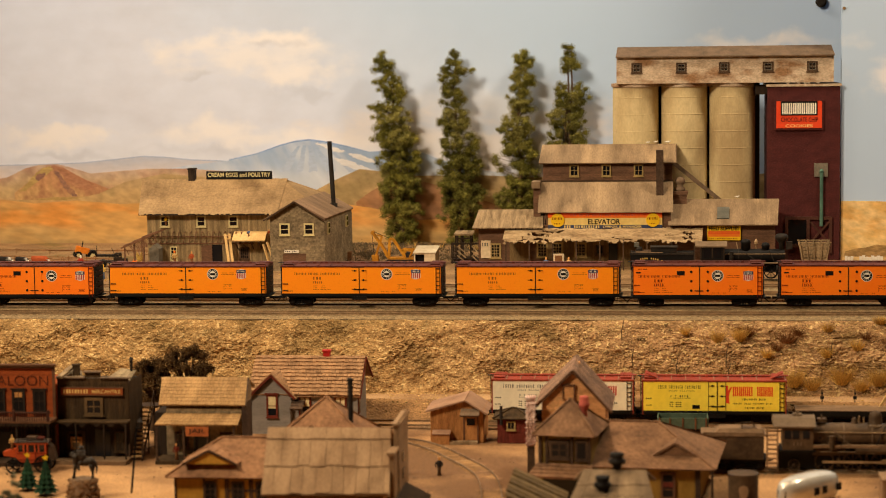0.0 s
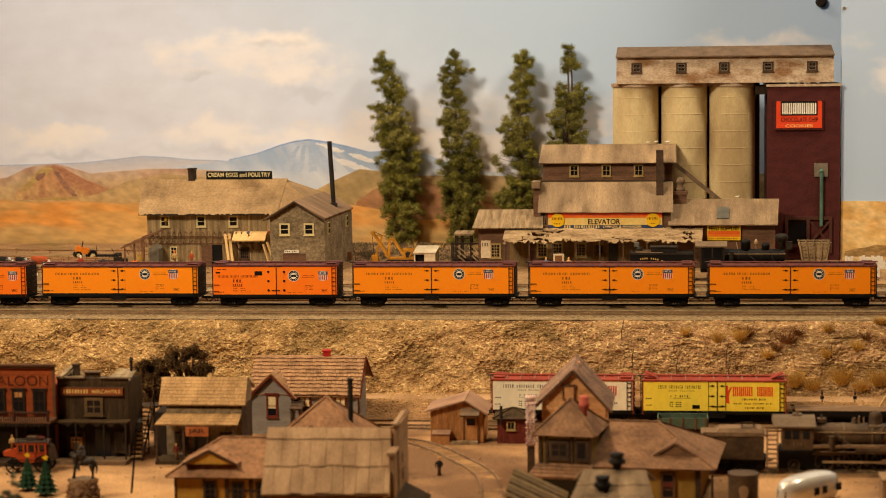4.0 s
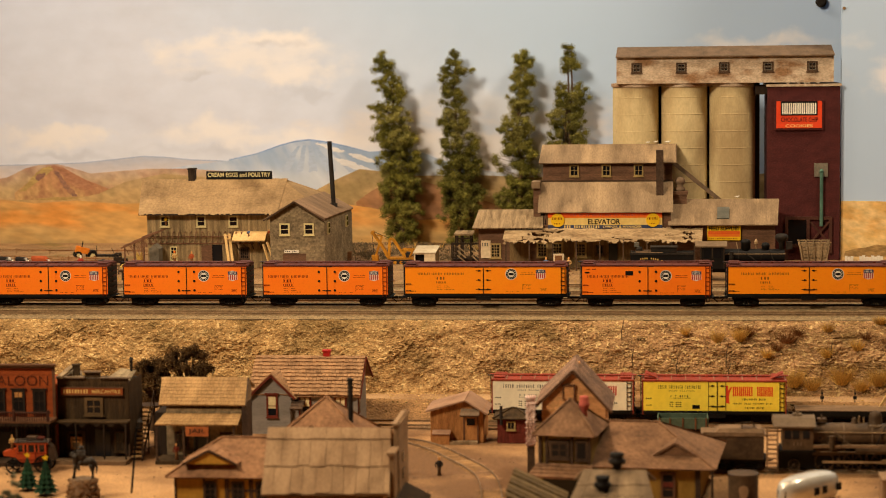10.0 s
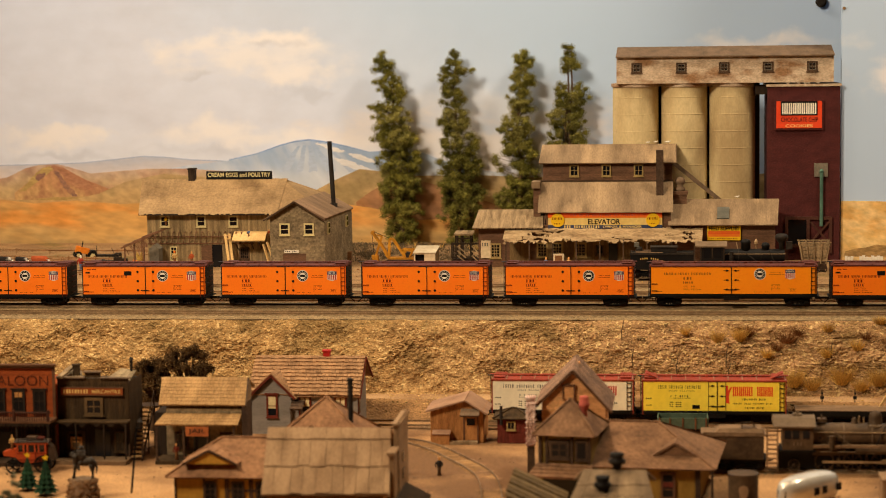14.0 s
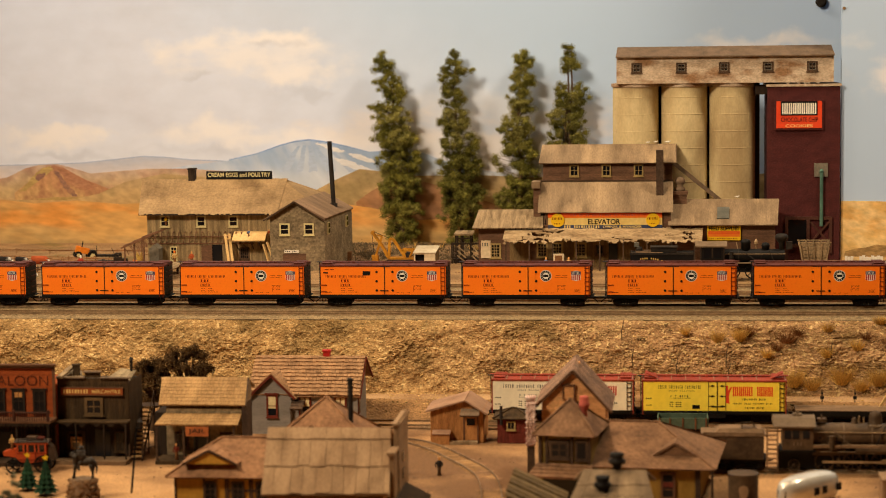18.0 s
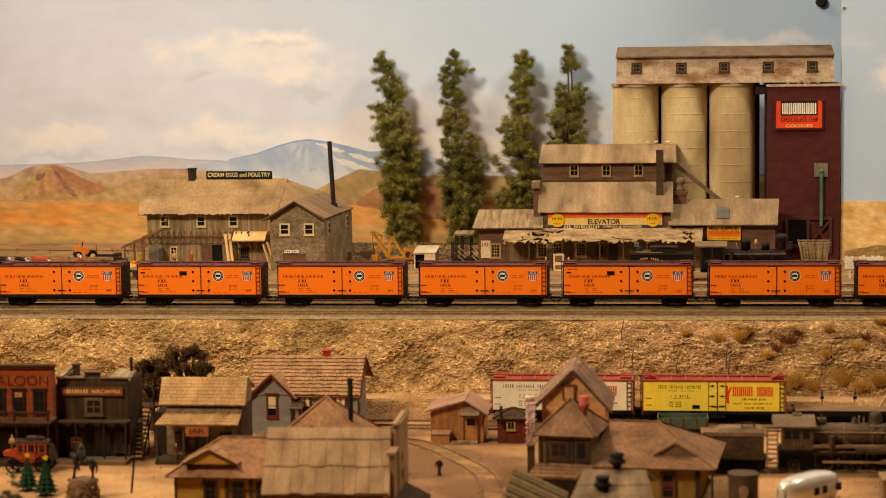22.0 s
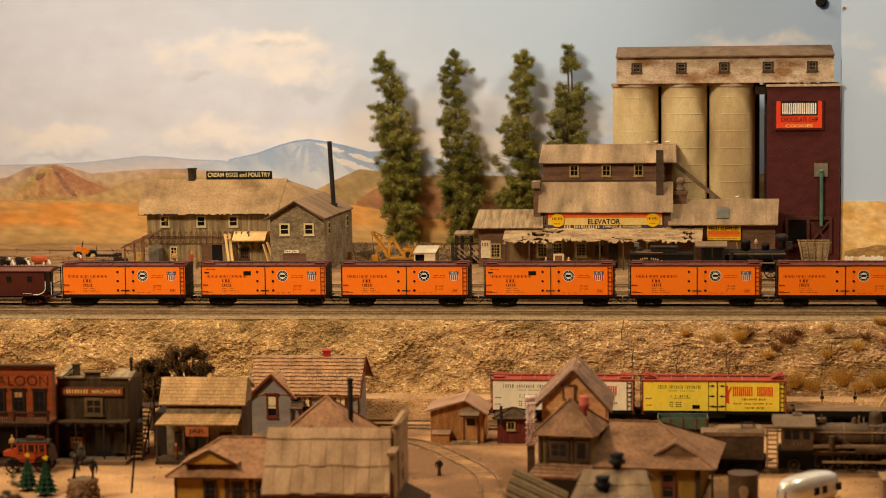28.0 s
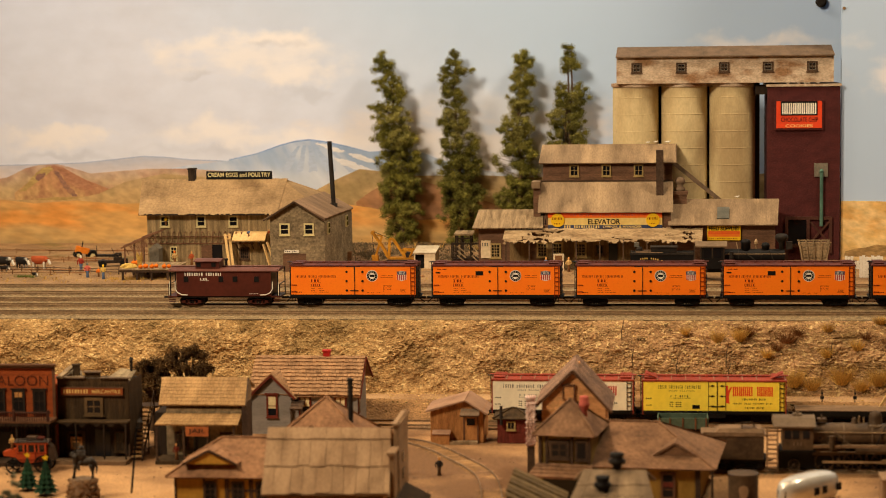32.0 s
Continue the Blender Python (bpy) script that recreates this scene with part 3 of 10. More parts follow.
for kind, off in CONSIST:
    proto, lead = KINDS[kind]
    car = proto if kind not in used else copy_thing(proto, Matrix.Identity(4))
    used.add(kind)
    TRAIN.append((car, off - lead))


def caboose():
    c = thing("caboose", "brown caboose with cupola, white handrails and platforms", "railway car")
    W = 17.0
    part("body", Geo().box(-52, 52, -W, W, 11, 38.6), "caboose", c)
    part("roof", Geo().prism([(-W - 1.5, 38.0), (-W - 1.5, 39.0), (-8, 41.2), (8, 41.2), (W + 1.5, 39.0), (W + 1.5, 38.0)], -60.5, 60.5, "x"), "caboose_roof", c)
    part("running_board", Geo().box(-61, -34, -3.4, 3.4, 41.8, 42.4).box(-4, 61, -3.4, 3.4, 41.8, 42.4), "caboose_roof", c)
    cu = part("cupola", Geo().box(-32, -6, -12, 12, 40.6, 48), "caboose", c)
    part("cupola_roof", Geo().prism([(-13.5, 47.8), (-13.5, 48.6), (-5, 50.2), (5, 50.2), (13.5, 48.6), (13.5, 47.8)], -34, -4, "x"), "caboose_roof", cu)
    for x in (-28.5, -12):
        part("cupola_window", Geo().box(x - 2.4, x + 2.4, -12.3, -11.6, 42.2, 47), "black", cu)
    part("stove_pipe", Geo().rod((-1, 3, 40), (-1, 3, 48), 1.3).rod((-1, 3, 48), (-1, 3, 50), 2.0), "iron", c)
    for x in (-41.5, -3, 12.5, 36):
        w = part("window", Geo().box(x - 3.2, x + 3.2, -W - 0.3, -W, 26.0, 33.2), "caboose", c)
        part("pane", Geo().box(x - 2.6, x + 2.6, -W - 0.5, -W - 0.2, 26.6, 32.6), "black", w)
    t = Geo()
    bars(t, -43, -1.4, 33.2, 36.6, -W, 16, 0.22, (8,))
    part("lettering", t, "white", c, "row of white bars")
    t = Geo()
    bars(t, -26, -17, 28.6, 30.9, -W, 3, 0.25)
    t.box(-26.6, -16.4, -W - 0.12, -W, 27.7, 28.1)
    bars(t, 28, 38, 13.4, 14.0, -W, 6, 0.3)
    part("number_bars", t, "white", c)
    part("underframe", Geo().box(-60, 60, -W + 1, W - 1, 9.5, 11), "black", c)
    for s in (-1, 1):
        truck(c, s * 37, "caboose")
        p = part("platform", Geo().box(min(s * 52, s * 62), max(s * 52, s * 62), -W, W, 9.6, 11.2).box(min(s * 54, s * 61), max(s * 54, s * 61), -W - 1, -W + 4, 4.5, 5.2).box(min(s * 54, s * 61), max(s * 54, s * 61), -W - 1, -W + 4, 7.2, 7.8), "caboose", c)
        part("end_railing", Geo().rod((s * 61, -W + 1, 11), (s * 61, -W + 1, 24), 0.5).rod((s * 61, -W + 1, 24), (s * 61, W - 1, 24), 0.5).rod((s * 61, W - 1, 11), (s * 61, W - 1, 40), 0.6).rod((s * 59, -W + 1, 11), (s * 59, -W + 1, 40), 0.7), "black", p)
        r = Geo()
        pts = [(s * 53.5, 27), (s * 53.5, 19), (s * 51, 15), (s * 46, 12.6), (s * 40, 12.4)]
        for a, b in zip(pts, pts[1:]):
            r.rod((a[0], -W - 0.9, a[1]), (b[0], -W - 0.9, b[1]), 0.55)
        r.rod((s * 60, -W - 0.4, 12), (s * 60, -W - 0.4, 27), 0.45)
        part("handrail", r, "white", c, "white curved handrail")
        part("coupler", Geo().box(min(s * 60, s * 70), max(s * 60, s * 70), -1.3, 1.3, 7, 9.2), "iron", c)
    return c


TRAIN.append((caboose(), -998.5))

# ---- painted backdrop ----
def painted(name, stops, warp=18.0, swing=0.05, streak=None, streak_at=0.6, stretch=(1, 1, 2.6), streak_mix=0.8, turn=0.0, brush=0.2):
    """Brushed paint whose colour changes with height: stops of (z, colour); with soft streaks of another colour."""
    m = bpy.data.materials.new(name)
    m.use_nodes = True
    n, l = m.node_tree.nodes, m.node_tree.links
    b = n["Principled BSDF"]
    b.inputs["Roughness"].default_value = 0.75
    b.inputs["Specular IOR Level"].default_value = 0.2
    tc, sep = n.new("ShaderNodeTexCoord"), n.new("ShaderNodeSeparateXYZ")
    l.new(tc.outputs["Object"], sep.inputs[0])
    mp = n.new("ShaderNodeMapping")
    mp.vector_type = "TEXTURE"
    mp.inputs["Scale"].default_value = tuple(1 / k for k in stretch)
    mp.inputs["Rotation"].default_value = (0, turn, 0)
    l.new(tc.outputs["Object"], mp.inputs[0])
    no, fi = n.new("ShaderNodeTexNoise"), n.new("ShaderNodeTexNoise")
    no.inputs["Scale"].default_value, no.inputs["Detail"].default_value = warp, 5
    fi.inputs["Scale"].default_value, fi.inputs["Detail"].default_value = warp * 1.7, 4
    l.new(mp.outputs[0], no.inputs["Vector"])
    l.new(mp.outputs[0], fi.inputs["Vector"])
    add = n.new("ShaderNodeMath")
    add.operation = "MULTIPLY_ADD"
    l.new(no.outputs["Fac"], add.inputs[0])
    add.inputs[1].default_value = swing
    l.new(sep.outputs["Z"], add.inputs[2])
    colour, last = None, None
    for z, c in stops:
        if last is None:
            rgb = n.new("ShaderNodeRGB")
            rgb.outputs[0].default_value = c
            colour, last = rgb.outputs[0], z
            continue
        r = n.new("ShaderNodeMapRange")
        r.interpolation_type = "SMOOTHSTEP"
        r.inputs[1].default_value, r.inputs[2].default_value = last + swing / 2, z + swing / 2
        l.new(add.outputs[0], r.inputs[0])
        mix = n.new("ShaderNodeMixRGB")
        mix.inputs[2].default_value = c
        l.new(r.outputs[0], mix.inputs[0])
        l.new(colour, mix.inputs[1])
        colour, last = mix.outputs[0], z
    if streak:
        r2 = n.new("ShaderNodeMapRange")
        r2.interpolation_type = "SMOOTHSTEP"
        r2.inputs[1].default_value, r2.inputs[2].default_value, r2.inputs[4].default_value = streak_at - 0.12, streak_at + 0.12, streak_mix
        l.new(fi.outputs["Fac"], r2.inputs[0])
        mix = n.new("ShaderNodeMixRGB")
        mix.inputs[2].default_value = streak
        l.new(r2.outputs[0], mix.inputs[0])
        l.new(colour, mix.inputs[1])
        colour = mix.outputs[0]
    fleck = n.new("ShaderNodeTexNoise")
    fleck.inputs["Scale"].default_value, fleck.inputs["Detail"].default_value = warp * 5.5, 5
    l.new(mp.outputs[0], fleck.inputs["Vector"])
    r3 = n.new("ShaderNodeMapRange")
    r3.inputs[1].default_value, r3.inputs[2].default_value, r3.inputs[3].default_value, r3.inputs[4].default_value = 0.3, 0.7, 1 - brush, 1 + brush
    l.new(fleck.outputs["Fac"], r3.inputs[0])
    tone = n.new("ShaderNodeVectorMath")
    tone.operation = "SCALE"
    l.new(colour, tone.inputs[0])
    l.new(r3.outputs[0], tone.inputs["Scale"])
    l.new(tone.outputs[0], b.inputs["Base Color"])
    return m


def sky_paint():
    """Blue-grey sky with soft cream clouds brushed on."""
    m = painted("sky_paint", [(0.08, srgb(217, 224, 244)), (0.20, srgb(212, 221, 246)), (0.38, srgb(207, 218, 246))], 5.0, 0.05, srgb(202, 208, 230), 0.58, (1, 1, 1.6), 0.5, 0.0, 0.035)
    n, l = m.node_tree.nodes, m.node_tree.links
    b = n["Principled BSDF"]
    base = b.inputs["Base Color"].links[0].from_socket
    tc = n.new("ShaderNodeTexCoord")
    # the blue deepens towards the upper east
    dot = n.new("ShaderNodeVectorMath")
    dot.operation = "DOT_PRODUCT"
    dot.inputs[1].default_value = (0.5, 0, 1.0)
    l.new(tc.outputs["Object"], dot.inputs[0])
    east = n.new("ShaderNodeMapRange")
    east.interpolation_type = "SMOOTHSTEP"
    east.inputs[1].default_value, east.inputs[2].default_value, east.inputs[4].default_value = 0.0, 0.36, 0.9
    l.new(dot.outputs["Value"], east.inputs[0])
    deep = n.new("ShaderNodeMixRGB")
    deep.inputs[2].default_value = srgb(176, 201, 234)
    l.new(east.outputs[0], deep.inputs[0])
    l.new(base, deep.inputs[1])
    base = deep.outputs[0]
    no = n.new("ShaderNodeTexNoise")
    no.inputs["Scale"].default_value, no.inputs["Detail"].default_value = 17, 8
    l.new(tc.outputs["Object"], no.inputs["Vector"])
    warp = n.new("ShaderNodeVectorMath")
    warp.operation = "MULTIPLY_ADD"
    warp.inputs[1].default_value = (0.14, 0, 0.07)
    l.new(no.outputs["Color"], warp.inputs[0])
    l.new(tc.outputs["Object"], warp.inputs[2])
    puff = n.new("ShaderNodeTexNoise")
    puff.inputs["Scale"].default_value, puff.inputs["Detail"].default_value = 16, 6
    flat = n.new("ShaderNodeMapping")
    flat.inputs["Scale"].default_value = (1, 1, 2.2)
    l.new(tc.outputs["Object"], flat.inputs[0])
    l.new(flat.outputs[0], puff.inputs["Vector"])
    # clouds: centre x, z, half width, half height, strength
    puffs = ((-0.35, 0.262, 0.13, 0.03, 0.75), (-0.318, 0.288, 0.06, 0.018, 0.85), (-0.44, 0.276, 0.06, 0.014, 0.6), (-0.29, 0.24, 0.09, 0.018, 0.8), (-0.66, 0.15, 0.10, 0.02, 0.95), (-0.60, 0.158, 0.05, 0.014, 0.8), (-0.41, 0.162, 0.06, 0.02, 0.8), (-0.37, 0.146, 0.16, 0.018, 0.75),
             (0.36, 0.272, 0.11, 0.016, 0.8), (-0.12, 0.14, 0.26, 0.03, 0.55), (-0.02, 0.19, 0.2, 0.038, 0.4), (0.53, 0.235, 0.05, 0.026, 0.75), (0.62, 0.33, 0.05, 0.02, 0.5))
    shades = ((-0.314, 0.279, 0.028, 0.008, 0.5), (-0.425, 0.236, 0.03, 0.008, 0.5), (-0.265, 0.214, 0.05, 0.008, 0.45), (-0.62, 0.124, 0.09, 0.008, 0.45), (-0.43, 0.124, 0.14, 0.008, 0.3))
    warms = ((-0.14, 0.15, 0.16, 0.04, 0.6), (0.02, 0.13, 0.16, 0.05, 0.7), (0.12, 0.16, 0.06, 0.05, 0.55))
    for cx, cz, w, h, s in warms + puffs + shades:
        d = n.new("ShaderNodeVectorMath")
        d.operation = "SUBTRACT"
        d.inputs[1].default_value = (cx + 0.07, 0, cz + 0.035)
        l.new(warp.outputs[0], d.inputs[0])
        k = n.new("ShaderNodeVectorMath")
        k.operation = "MULTIPLY"
        k.inputs[1].default_value = (1 / w, 0, 1 / h)
        l.new(d.outputs[0], k.inputs[0])
        ln = n.new("ShaderNodeVectorMath")
        ln.operation = "LENGTH"
        l.new(k.outputs[0], ln.inputs[0])
        r = n.new("ShaderNodeMapRange")
        r.interpolation_type = "SMOOTHSTEP"
        r.inputs[1].default_value, r.inputs[2].default_value, r.inputs[3].default_value, r.inputs[4].default_value = 0.95, 2.0, s, 0.0
        rag = n.new("ShaderNodeMath")
        rag.operation = "MULTIPLY_ADD"
        rag.inputs[1].default_value = 1.7
        l.new(puff.outputs["Fac"], rag.inputs[0])
        l.new(ln.outputs["Value"], rag.inputs[2])
        l.new(rag.outputs[0], r.inputs[0])
        mx = n.new("ShaderNodeMixRGB")
        mx.inputs[2].default_value = srgb(186, 194, 216) if h < 0.01 else srgb(238, 226, 222) if h >= 0.04 else srgb(236, 236, 245)
        l.new(r.outputs[0], mx.inputs[0])
        l.new(base, mx.inputs[1])
        base = mx.outputs[0]
    l.new(base, b.inputs["Base Color"])
    return m


M["sky"] = sky_paint()
M["far_range"] = painted("lilac_range_paint", [(0.09, srgb(214, 202, 200)), (0.122, srgb(178, 186, 208))], 12, 0.03, srgb(200, 196, 206), 0.6, (1, 1, 2.6), 0.8, 0.0, 0.06)
M["blue_peak"] = painted("blue_mountain_paint", [(0.085, srgb(192, 200, 216)), (0.115, srgb(160, 180, 212)), (0.15, srgb(134, 161, 205))], 7, 0.03, srgb(218, 222, 232), 0.54, (2.2, 1, 0.9), 0.6, -0.6, 0.05)
M["ridge_pale"] = painted("blue_shade_paint", [(0.1, srgb(176, 190, 216)), (0.16, srgb(146, 170, 208))], 20, 0.02, brush=0.08)
M["snow_paint"] = painted("snow_paint", [(0.1, srgb(222, 222, 228)), (0.16, srgb(230, 228, 230))], 20, 0.02, brush=0.08)
M["ridge_blue"] = painted("blue_outline_paint", [(0.1, srgb(150, 172, 210)), (0.16, srgb(120, 150, 200))], 20, 0.02)
M["rose_hill"] = painted("rose_hill_paint", [(0.03, srgb(198, 158, 108)), (0.07, srgb(192, 164, 120)), (0.115, srgb(190, 166, 150))], 15, 0.05, srgb(172, 132, 112), 0.52, (1, 1, 1.4), 0.8, 0.4)
M["red_butte"] = painted("red_butte_paint", [(0.066, srgb(196, 158, 108)), (0.088, srgb(188, 142, 102)), (0.112, srgb(168, 120, 96))], 24, 0.02, srgb(160, 110, 84), 0.54, (1.3, 1, 1), 0.7, -0.5)
M["shaded_rust_hill"] = painted("shaded_rust_hill_paint", [(0.02, srgb(190, 146, 92)), (0.05, srgb(172, 122, 80)), (0.09, srgb(176, 134, 100))], 15, 0.05, srgb(148, 108, 78), 0.52, (1, 1, 1.5), 0.8, 0.3)
M["range_edge"] = painted("range_edge_paint", [(0.09, srgb(196, 194, 206)), (0.122, srgb(158, 174, 206))], 12, 0.03, brush=0.06)
M["butte_streak"] = painted("red_streak_paint", [(0.06, srgb(188, 142, 100)), (0.1, srgb(170, 122, 96))], 30, 0.02, srgb(160, 110, 84), 0.55)
M["butte_rock"] = painted("purple_rock_paint", [(0.06, srgb(164, 122, 92)), (0.1, srgb(152, 112, 96))], 40, 0.02, srgb(130, 98, 88), 0.52)
M["olive_streak"] = painted("olive_streak_paint", [(0.06, srgb(178, 148, 92)), (0.1, srgb(186, 160, 104))], 30, 0.02, srgb(166, 138, 86), 0.5)
M["scrub_paint"] = painted("olive_scrub_paint", [(0.0, srgb(158, 128, 82)), (0.02, srgb(176, 142, 90))], 40, 0.02, srgb(132, 106, 66), 0.5)
M["tan_hill"] = painted("tan_hill_paint", [(0.0, srgb(176, 146, 100)), (0.03, srgb(200, 150, 92)), (0.06, srgb(188, 156, 108)), (0.11, srgb(182, 156, 118))], 13, 0.06, srgb(156, 134, 92), 0.52, (1, 1, 1.6), 0.85, 0.3)
M["orange_field"] = painted("orange_field_paint", [(-0.005, srgb(170, 144, 100)), (0.012, srgb(198, 162, 106)), (0.03, srgb(220, 152, 76)), (0.05, srgb(218, 148, 72)), (0.068, srgb(202, 156, 100))], 7, 0.045, srgb(204, 160, 96), 0.50, (1, 1, 3), 0.85, 0.1)
M["east_hill"] = painted("ochre_hill_paint", [(0.0, srgb(182, 144, 94)), (0.022, srgb(220, 182, 114)), (0.045, srgb(212, 162, 90)), (0.07, srgb(216, 174, 106))], 17, 0.035, srgb(232, 202, 144), 0.5, (1, 1, 1.8), 0.8, 0.25, 0.2)


def mural():
    b = whole("backdrop", Geo().box(-2950, 560, 700, 712, -6, 900), "sky", "painted sky and desert hills on a flat backdrop board", kind="structure")

    def layer(name, material, outline, depth, floor=-5):
        pts = [(-717 + u * 0.797, 347 - 0.812 * v - 0.0115 * u) for u, v in outline]
        part(name, Geo().prism([(pts[0][0], floor)] + pts + [(pts[-1][0], floor)], 700 - depth, 700), material, b)
    far = [(-2800, 296), (-100, 294), (60, 290), (150, 286), (215, 279), (262, 273.5), (300, 274.5), (352, 279), (400, 280), (520, 288), (700, 292), (900, 296), (1496, 300)]
    layer("painted_range_edge", "range_edge", [(u, v - 1.2) for u, v in far], 0.3)
    layer("painted_far_range", "far_range", [(u, v + 0.6) for u, v in far], 0.4)
    layer("painted_mountain_outline", "ridge_blue", [(420, 277), (470, 266), (510, 251.5), (540, 243.5), (565, 240.5), (590, 243.5), (630, 251), (670, 261), (690, 268)], 0.6, 100)
    layer("painted_blue_mountain", "blue_peak", [(300, 296), (340, 289), (420, 279), (470, 268), (510, 254), (540, 246), (565, 243), (590, 246), (630, 253), (670, 262), (730, 258), (770, 263), (800, 275), (850, 288), (930, 300)], 0.8)
    brush = random.Random(6)

    def dab(name, material, outline, depth):
        """A closed patch of paint with brushed, uneven edges."""
        pts = []
        for (u0, v0), (u1, v1) in zip(outline, outline[1:] + outline[:1]):
            for k in range(6):
                f = k / 6
                pts.append((u0 + (u1 - u0) * f + brush.uniform(-1.6, 1.6), v0 + (v1 - v0) * f + brush.uniform(-1.0, 1.0)))
        part(name, Geo().prism([(-717 + u * 0.797, 347 - 0.812 * v - 0.0115 * u) for u, v in pts], 700 - depth, 700), material, b)
    for top, foot, w in ((546, 520, 9), (556, 548, 7), (566, 572, 8), (578, 604, 10), (596, 646, 9)):
        dab("painted_mountain_shade", "ridge_pale", [(top - 2, 252), (top + 3, 252), (foot + w, 296), (foot - w, 298)], 0.9)
    dab("painted_snow", "snow_paint", [(576, 247), (592, 249), (612, 255), (632, 262), (618, 263), (598, 258)], 1.0)
    dab("painted_snow", "snow_paint", [(634, 264), (654, 266), (676, 274), (690, 284), (664, 278), (644, 272)], 1.0)
    dab("painted_snow", "snow_paint", [(604, 272), (634, 276), (660, 286), (690, 296), (650, 294), (622, 284)], 1.0)
    layer("painted_rose_hills", "rose_hill", [(-2800, 320), (-60, 322), (10, 313), (45, 296), (70, 290), (105, 288), (130, 294), (165, 304), (210, 300), (270, 295), (340, 294), (420, 298), (480, 305), (520, 322), (560, 330)], 1.2)
    layer("painted_red_butte", "red_butte", [(24, 340), (48, 322), (70, 300), (84, 293), (98, 290), (116, 294), (136, 305), (156, 315), (180, 324), (206, 334), (226, 344)], 1.4)
    dab("painted_butte_flank", "butte_streak", [(102, 294), (118, 298), (140, 310), (170, 322), (186, 332), (150, 336), (132, 326), (116, 310)], 1.45)
    dab("painted_butte_flank", "olive_streak", [(74, 297), (92, 291), (96, 298), (70, 318), (44, 336), (30, 338), (50, 320)], 1.45)
    dab("painted_butte_gully", "butte_rock", [(98, 300), (106, 300), (120, 320), (136, 338), (142, 346), (130, 344), (116, 330)], 1.5)
    dab("painted_butte_rocks", "butte_rock", [(62, 312), (70, 306), (82, 304), (80, 312), (68, 318)], 1.5)
    dab("painted_olive_band", "olive_streak", [(60, 350), (110, 346), (200, 344), (240, 348), (200, 353), (100, 355)], 1.5)
    layer("painted_tan_hills", "tan_hill", [(-2800, 350), (120, 352), (180, 340), (230, 318), (300, 303), (420, 312), (520, 328), (575, 330), (610, 312), (655, 292), (700, 296), (760, 303), (850, 300), (960, 304), (1080, 300), (1250, 305), (1380, 292), (1496, 300)], 1.6)
    # its rust brown holds both rose hill paint and the poplars' shadow
    layer("painted_rust_hill", "shaded_rust_hill", [(648, 350), (676, 330), (700, 318), (730, 311), (770, 313), (806, 322), (850, 336), (900, 352), (960, 366)], 1.8)
    layer("painted_orange_fields", "orange_field", [(-2800, 352), (0, 352), (60, 358), (140, 352), (220, 358), (300, 352), (440, 365), (600, 350), (680, 360), (760, 380), (900, 372), (1100, 360), (1496, 352)], 2.0)
    PX, HZ, SZ = 457.9, 73.2, 316.7
    e = whole("backdrop_panel", Geo().box(PX, 2950, 466, 480, -6, 900), "sky", "painted sky board beside the seam", kind="structure")
    p = [(PX, HZ), (500, HZ - 0.5), (540, HZ - 2), (700, HZ - 3), (2950, HZ - 3)]
    part("painted_ochre_hills", Geo().prism([(PX, -5)] + p + [(2950, -5)], 465.2, 466), "east_hill", e)
    hump = [(PX + 4, 2)] + [(PX + 6 + 13 * k, 5 + 12 * math.sin(0.35 + 0.27 * k) + brush.uniform(-1.5, 1.5)) for k in range(9)] + [(PX + 120, 2)]
    part("painted_scrub", Geo().prism(hump, 464.9, 466), "scrub_paint", e)
    whole("hole_cap", Geo().rod((447.5, 700, 328), (447.5, 694, 328), 7.5, n=20).rod((447.5, 694, 328), (447.5, 691, 328), 5, n=16), "iron", "grey round metal cap screwed on the backdrop", "cap")
    whole("screw", Geo().rod((460.4, 466, SZ), (460.4, 464.6, SZ), 2.0, n=12), "rail", "small steel screw in the backdrop board", "screw")


mural()

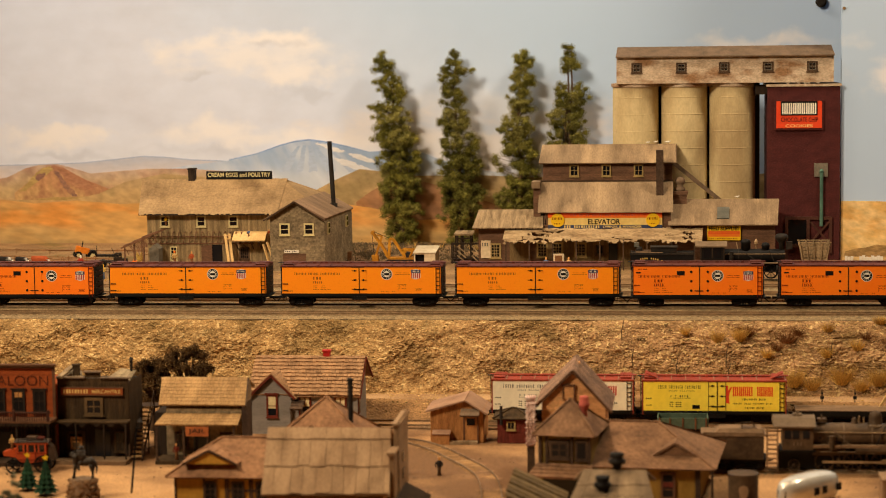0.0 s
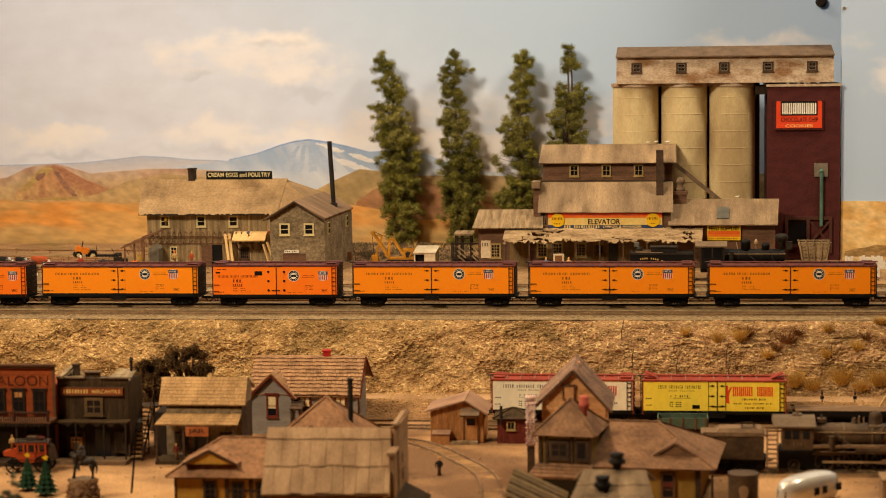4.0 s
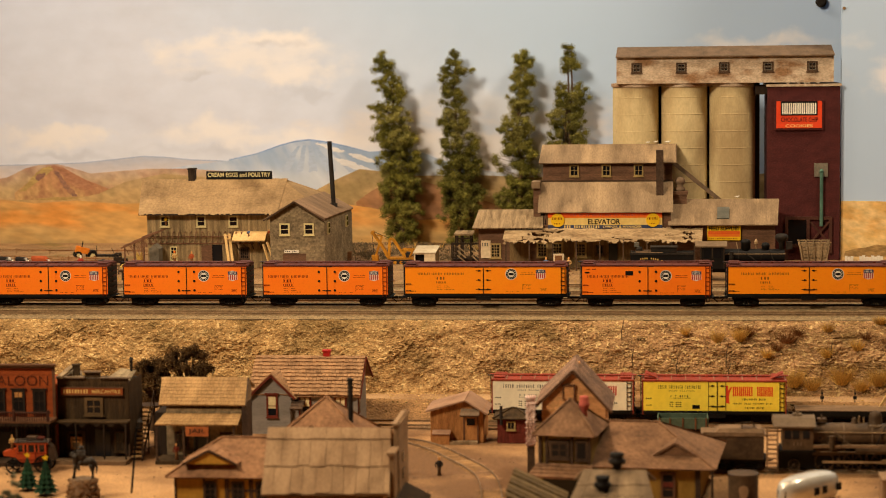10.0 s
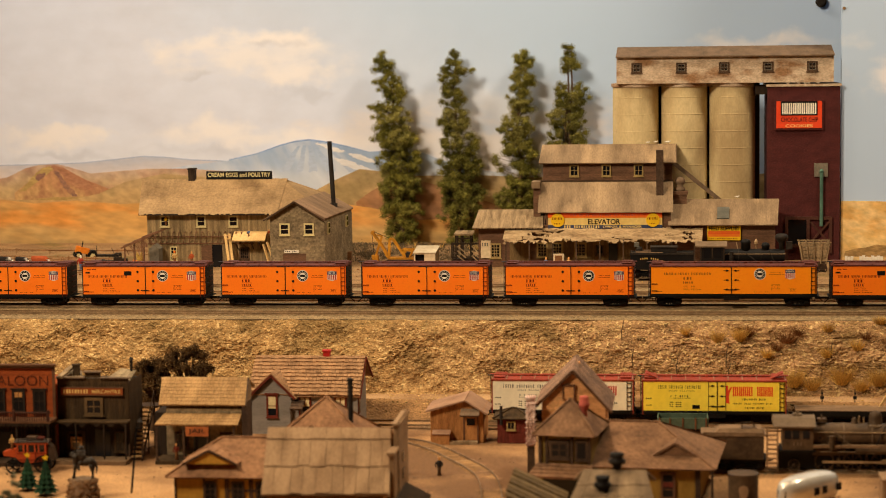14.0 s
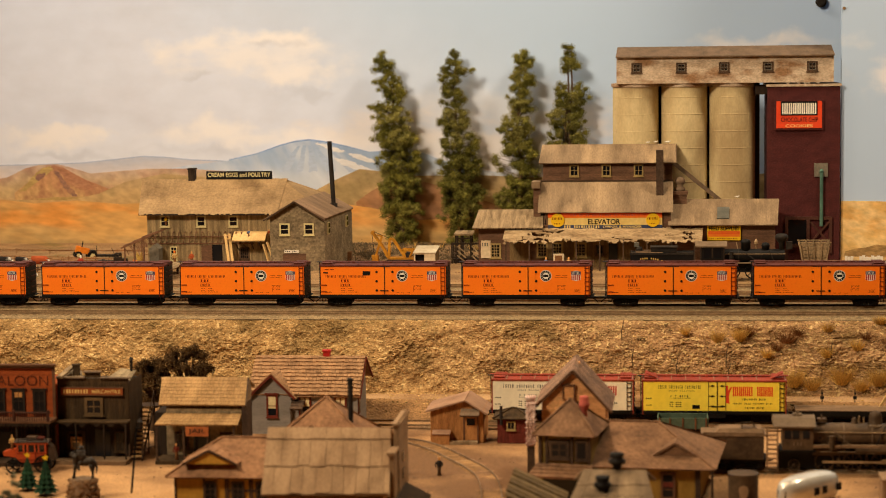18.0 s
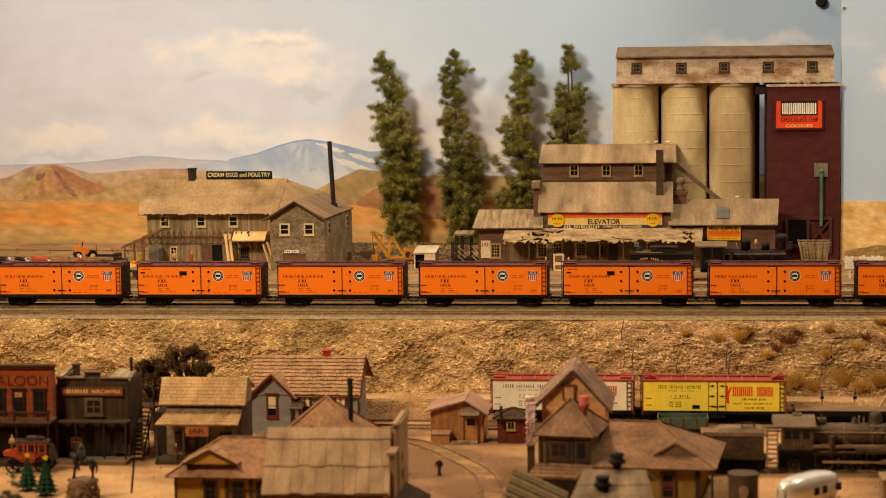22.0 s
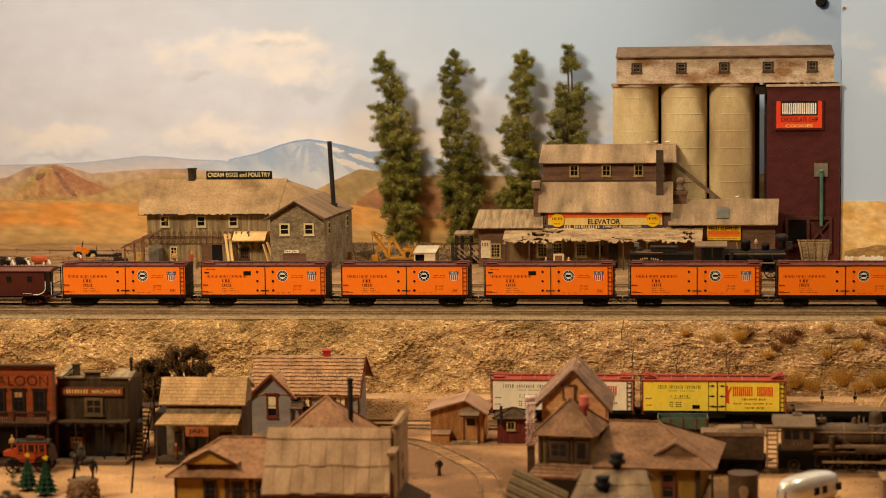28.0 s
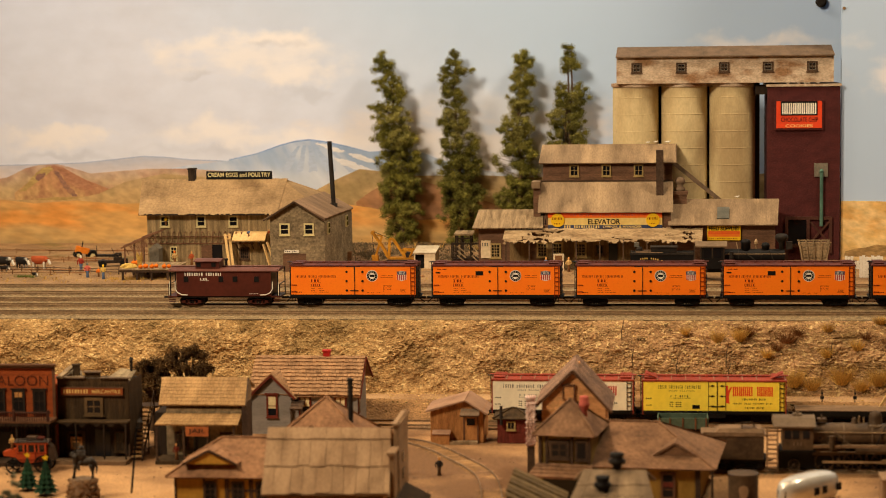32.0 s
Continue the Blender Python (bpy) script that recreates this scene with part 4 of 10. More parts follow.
# ---- building materials ----
M.update({
    "grey_wood": mat("grey_weathered_wood", srgb(158, 134, 102), srgb(122, 102, 76), scale=40, fine=10, stretch=(6, 1, 1), island=0.22, spot=srgb(104, 84, 60), spot_at=0.62),
    "grey_wood_v": mat("upright_weathered_boards", srgb(172, 148, 108), srgb(130, 110, 80), scale=40, fine=10, stretch=(6, 6, 0.7), island=0.25),
    "shake": mat("weathered_shake", srgb(146, 123, 96), srgb(114, 94, 72), scale=30, fine=14, stretch=(2, 0.5, 0.5), island=0.13, speck=0.22, spot=srgb(164, 138, 106), spot_at=0.6),
    "creamery_shake": mat("brown_sagging_shake", srgb(166, 136, 98), srgb(134, 108, 76), scale=26, fine=14, stretch=(1, 0.7, 0.7), island=0.06, speck=0.22, spot=srgb(112, 88, 60), spot_at=0.63),
    "olive_trim": mat("olive_cream_trim", srgb(168, 144, 94), srgb(146, 124, 78), scale=80, speck=0.15),
    "shingle_grey": mat("grey_shingle", srgb(152, 133, 103), srgb(116, 100, 77), scale=50, island=0.22),
    "brown_wood": mat("brown_clapboard", srgb(112, 82, 62), srgb(90, 66, 50), scale=40, fine=9, stretch=(1, 1, 5), island=0.12),
    "dark_wood": mat("dark_timber", srgb(84, 64, 48), srgb(60, 46, 36), scale=60, island=0.2),
    "bracket": mat("reddish_brown_timber", srgb(128, 92, 68), srgb(104, 74, 54), scale=60, island=0.2),
    "fresh_wood": mat("fresh_timber", srgb(222, 186, 128), srgb(204, 166, 108), scale=60, speck=0.15),
    "cream": mat("cream_trim", srgb(214, 200, 148), srgb(194, 180, 132), scale=80, speck=0.12),
    "tan_plank": mat("tan_upright_boards", srgb(130, 106, 70), srgb(102, 83, 55), scale=40, fine=10, stretch=(6, 6, 0.7), island=0.2),
    "plate_grey": mat("dull_grey_plate", srgb(120, 112, 98), srgb(98, 92, 82), scale=60, speck=0.2),
    "shop_dark": mat("dark_shopfront_timber", srgb(54, 42, 32), srgb(40, 31, 24), scale=40, stretch=(5, 5, 0.8), island=0.2),
    "pane": glass("dark_glass", (0.008, 0.008, 0.01, 1)),
    "concrete": mat("silo_concrete", srgb(212, 194, 150), srgb(192, 171, 128), scale=16, fine=22, stretch=(1.2, 1.2, 0.6), speck=0.1, bump=0.25, spot=srgb(164, 142, 104), spot_at=0.6),
    "board_conc": mat("stained_headhouse_concrete", srgb(202, 183, 160), srgb(172, 149, 124), scale=55, fine=7, speck=0.3, spot=srgb(142, 108, 78), spot_at=0.57, stretch=(0.8, 1, 1.5), bump=0.4),
    "tin_brown": mat("brown_tar_roof", srgb(120, 98, 78), srgb(94, 78, 62), scale=40, stretch=(2, 1, 1), speck=0.25),
    "brick": mat("maroon_brick", srgb(84, 40, 38), srgb(70, 33, 32), scale=70, fine=9, stretch=(0.8, 0.8, 1.6), speck=0.38, bump=0.3),
    "sign_red": mat("sign_orange_red", srgb(226, 76, 40), srgb(214, 66, 34), scale=40, speck=0.08, bump=0.0, rough=0.5),
    "sign_orange": mat("sign_orange", srgb(236, 132, 46), srgb(226, 112, 36), scale=40, speck=0.08, bump=0.0, rough=0.5),
    "sign_vermilion": mat("sign_vermilion", srgb(232, 102, 44), srgb(222, 88, 36), scale=40, speck=0.1, bump=0.0, rough=0.5),
    "dull_red": mat("faded_red_paint", srgb(200, 104, 88), srgb(180, 88, 74), scale=60, speck=0.15),
    "sign_yellow": mat("sign_yellow", srgb(240, 196, 36), srgb(228, 180, 30), scale=40, speck=0.08, bump=0.0, rough=0.5),
    "sign_cream": mat("sign_cream", srgb(234, 206, 130), srgb(224, 192, 112), scale=40, speck=0.08, bump=0.0, rough=0.5),
    "teal": mat("green_painted_iron", srgb(86, 120, 104), srgb(66, 94, 84), scale=60, speck=0.2),
    "slate": mat("slate_pane", srgb(104, 103, 94), srgb(84, 84, 78), scale=80, speck=0.15, rough=0.35),
    "awning_tin": mat("weathered_awning_sheet", srgb(172, 146, 110), srgb(122, 98, 70), scale=45, stretch=(0.6, 2, 2), speck=0.35, spot=srgb(112, 88, 60), spot_at=0.6),
    "leaf": mat("olive_foliage", srgb(132, 126, 54), srgb(88, 86, 36), scale=30, fine=8, island=0.4, speck=0.4, spot=srgb(146, 138, 76), spot_at=0.58),
    "bark": mat("bark", srgb(96, 76, 56), srgb(70, 54, 40), scale=80),
    "machine_yellow": mat("machine_yellow_paint", srgb(196, 136, 38), srgb(150, 98, 28), scale=60, speck=0.25),
    "wing_roof": mat("grey_brown_board_roof", srgb(146, 118, 92), srgb(116, 93, 72), scale=30, fine=14, stretch=(0.5, 2, 0.5), island=0.1, speck=0.22),
    "maroon_timber": mat("dark_maroon_timber", srgb(80, 48, 38), srgb(62, 38, 31), scale=60, island=0.1, speck=0.25),
    "shed_tin": mat("pale_lean_to_roof", srgb(200, 186, 160), srgb(172, 156, 130), scale=40, speck=0.18),
    "beige": mat("beige_plaster", srgb(222, 204, 172), srgb(202, 182, 150), scale=40, speck=0.15),
    "tractor": mat("tractor_orange_paint", srgb(226, 132, 40), srgb(204, 112, 32), scale=60, speck=0.2),
    "cow_red": mat("red_brown_hide", srgb(172, 82, 44), srgb(150, 70, 38), scale=80, speck=0.2),
    "cow_white": mat("black_and_white_hide", srgb(30, 26, 24), srgb(40, 34, 30), scale=90, spot=srgb(228, 220, 206), spot_at=0.55, speck=0.1),
    "pumpkin": mat("pumpkin_orange", srgb(226, 118, 30), srgb(206, 100, 24), scale=80, speck=0.15),
    "straw": mat("straw", srgb(206, 172, 92), srgb(170, 138, 66), scale=120, speck=0.4),
    "green_grass": mat("green_tuft", srgb(96, 110, 48), srgb(74, 88, 36), scale=90, island=0.4),
    "dry_grass": mat("dry_grass", srgb(222, 180, 98), srgb(174, 136, 70), scale=60, island=0.35),
    "brush": mat("brown_brush", srgb(138, 94, 58), srgb(104, 72, 45), scale=60, island=0.35),
    "blue_cloth": mat("blue_figure_paint", srgb(96, 116, 150), srgb(80, 98, 130), scale=80, speck=0.15),
    "red_cloth": mat("red_figure_paint", srgb(160, 56, 40), srgb(134, 44, 32), scale=80, speck=0.15),
    "tan_cloth": mat("tan_figure_paint", srgb(206, 170, 110), srgb(178, 140, 86), scale=80, speck=0.15),
})


# ---- building helpers ----
def window(parent, x, z, w, h, y=0.0, frame_mat="cream", nx=2, nz=2, name="window"):
    """A framed window in a front wall; x, z: its middle."""
    t = w * 0.15
    g = Geo().box(x - w / 2, x + w / 2, y - 0.8, y + 0.4, z - h / 2, z - h / 2 + t).box(x - w / 2, x + w / 2, y - 0.8, y + 0.4, z + h / 2 - t, z + h / 2)
    g.box(x - w / 2, x - w / 2 + t, y - 0.8, y + 0.4, z - h / 2 + t, z + h / 2 - t).box(x + w / 2 - t, x + w / 2, y - 0.8, y + 0.4, z - h / 2 + t, z + h / 2 - t)
    f = part(name, g, frame_mat, parent)
    iw, ih = w - 2 * t, h - 2 * t
    pane = Geo().box(-iw / nx / 2, iw / nx / 2, -0.1, 0.1, -ih / nz / 2, ih / nz / 2).mesh("pane", M["pane"])
    for i in range(nx):
        for j in range(nz):
            p = part("pane", pane, "pane", f)
            p.location = ((x - iw / 2 + iw * (i + 0.5) / nx) * MM, (y - 0.1) * MM, (z - ih / 2 + ih * (j + 0.5) / nz) * MM)
    m = Geo()
    b = w * 0.026
    for i in range(1, nx):
        q = x - iw / 2 + iw * i / nx
        m.box(q - b, q + b, y - 0.5, y, z - ih / 2, z + ih / 2)
    for j in range(1, nz):
        q = z - ih / 2 + ih * j / nz
        m.box(x - iw / 2, x + iw / 2, y - 0.55, y, q - b, q + b)
    if m.v:
        part("glazing_bars", m, frame_mat, f)
    part("sill", Geo().box(x - w * 0.56, x + w * 0.56, y - 1.4, y, z - h / 2 - 1.0, z - h / 2 - 0.05), frame_mat, f)
    return f


def boards_v(g, x0, x1, z0, z1, y, step=2.0, out=0.35):
    """Upright boards on a front wall; z1 may be a function of x."""
    x = x0
    while x < x1 - 0.2:
        w = min(step * random.uniform(0.85, 1.15), x1 - x)
        top = z1(x + w / 2) if callable(z1) else z1
        o = out * random.uniform(0.6, 1.4)
        g.box(x, x + w - 0.25, y - o, y + 0.3, z0 + random.uniform(0, 0.6), top)
        x += w
    return g


def boards_h(g, x0, x1, z0, z1, y, step=2.0, span_at=None, out=0.5):
    """Lapped boards on a front wall; span_at(z) gives the ends of each course."""
    z = z0
    while z < z1 - 0.2:
        a, b = span_at(z + step) if span_at else (x0, x1)
        if b - a > 1:
            g.add([(a, y - out, z), (b, y - out, z), (b, y - 0.1, z + step), (a, y - 0.1, z + step), (a, y + 0.3, z), (b, y + 0.3, z), (b, y + 0.3, z + step), (a, y + 0.3, z + step)],
                  [(0, 1, 2, 3), (4, 7, 6, 5), (0, 4, 5, 1), (3, 2, 6, 7), (0, 3, 7, 4), (1, 5, 6, 2)])
        z += step
    return g


def boards_side(g, x, y0, y1, z0, z1, step=2.0, out=0.4, face=1):
    """Lapped boards on a side wall that faces +x (or -x)."""
    z = z0
    while z < z1 - 0.2:
        g.prism([(x + face * out, z), (x, z + step), (x - face * 0.3, z + step), (x - face * 0.3, z)], y0, y1)
        z += step
    return g


def roof_plane(a, b, c, d, cols, rows, thick=0.7, jitter=0.35, lap=0.25, gap=0.035):
    """Overlapping boards or shingles over a slope: a, b along the eave, c, d along the top."""
    g = Geo()
    a, b, c, d = (Vector(p) for p in (a, b, c, d))
    up = (b - a).cross(d - a).normalized()

    def at(u, v):
        return (a * (1 - u) + b * u) * (1 - v) + (d * (1 - u) + c * u) * v
    for j in range(rows):
        shift = random.uniform(0, 1) / cols if rows > 2 else 0
        for i in range(cols + (1 if shift else 0)):
            u0, u1 = max(0.0, i / cols - shift), min(1.0, (i + 1 - gap) / cols - shift)
            if u1 - u0 < 0.1 / cols:
                continue
            v0, v1 = j / rows, min(1.0, (j + 1 + lap) / rows)
            dv = random.uniform(-1, 1) * jitter * (0.2 if rows > 1 else 0.05) / rows
            lift = random.uniform(0, jitter * thick)
            q = [at(u0, v0 + dv) + up * (thick * 0.9 + lift), at(u1, v0 + dv) + up * (thick * 0.9 + lift * random.uniform(0.6, 1)), at(u1, v1) + up * 0.1, at(u0, v1) + up * 0.1]
            g.hull([p for p in q], [p + up * thick for p in q])
    q = [a, b, c, d]
    g.hull([p - up * 0.6 for p in q], [p + up * 0.3 for p in q])
    return g


def stack_of(parent, x, y, z0, z1, w, material="brick", name="chimney"):
    c = part(name, Geo().box(x - w / 2, x + w / 2, y - w / 2, y + w / 2, z0, z1), material, parent)
    part("chimney_cap", Geo().box(x - w * 0.62, x + w * 0.62, y - w * 0.62, y + w * 0.62, z1, z1 + w * 0.2), material, c)


def figurine(name, label, at, height=19.0, coat="blue_cloth", turn=0, below="brush", head="poster"):
    """A small painted layout figurine: one plain turned peg in three colours."""
    h = height
    g = Geo().lathe(0, 0, [(h * 0.08, 0), (h * 0.11, h * 0.02), (h * 0.085, h * 0.3), (h * 0.11, h * 0.48), (h * 0.13, h * 0.66), (h * 0.12, h * 0.78), (h * 0.05, h * 0.83), (h * 0.075, h * 0.88), (h * 0.07, h * 0.95), (h * 0.03, h)], 10)
    g.rod((h * 0.11, 0, h * 0.76), (h * 0.19, -h * 0.05, h * 0.6), h * 0.042).rod((h * 0.19, -h * 0.05, h * 0.6), (h * 0.1, -h * 0.16, h * 0.54), h * 0.036)
    g.rod((-h * 0.11, 0, h * 0.76), (-h * 0.19, -h * 0.04, h * 0.6), h * 0.042).rod((-h * 0.19, -h * 0.04, h * 0.6), (-h * 0.17, -h * 0.1, h * 0.46), h * 0.036)
    ob = whole(name, g, coat, label, "figurine", at, turn, group="painted figurines", smooth=True)
    ob.data.materials.append(M[below])
    ob.data.materials.append(M[head])
    for f in ob.data.polygons:
        z = f.center.z / MM / h
        f.material_index = 1 if z < 0.45 else 2 if z > 0.81 else 0
    return ob


# ---- the creamery ----
def creamery():
    c = thing("creamery", "weathered two-storey wooden creamery with shake roof and rooftop sign", "building", (-422, 380, -3))
    B = 3  # the yard lies a little below the walls
    part("wall", Geo().prism([(0, 0), (140, 0), (140, 66 + B), (70, 105 + B), (0, 66 + B)], 0, 165, "x"), "grey_wood_v", c)
    tagged(part("board_siding", boards_v(Geo(), 0, 168, 0, 69, 0, 2.6), "grey_wood_v", c), kind="stuff")
    tagged(part("roof", roof_plane((-9, -8, 67.2 + B), (170, -8, 67.2 + B), (170, 70, 106 + B), (-23, 70, 106 + B), 64, 4, 0.3, 0.9, 0.3, 0.05), "creamery_shake", c, "sagging weathered wooden shake roof"), kind="stuff")
    # the dark colour paints in the shadow line under the eave
    part("eave_board", Geo().box(-9, 168, -8.6, -7.6, 65.4 + B, 67.4 + B), "shop_dark", c, "eave board coloured dark for the shade below the roof")
    part("rear_roof", roof_plane((170, 148, 64 + B), (-15, 148, 64 + B), (-20, 70, 106 + B), (170, 70, 106 + B), 20, 2), "shake", c)
    # gabled wing, skewed a little to the east
    k = 14 / 200

    def sk(x, y, z):
        return (x + k * (y + 40), y, z)
    w0, w1, wm, e, ap = 167.4, 236, 199.5, 66 + B, 85 + B
    wing = part("wing_wall", Geo().hull([sk(x, -40, z) for x, z in ((w0, 0), (w1, 0), (w1, e - 1), (wm, ap - 1), (w0, e))], [sk(x, 112, z) for x, z in ((w0, 0), (w1, 0), (w1, e - 1), (wm, ap - 1), (w0, e))]), "shingle_grey", c)

    def ends(z):
        if z < e:
            return w0, w1
        f = (ap - z) / (ap - e)
        return wm - (wm - w0) * f, wm + (w1 - wm) * f
    sh = Geo()
    z, j = 0.0, 0
    while z < ap - 1:
        a, b = ends(z + 2.3)
        x = a - (j % 2) * 1.6
        while x < b:
            w = random.uniform(2.0, 3.6)
            q0, q1, out = max(x, a), min(x + w - 0.14, b), -41.1 + random.uniform(-0.25, 0.2)
            sh.hull([(q0, out, z), (q1, out, z), (q1, -39.6, z), (q0, -39.6, z)], [(q0, -40.3, z + 2.5), (q1, -40.3, z + 2.5), (q1, -39.6, z + 2.5), (q0, -39.6, z + 2.5)])
            x += w
        z += 2.3
        j += 1
    tagged(part("wall_shingles", sh, "shingle_grey", wing), kind="stuff")
    side = Geo()
    for i in range(27):
        y = -40
        while y < 112:
            w = random.uniform(2.4, 4.2)
            z, y1, out = i * 2.3, min(y + w - 0.15, 112), 1.0 + random.uniform(-0.2, 0.25)
            p, q = sk(w1, y, z), sk(w1, y1, z)
            side.hull([(p[0] - 0.4, y, z), (p[0] + out, y, z), (q[0] + out, y1, z), (q[0] - 0.4, y1, z)], [(p[0] - 0.4, y, z + 2.5), (p[0] + 0.3, y, z + 2.5), (q[0] + 0.3, y1, z + 2.5), (q[0] - 0.4, y1, z + 2.5)])
            y += w
    tagged(part("side_shingles", side, "shingle_grey", wing), kind="stuff")
    for y in (-24, 78):
        x = sk(w1, y, 0)[0]
        sw = part("side_window", Geo().box(x, x + 2.2, y - 6.5, y + 6.5, 46, 61), "cream", wing)
        for z in (47.4, 54.2):
            part("side_pane", Geo().box(x + 2, x + 2.5, y - 4.9, y + 4.9, z, z + 5.6), "pane", sw)
    hip = Geo().hull([(166, -8, 66 + B), sk(wm, 20, ap - 1), sk(wm, 114, ap - 1), (164, 70, 105.6 + B)], [(166, -8, 67 + B), sk(wm, 20, ap), sk(wm, 114, ap), (164, 70, 106.8 + B)])
    part("roof_hip", hip, "creamery_shake", c)
    part("roof_west", (roof_plane(sk(w0 - 7, 114, e - 4), sk(w0 - 7, -46, e - 4), sk(wm, -46, ap + 0.6), sk(wm, 114, ap + 0.6), 26, 2)), "shake", wing)
    part("roof_east", roof_plane(sk(w1 + 2, -46, e - 2.5), sk(w1 + 2, 114, e - 2.5), sk(wm, 114, ap + 0.6), sk(wm, -46, ap + 0.6), 34, 1), "wing_roof", wing)
    part("barge_board", Geo().beam(sk(w0 - 7, -46.4, e - 4.4), sk(wm, -46.4, ap + 0.2), 1, 1.6).beam(sk(wm, -46.4, ap + 0.2), sk(w1 + 2, -46.4, e - 4.4), 1, 1.6), "dark_wood", wing)
    for x in (185.7, 216.5):
        window(wing, x, 50.5 + B, 13, 15, -41.5, "cream", 1, 2)
    part("door", Geo().box(183, 212, -41.4, -40, 0, 23), "brown_wood", wing, "brown sliding door")
    nb = Geo().box(185, 203, -42.2, -41.2, 21 + B, 24.5 + B)
    s = part("name_board", nb, "white", wing)
    part("name_bars", bars(Geo(), 186.5, 201.5, 22 + B, 23.6 + B, -42.2, 7, 0.3, (3,)), "black", s)
    for x in (23.2, 70.3, 112.1):
        window(c, x, 57.2 + B, 12.5, 14.5, -0.6, "cream", 1, 2)
    window(c, 33.9, 16 + B, 9, 18, -0.6, "cream", 2, 4)
    window(c, 125.7, 16 + B, 13, 16, -0.6, "dark_wood", 4, 3)
    part("doorway", Geo().box(84, 97, -0.9, 0, 0, 27 + B), "pane", c, "dark open doorway")
    part("door_leaf", Geo().box(70, 84, -1.6, -0.8, 0, 27 + B), "brown_wood", c)
    # bracket row under a vanished awning
    for i in range(19):
        x = 3 + i * 7.4
        if x > 136:
            break
        part("awning_bracket", Geo().beam((x + 2.5, -1, 44 + B), (x + 2.5, -9, 43 + B), 0.9, 1.1).beam((x + 2.5, -8.6, 43.4 + B), (x + 1.6, -5, 36 + B), 0.8, 1).beam((x + 1.6, -5, 36 + B), (x - 1, -1.4, 29 + B), 0.8, 1), "bracket", c)
    part("awning_rail", Geo().beam((0, -1, 29 + B), (138, -1, 29 + B), 1, 1.4).beam((0, -3, 38 + B), (138, -3, 38 + B), 0.8, 1.2), "bracket", c)
    # balcony of fresh boards
    dk = Geo()
    for i in range(9):
        a = 113.5 + i * 4.75
        dk.hull([(a, -20, 33.5 + B), (a + 4.6, -20, 33.5 + B), (a + 4.6, -2, 43.5 + B), (a, -2, 43.5 + B)], [(a, -20, 34.8 + B), (a + 4.6, -20, 34.8 + B), (a + 4.6, -2, 44.8 + B), (a, -2, 44.8 + B)])
    part("balcony_deck", dk, "fresh_wood", c, "deck of fresh pale boards", pieces="deck_board")
    for x in (118, 128, 138, 148, 158):
        part("deck_bracket", Geo().beam((x, -20, 32.5 + B), (x, -2, 22 + B), 1.2, 1.6), "dark_wood", c)
    for p, q in (((103, -10, 42 + B), (112, -28, 0)), ((108, -8, 42 + B), (116, -24, 0)), ((101, -9, 40 + B), (109, -9, 40 + B)), ((102, -12, 36 + B), (111, -12, 36 + B)), ((155, -24, 30 + B), (166, -30, 0)), ((160, -26, 33 + B), (174, -34, 2))):
        part("prop_timber", Geo().beam(p, q, 3.0, 1.6), "fresh_wood", c)
    stack_of(c, 44, 70, 100, 119 + B, 9, "shop_dark")
    part("smoke_stack", Geo().rod((232, 60, 70), (227.5, 60, 158), 3.0, n=14), "iron", c, "tall dark leaning smoke stack")
    part("stack_base", Geo().box(228, 236, 56, 64, 68, 78), "iron", c)
    sg = part("roof_sign", Geo().box(63, 150, 68, 70, 106 + B, 116.5 + B), "black", c, "black rooftop sign with cream lettering")
    lettering("sign_lettering", "CREAM EGGS and POULTRY", 83, 5.6, "cream", sg, (65, 67.9, 108 + B + 1), bold=0.02)
    # lean-to frame and loading dock on the west side
    for x, y, h in ((-12, -68, 34), (0, -68, 39), (12, -68, 44), (-12, -20, 34), (0, -20, 39), (-12, 16, 34)):
        part("shed_post", Geo().beam((x, y, 0), (x, y, h), 1.6, 1.6), "bracket", c)
    for y in (-72, -48, -24, 0, 20):
        part("lean_to_rafter", Geo().beam((-16, y, 33), (24, y, 51), 1.4, 2.0), "bracket", c)
        for k in range(4):
            x = -12 + k * 8
            part("rafter_brace", Geo().beam((x, y, 34 + k * 3.6), (x + 4, y, 30 + k * 3.6), 0.7, 0.9).beam((x + 4, y, 30 + k * 3.6), (x + 6, y, 25 + k * 3.6), 0.7, 0.9), "bracket", c)
    part("lean_to_crate", Geo().box(8, 20, -24, -4, 0, 27).prism([(7, 27), (21, 27), (14, 33)], -24, -4), "plate_grey", c, "grey bin under the lean-to")
    for k in range(3):
        part("lean_to_purlin", Geo().beam((-12 + k * 12, -74, 36.4 + k * 5.4), (-12 + k * 12, 22, 36.4 + k * 5.4), 1.0, 1.2), "bracket", c)
    return c


creamery()


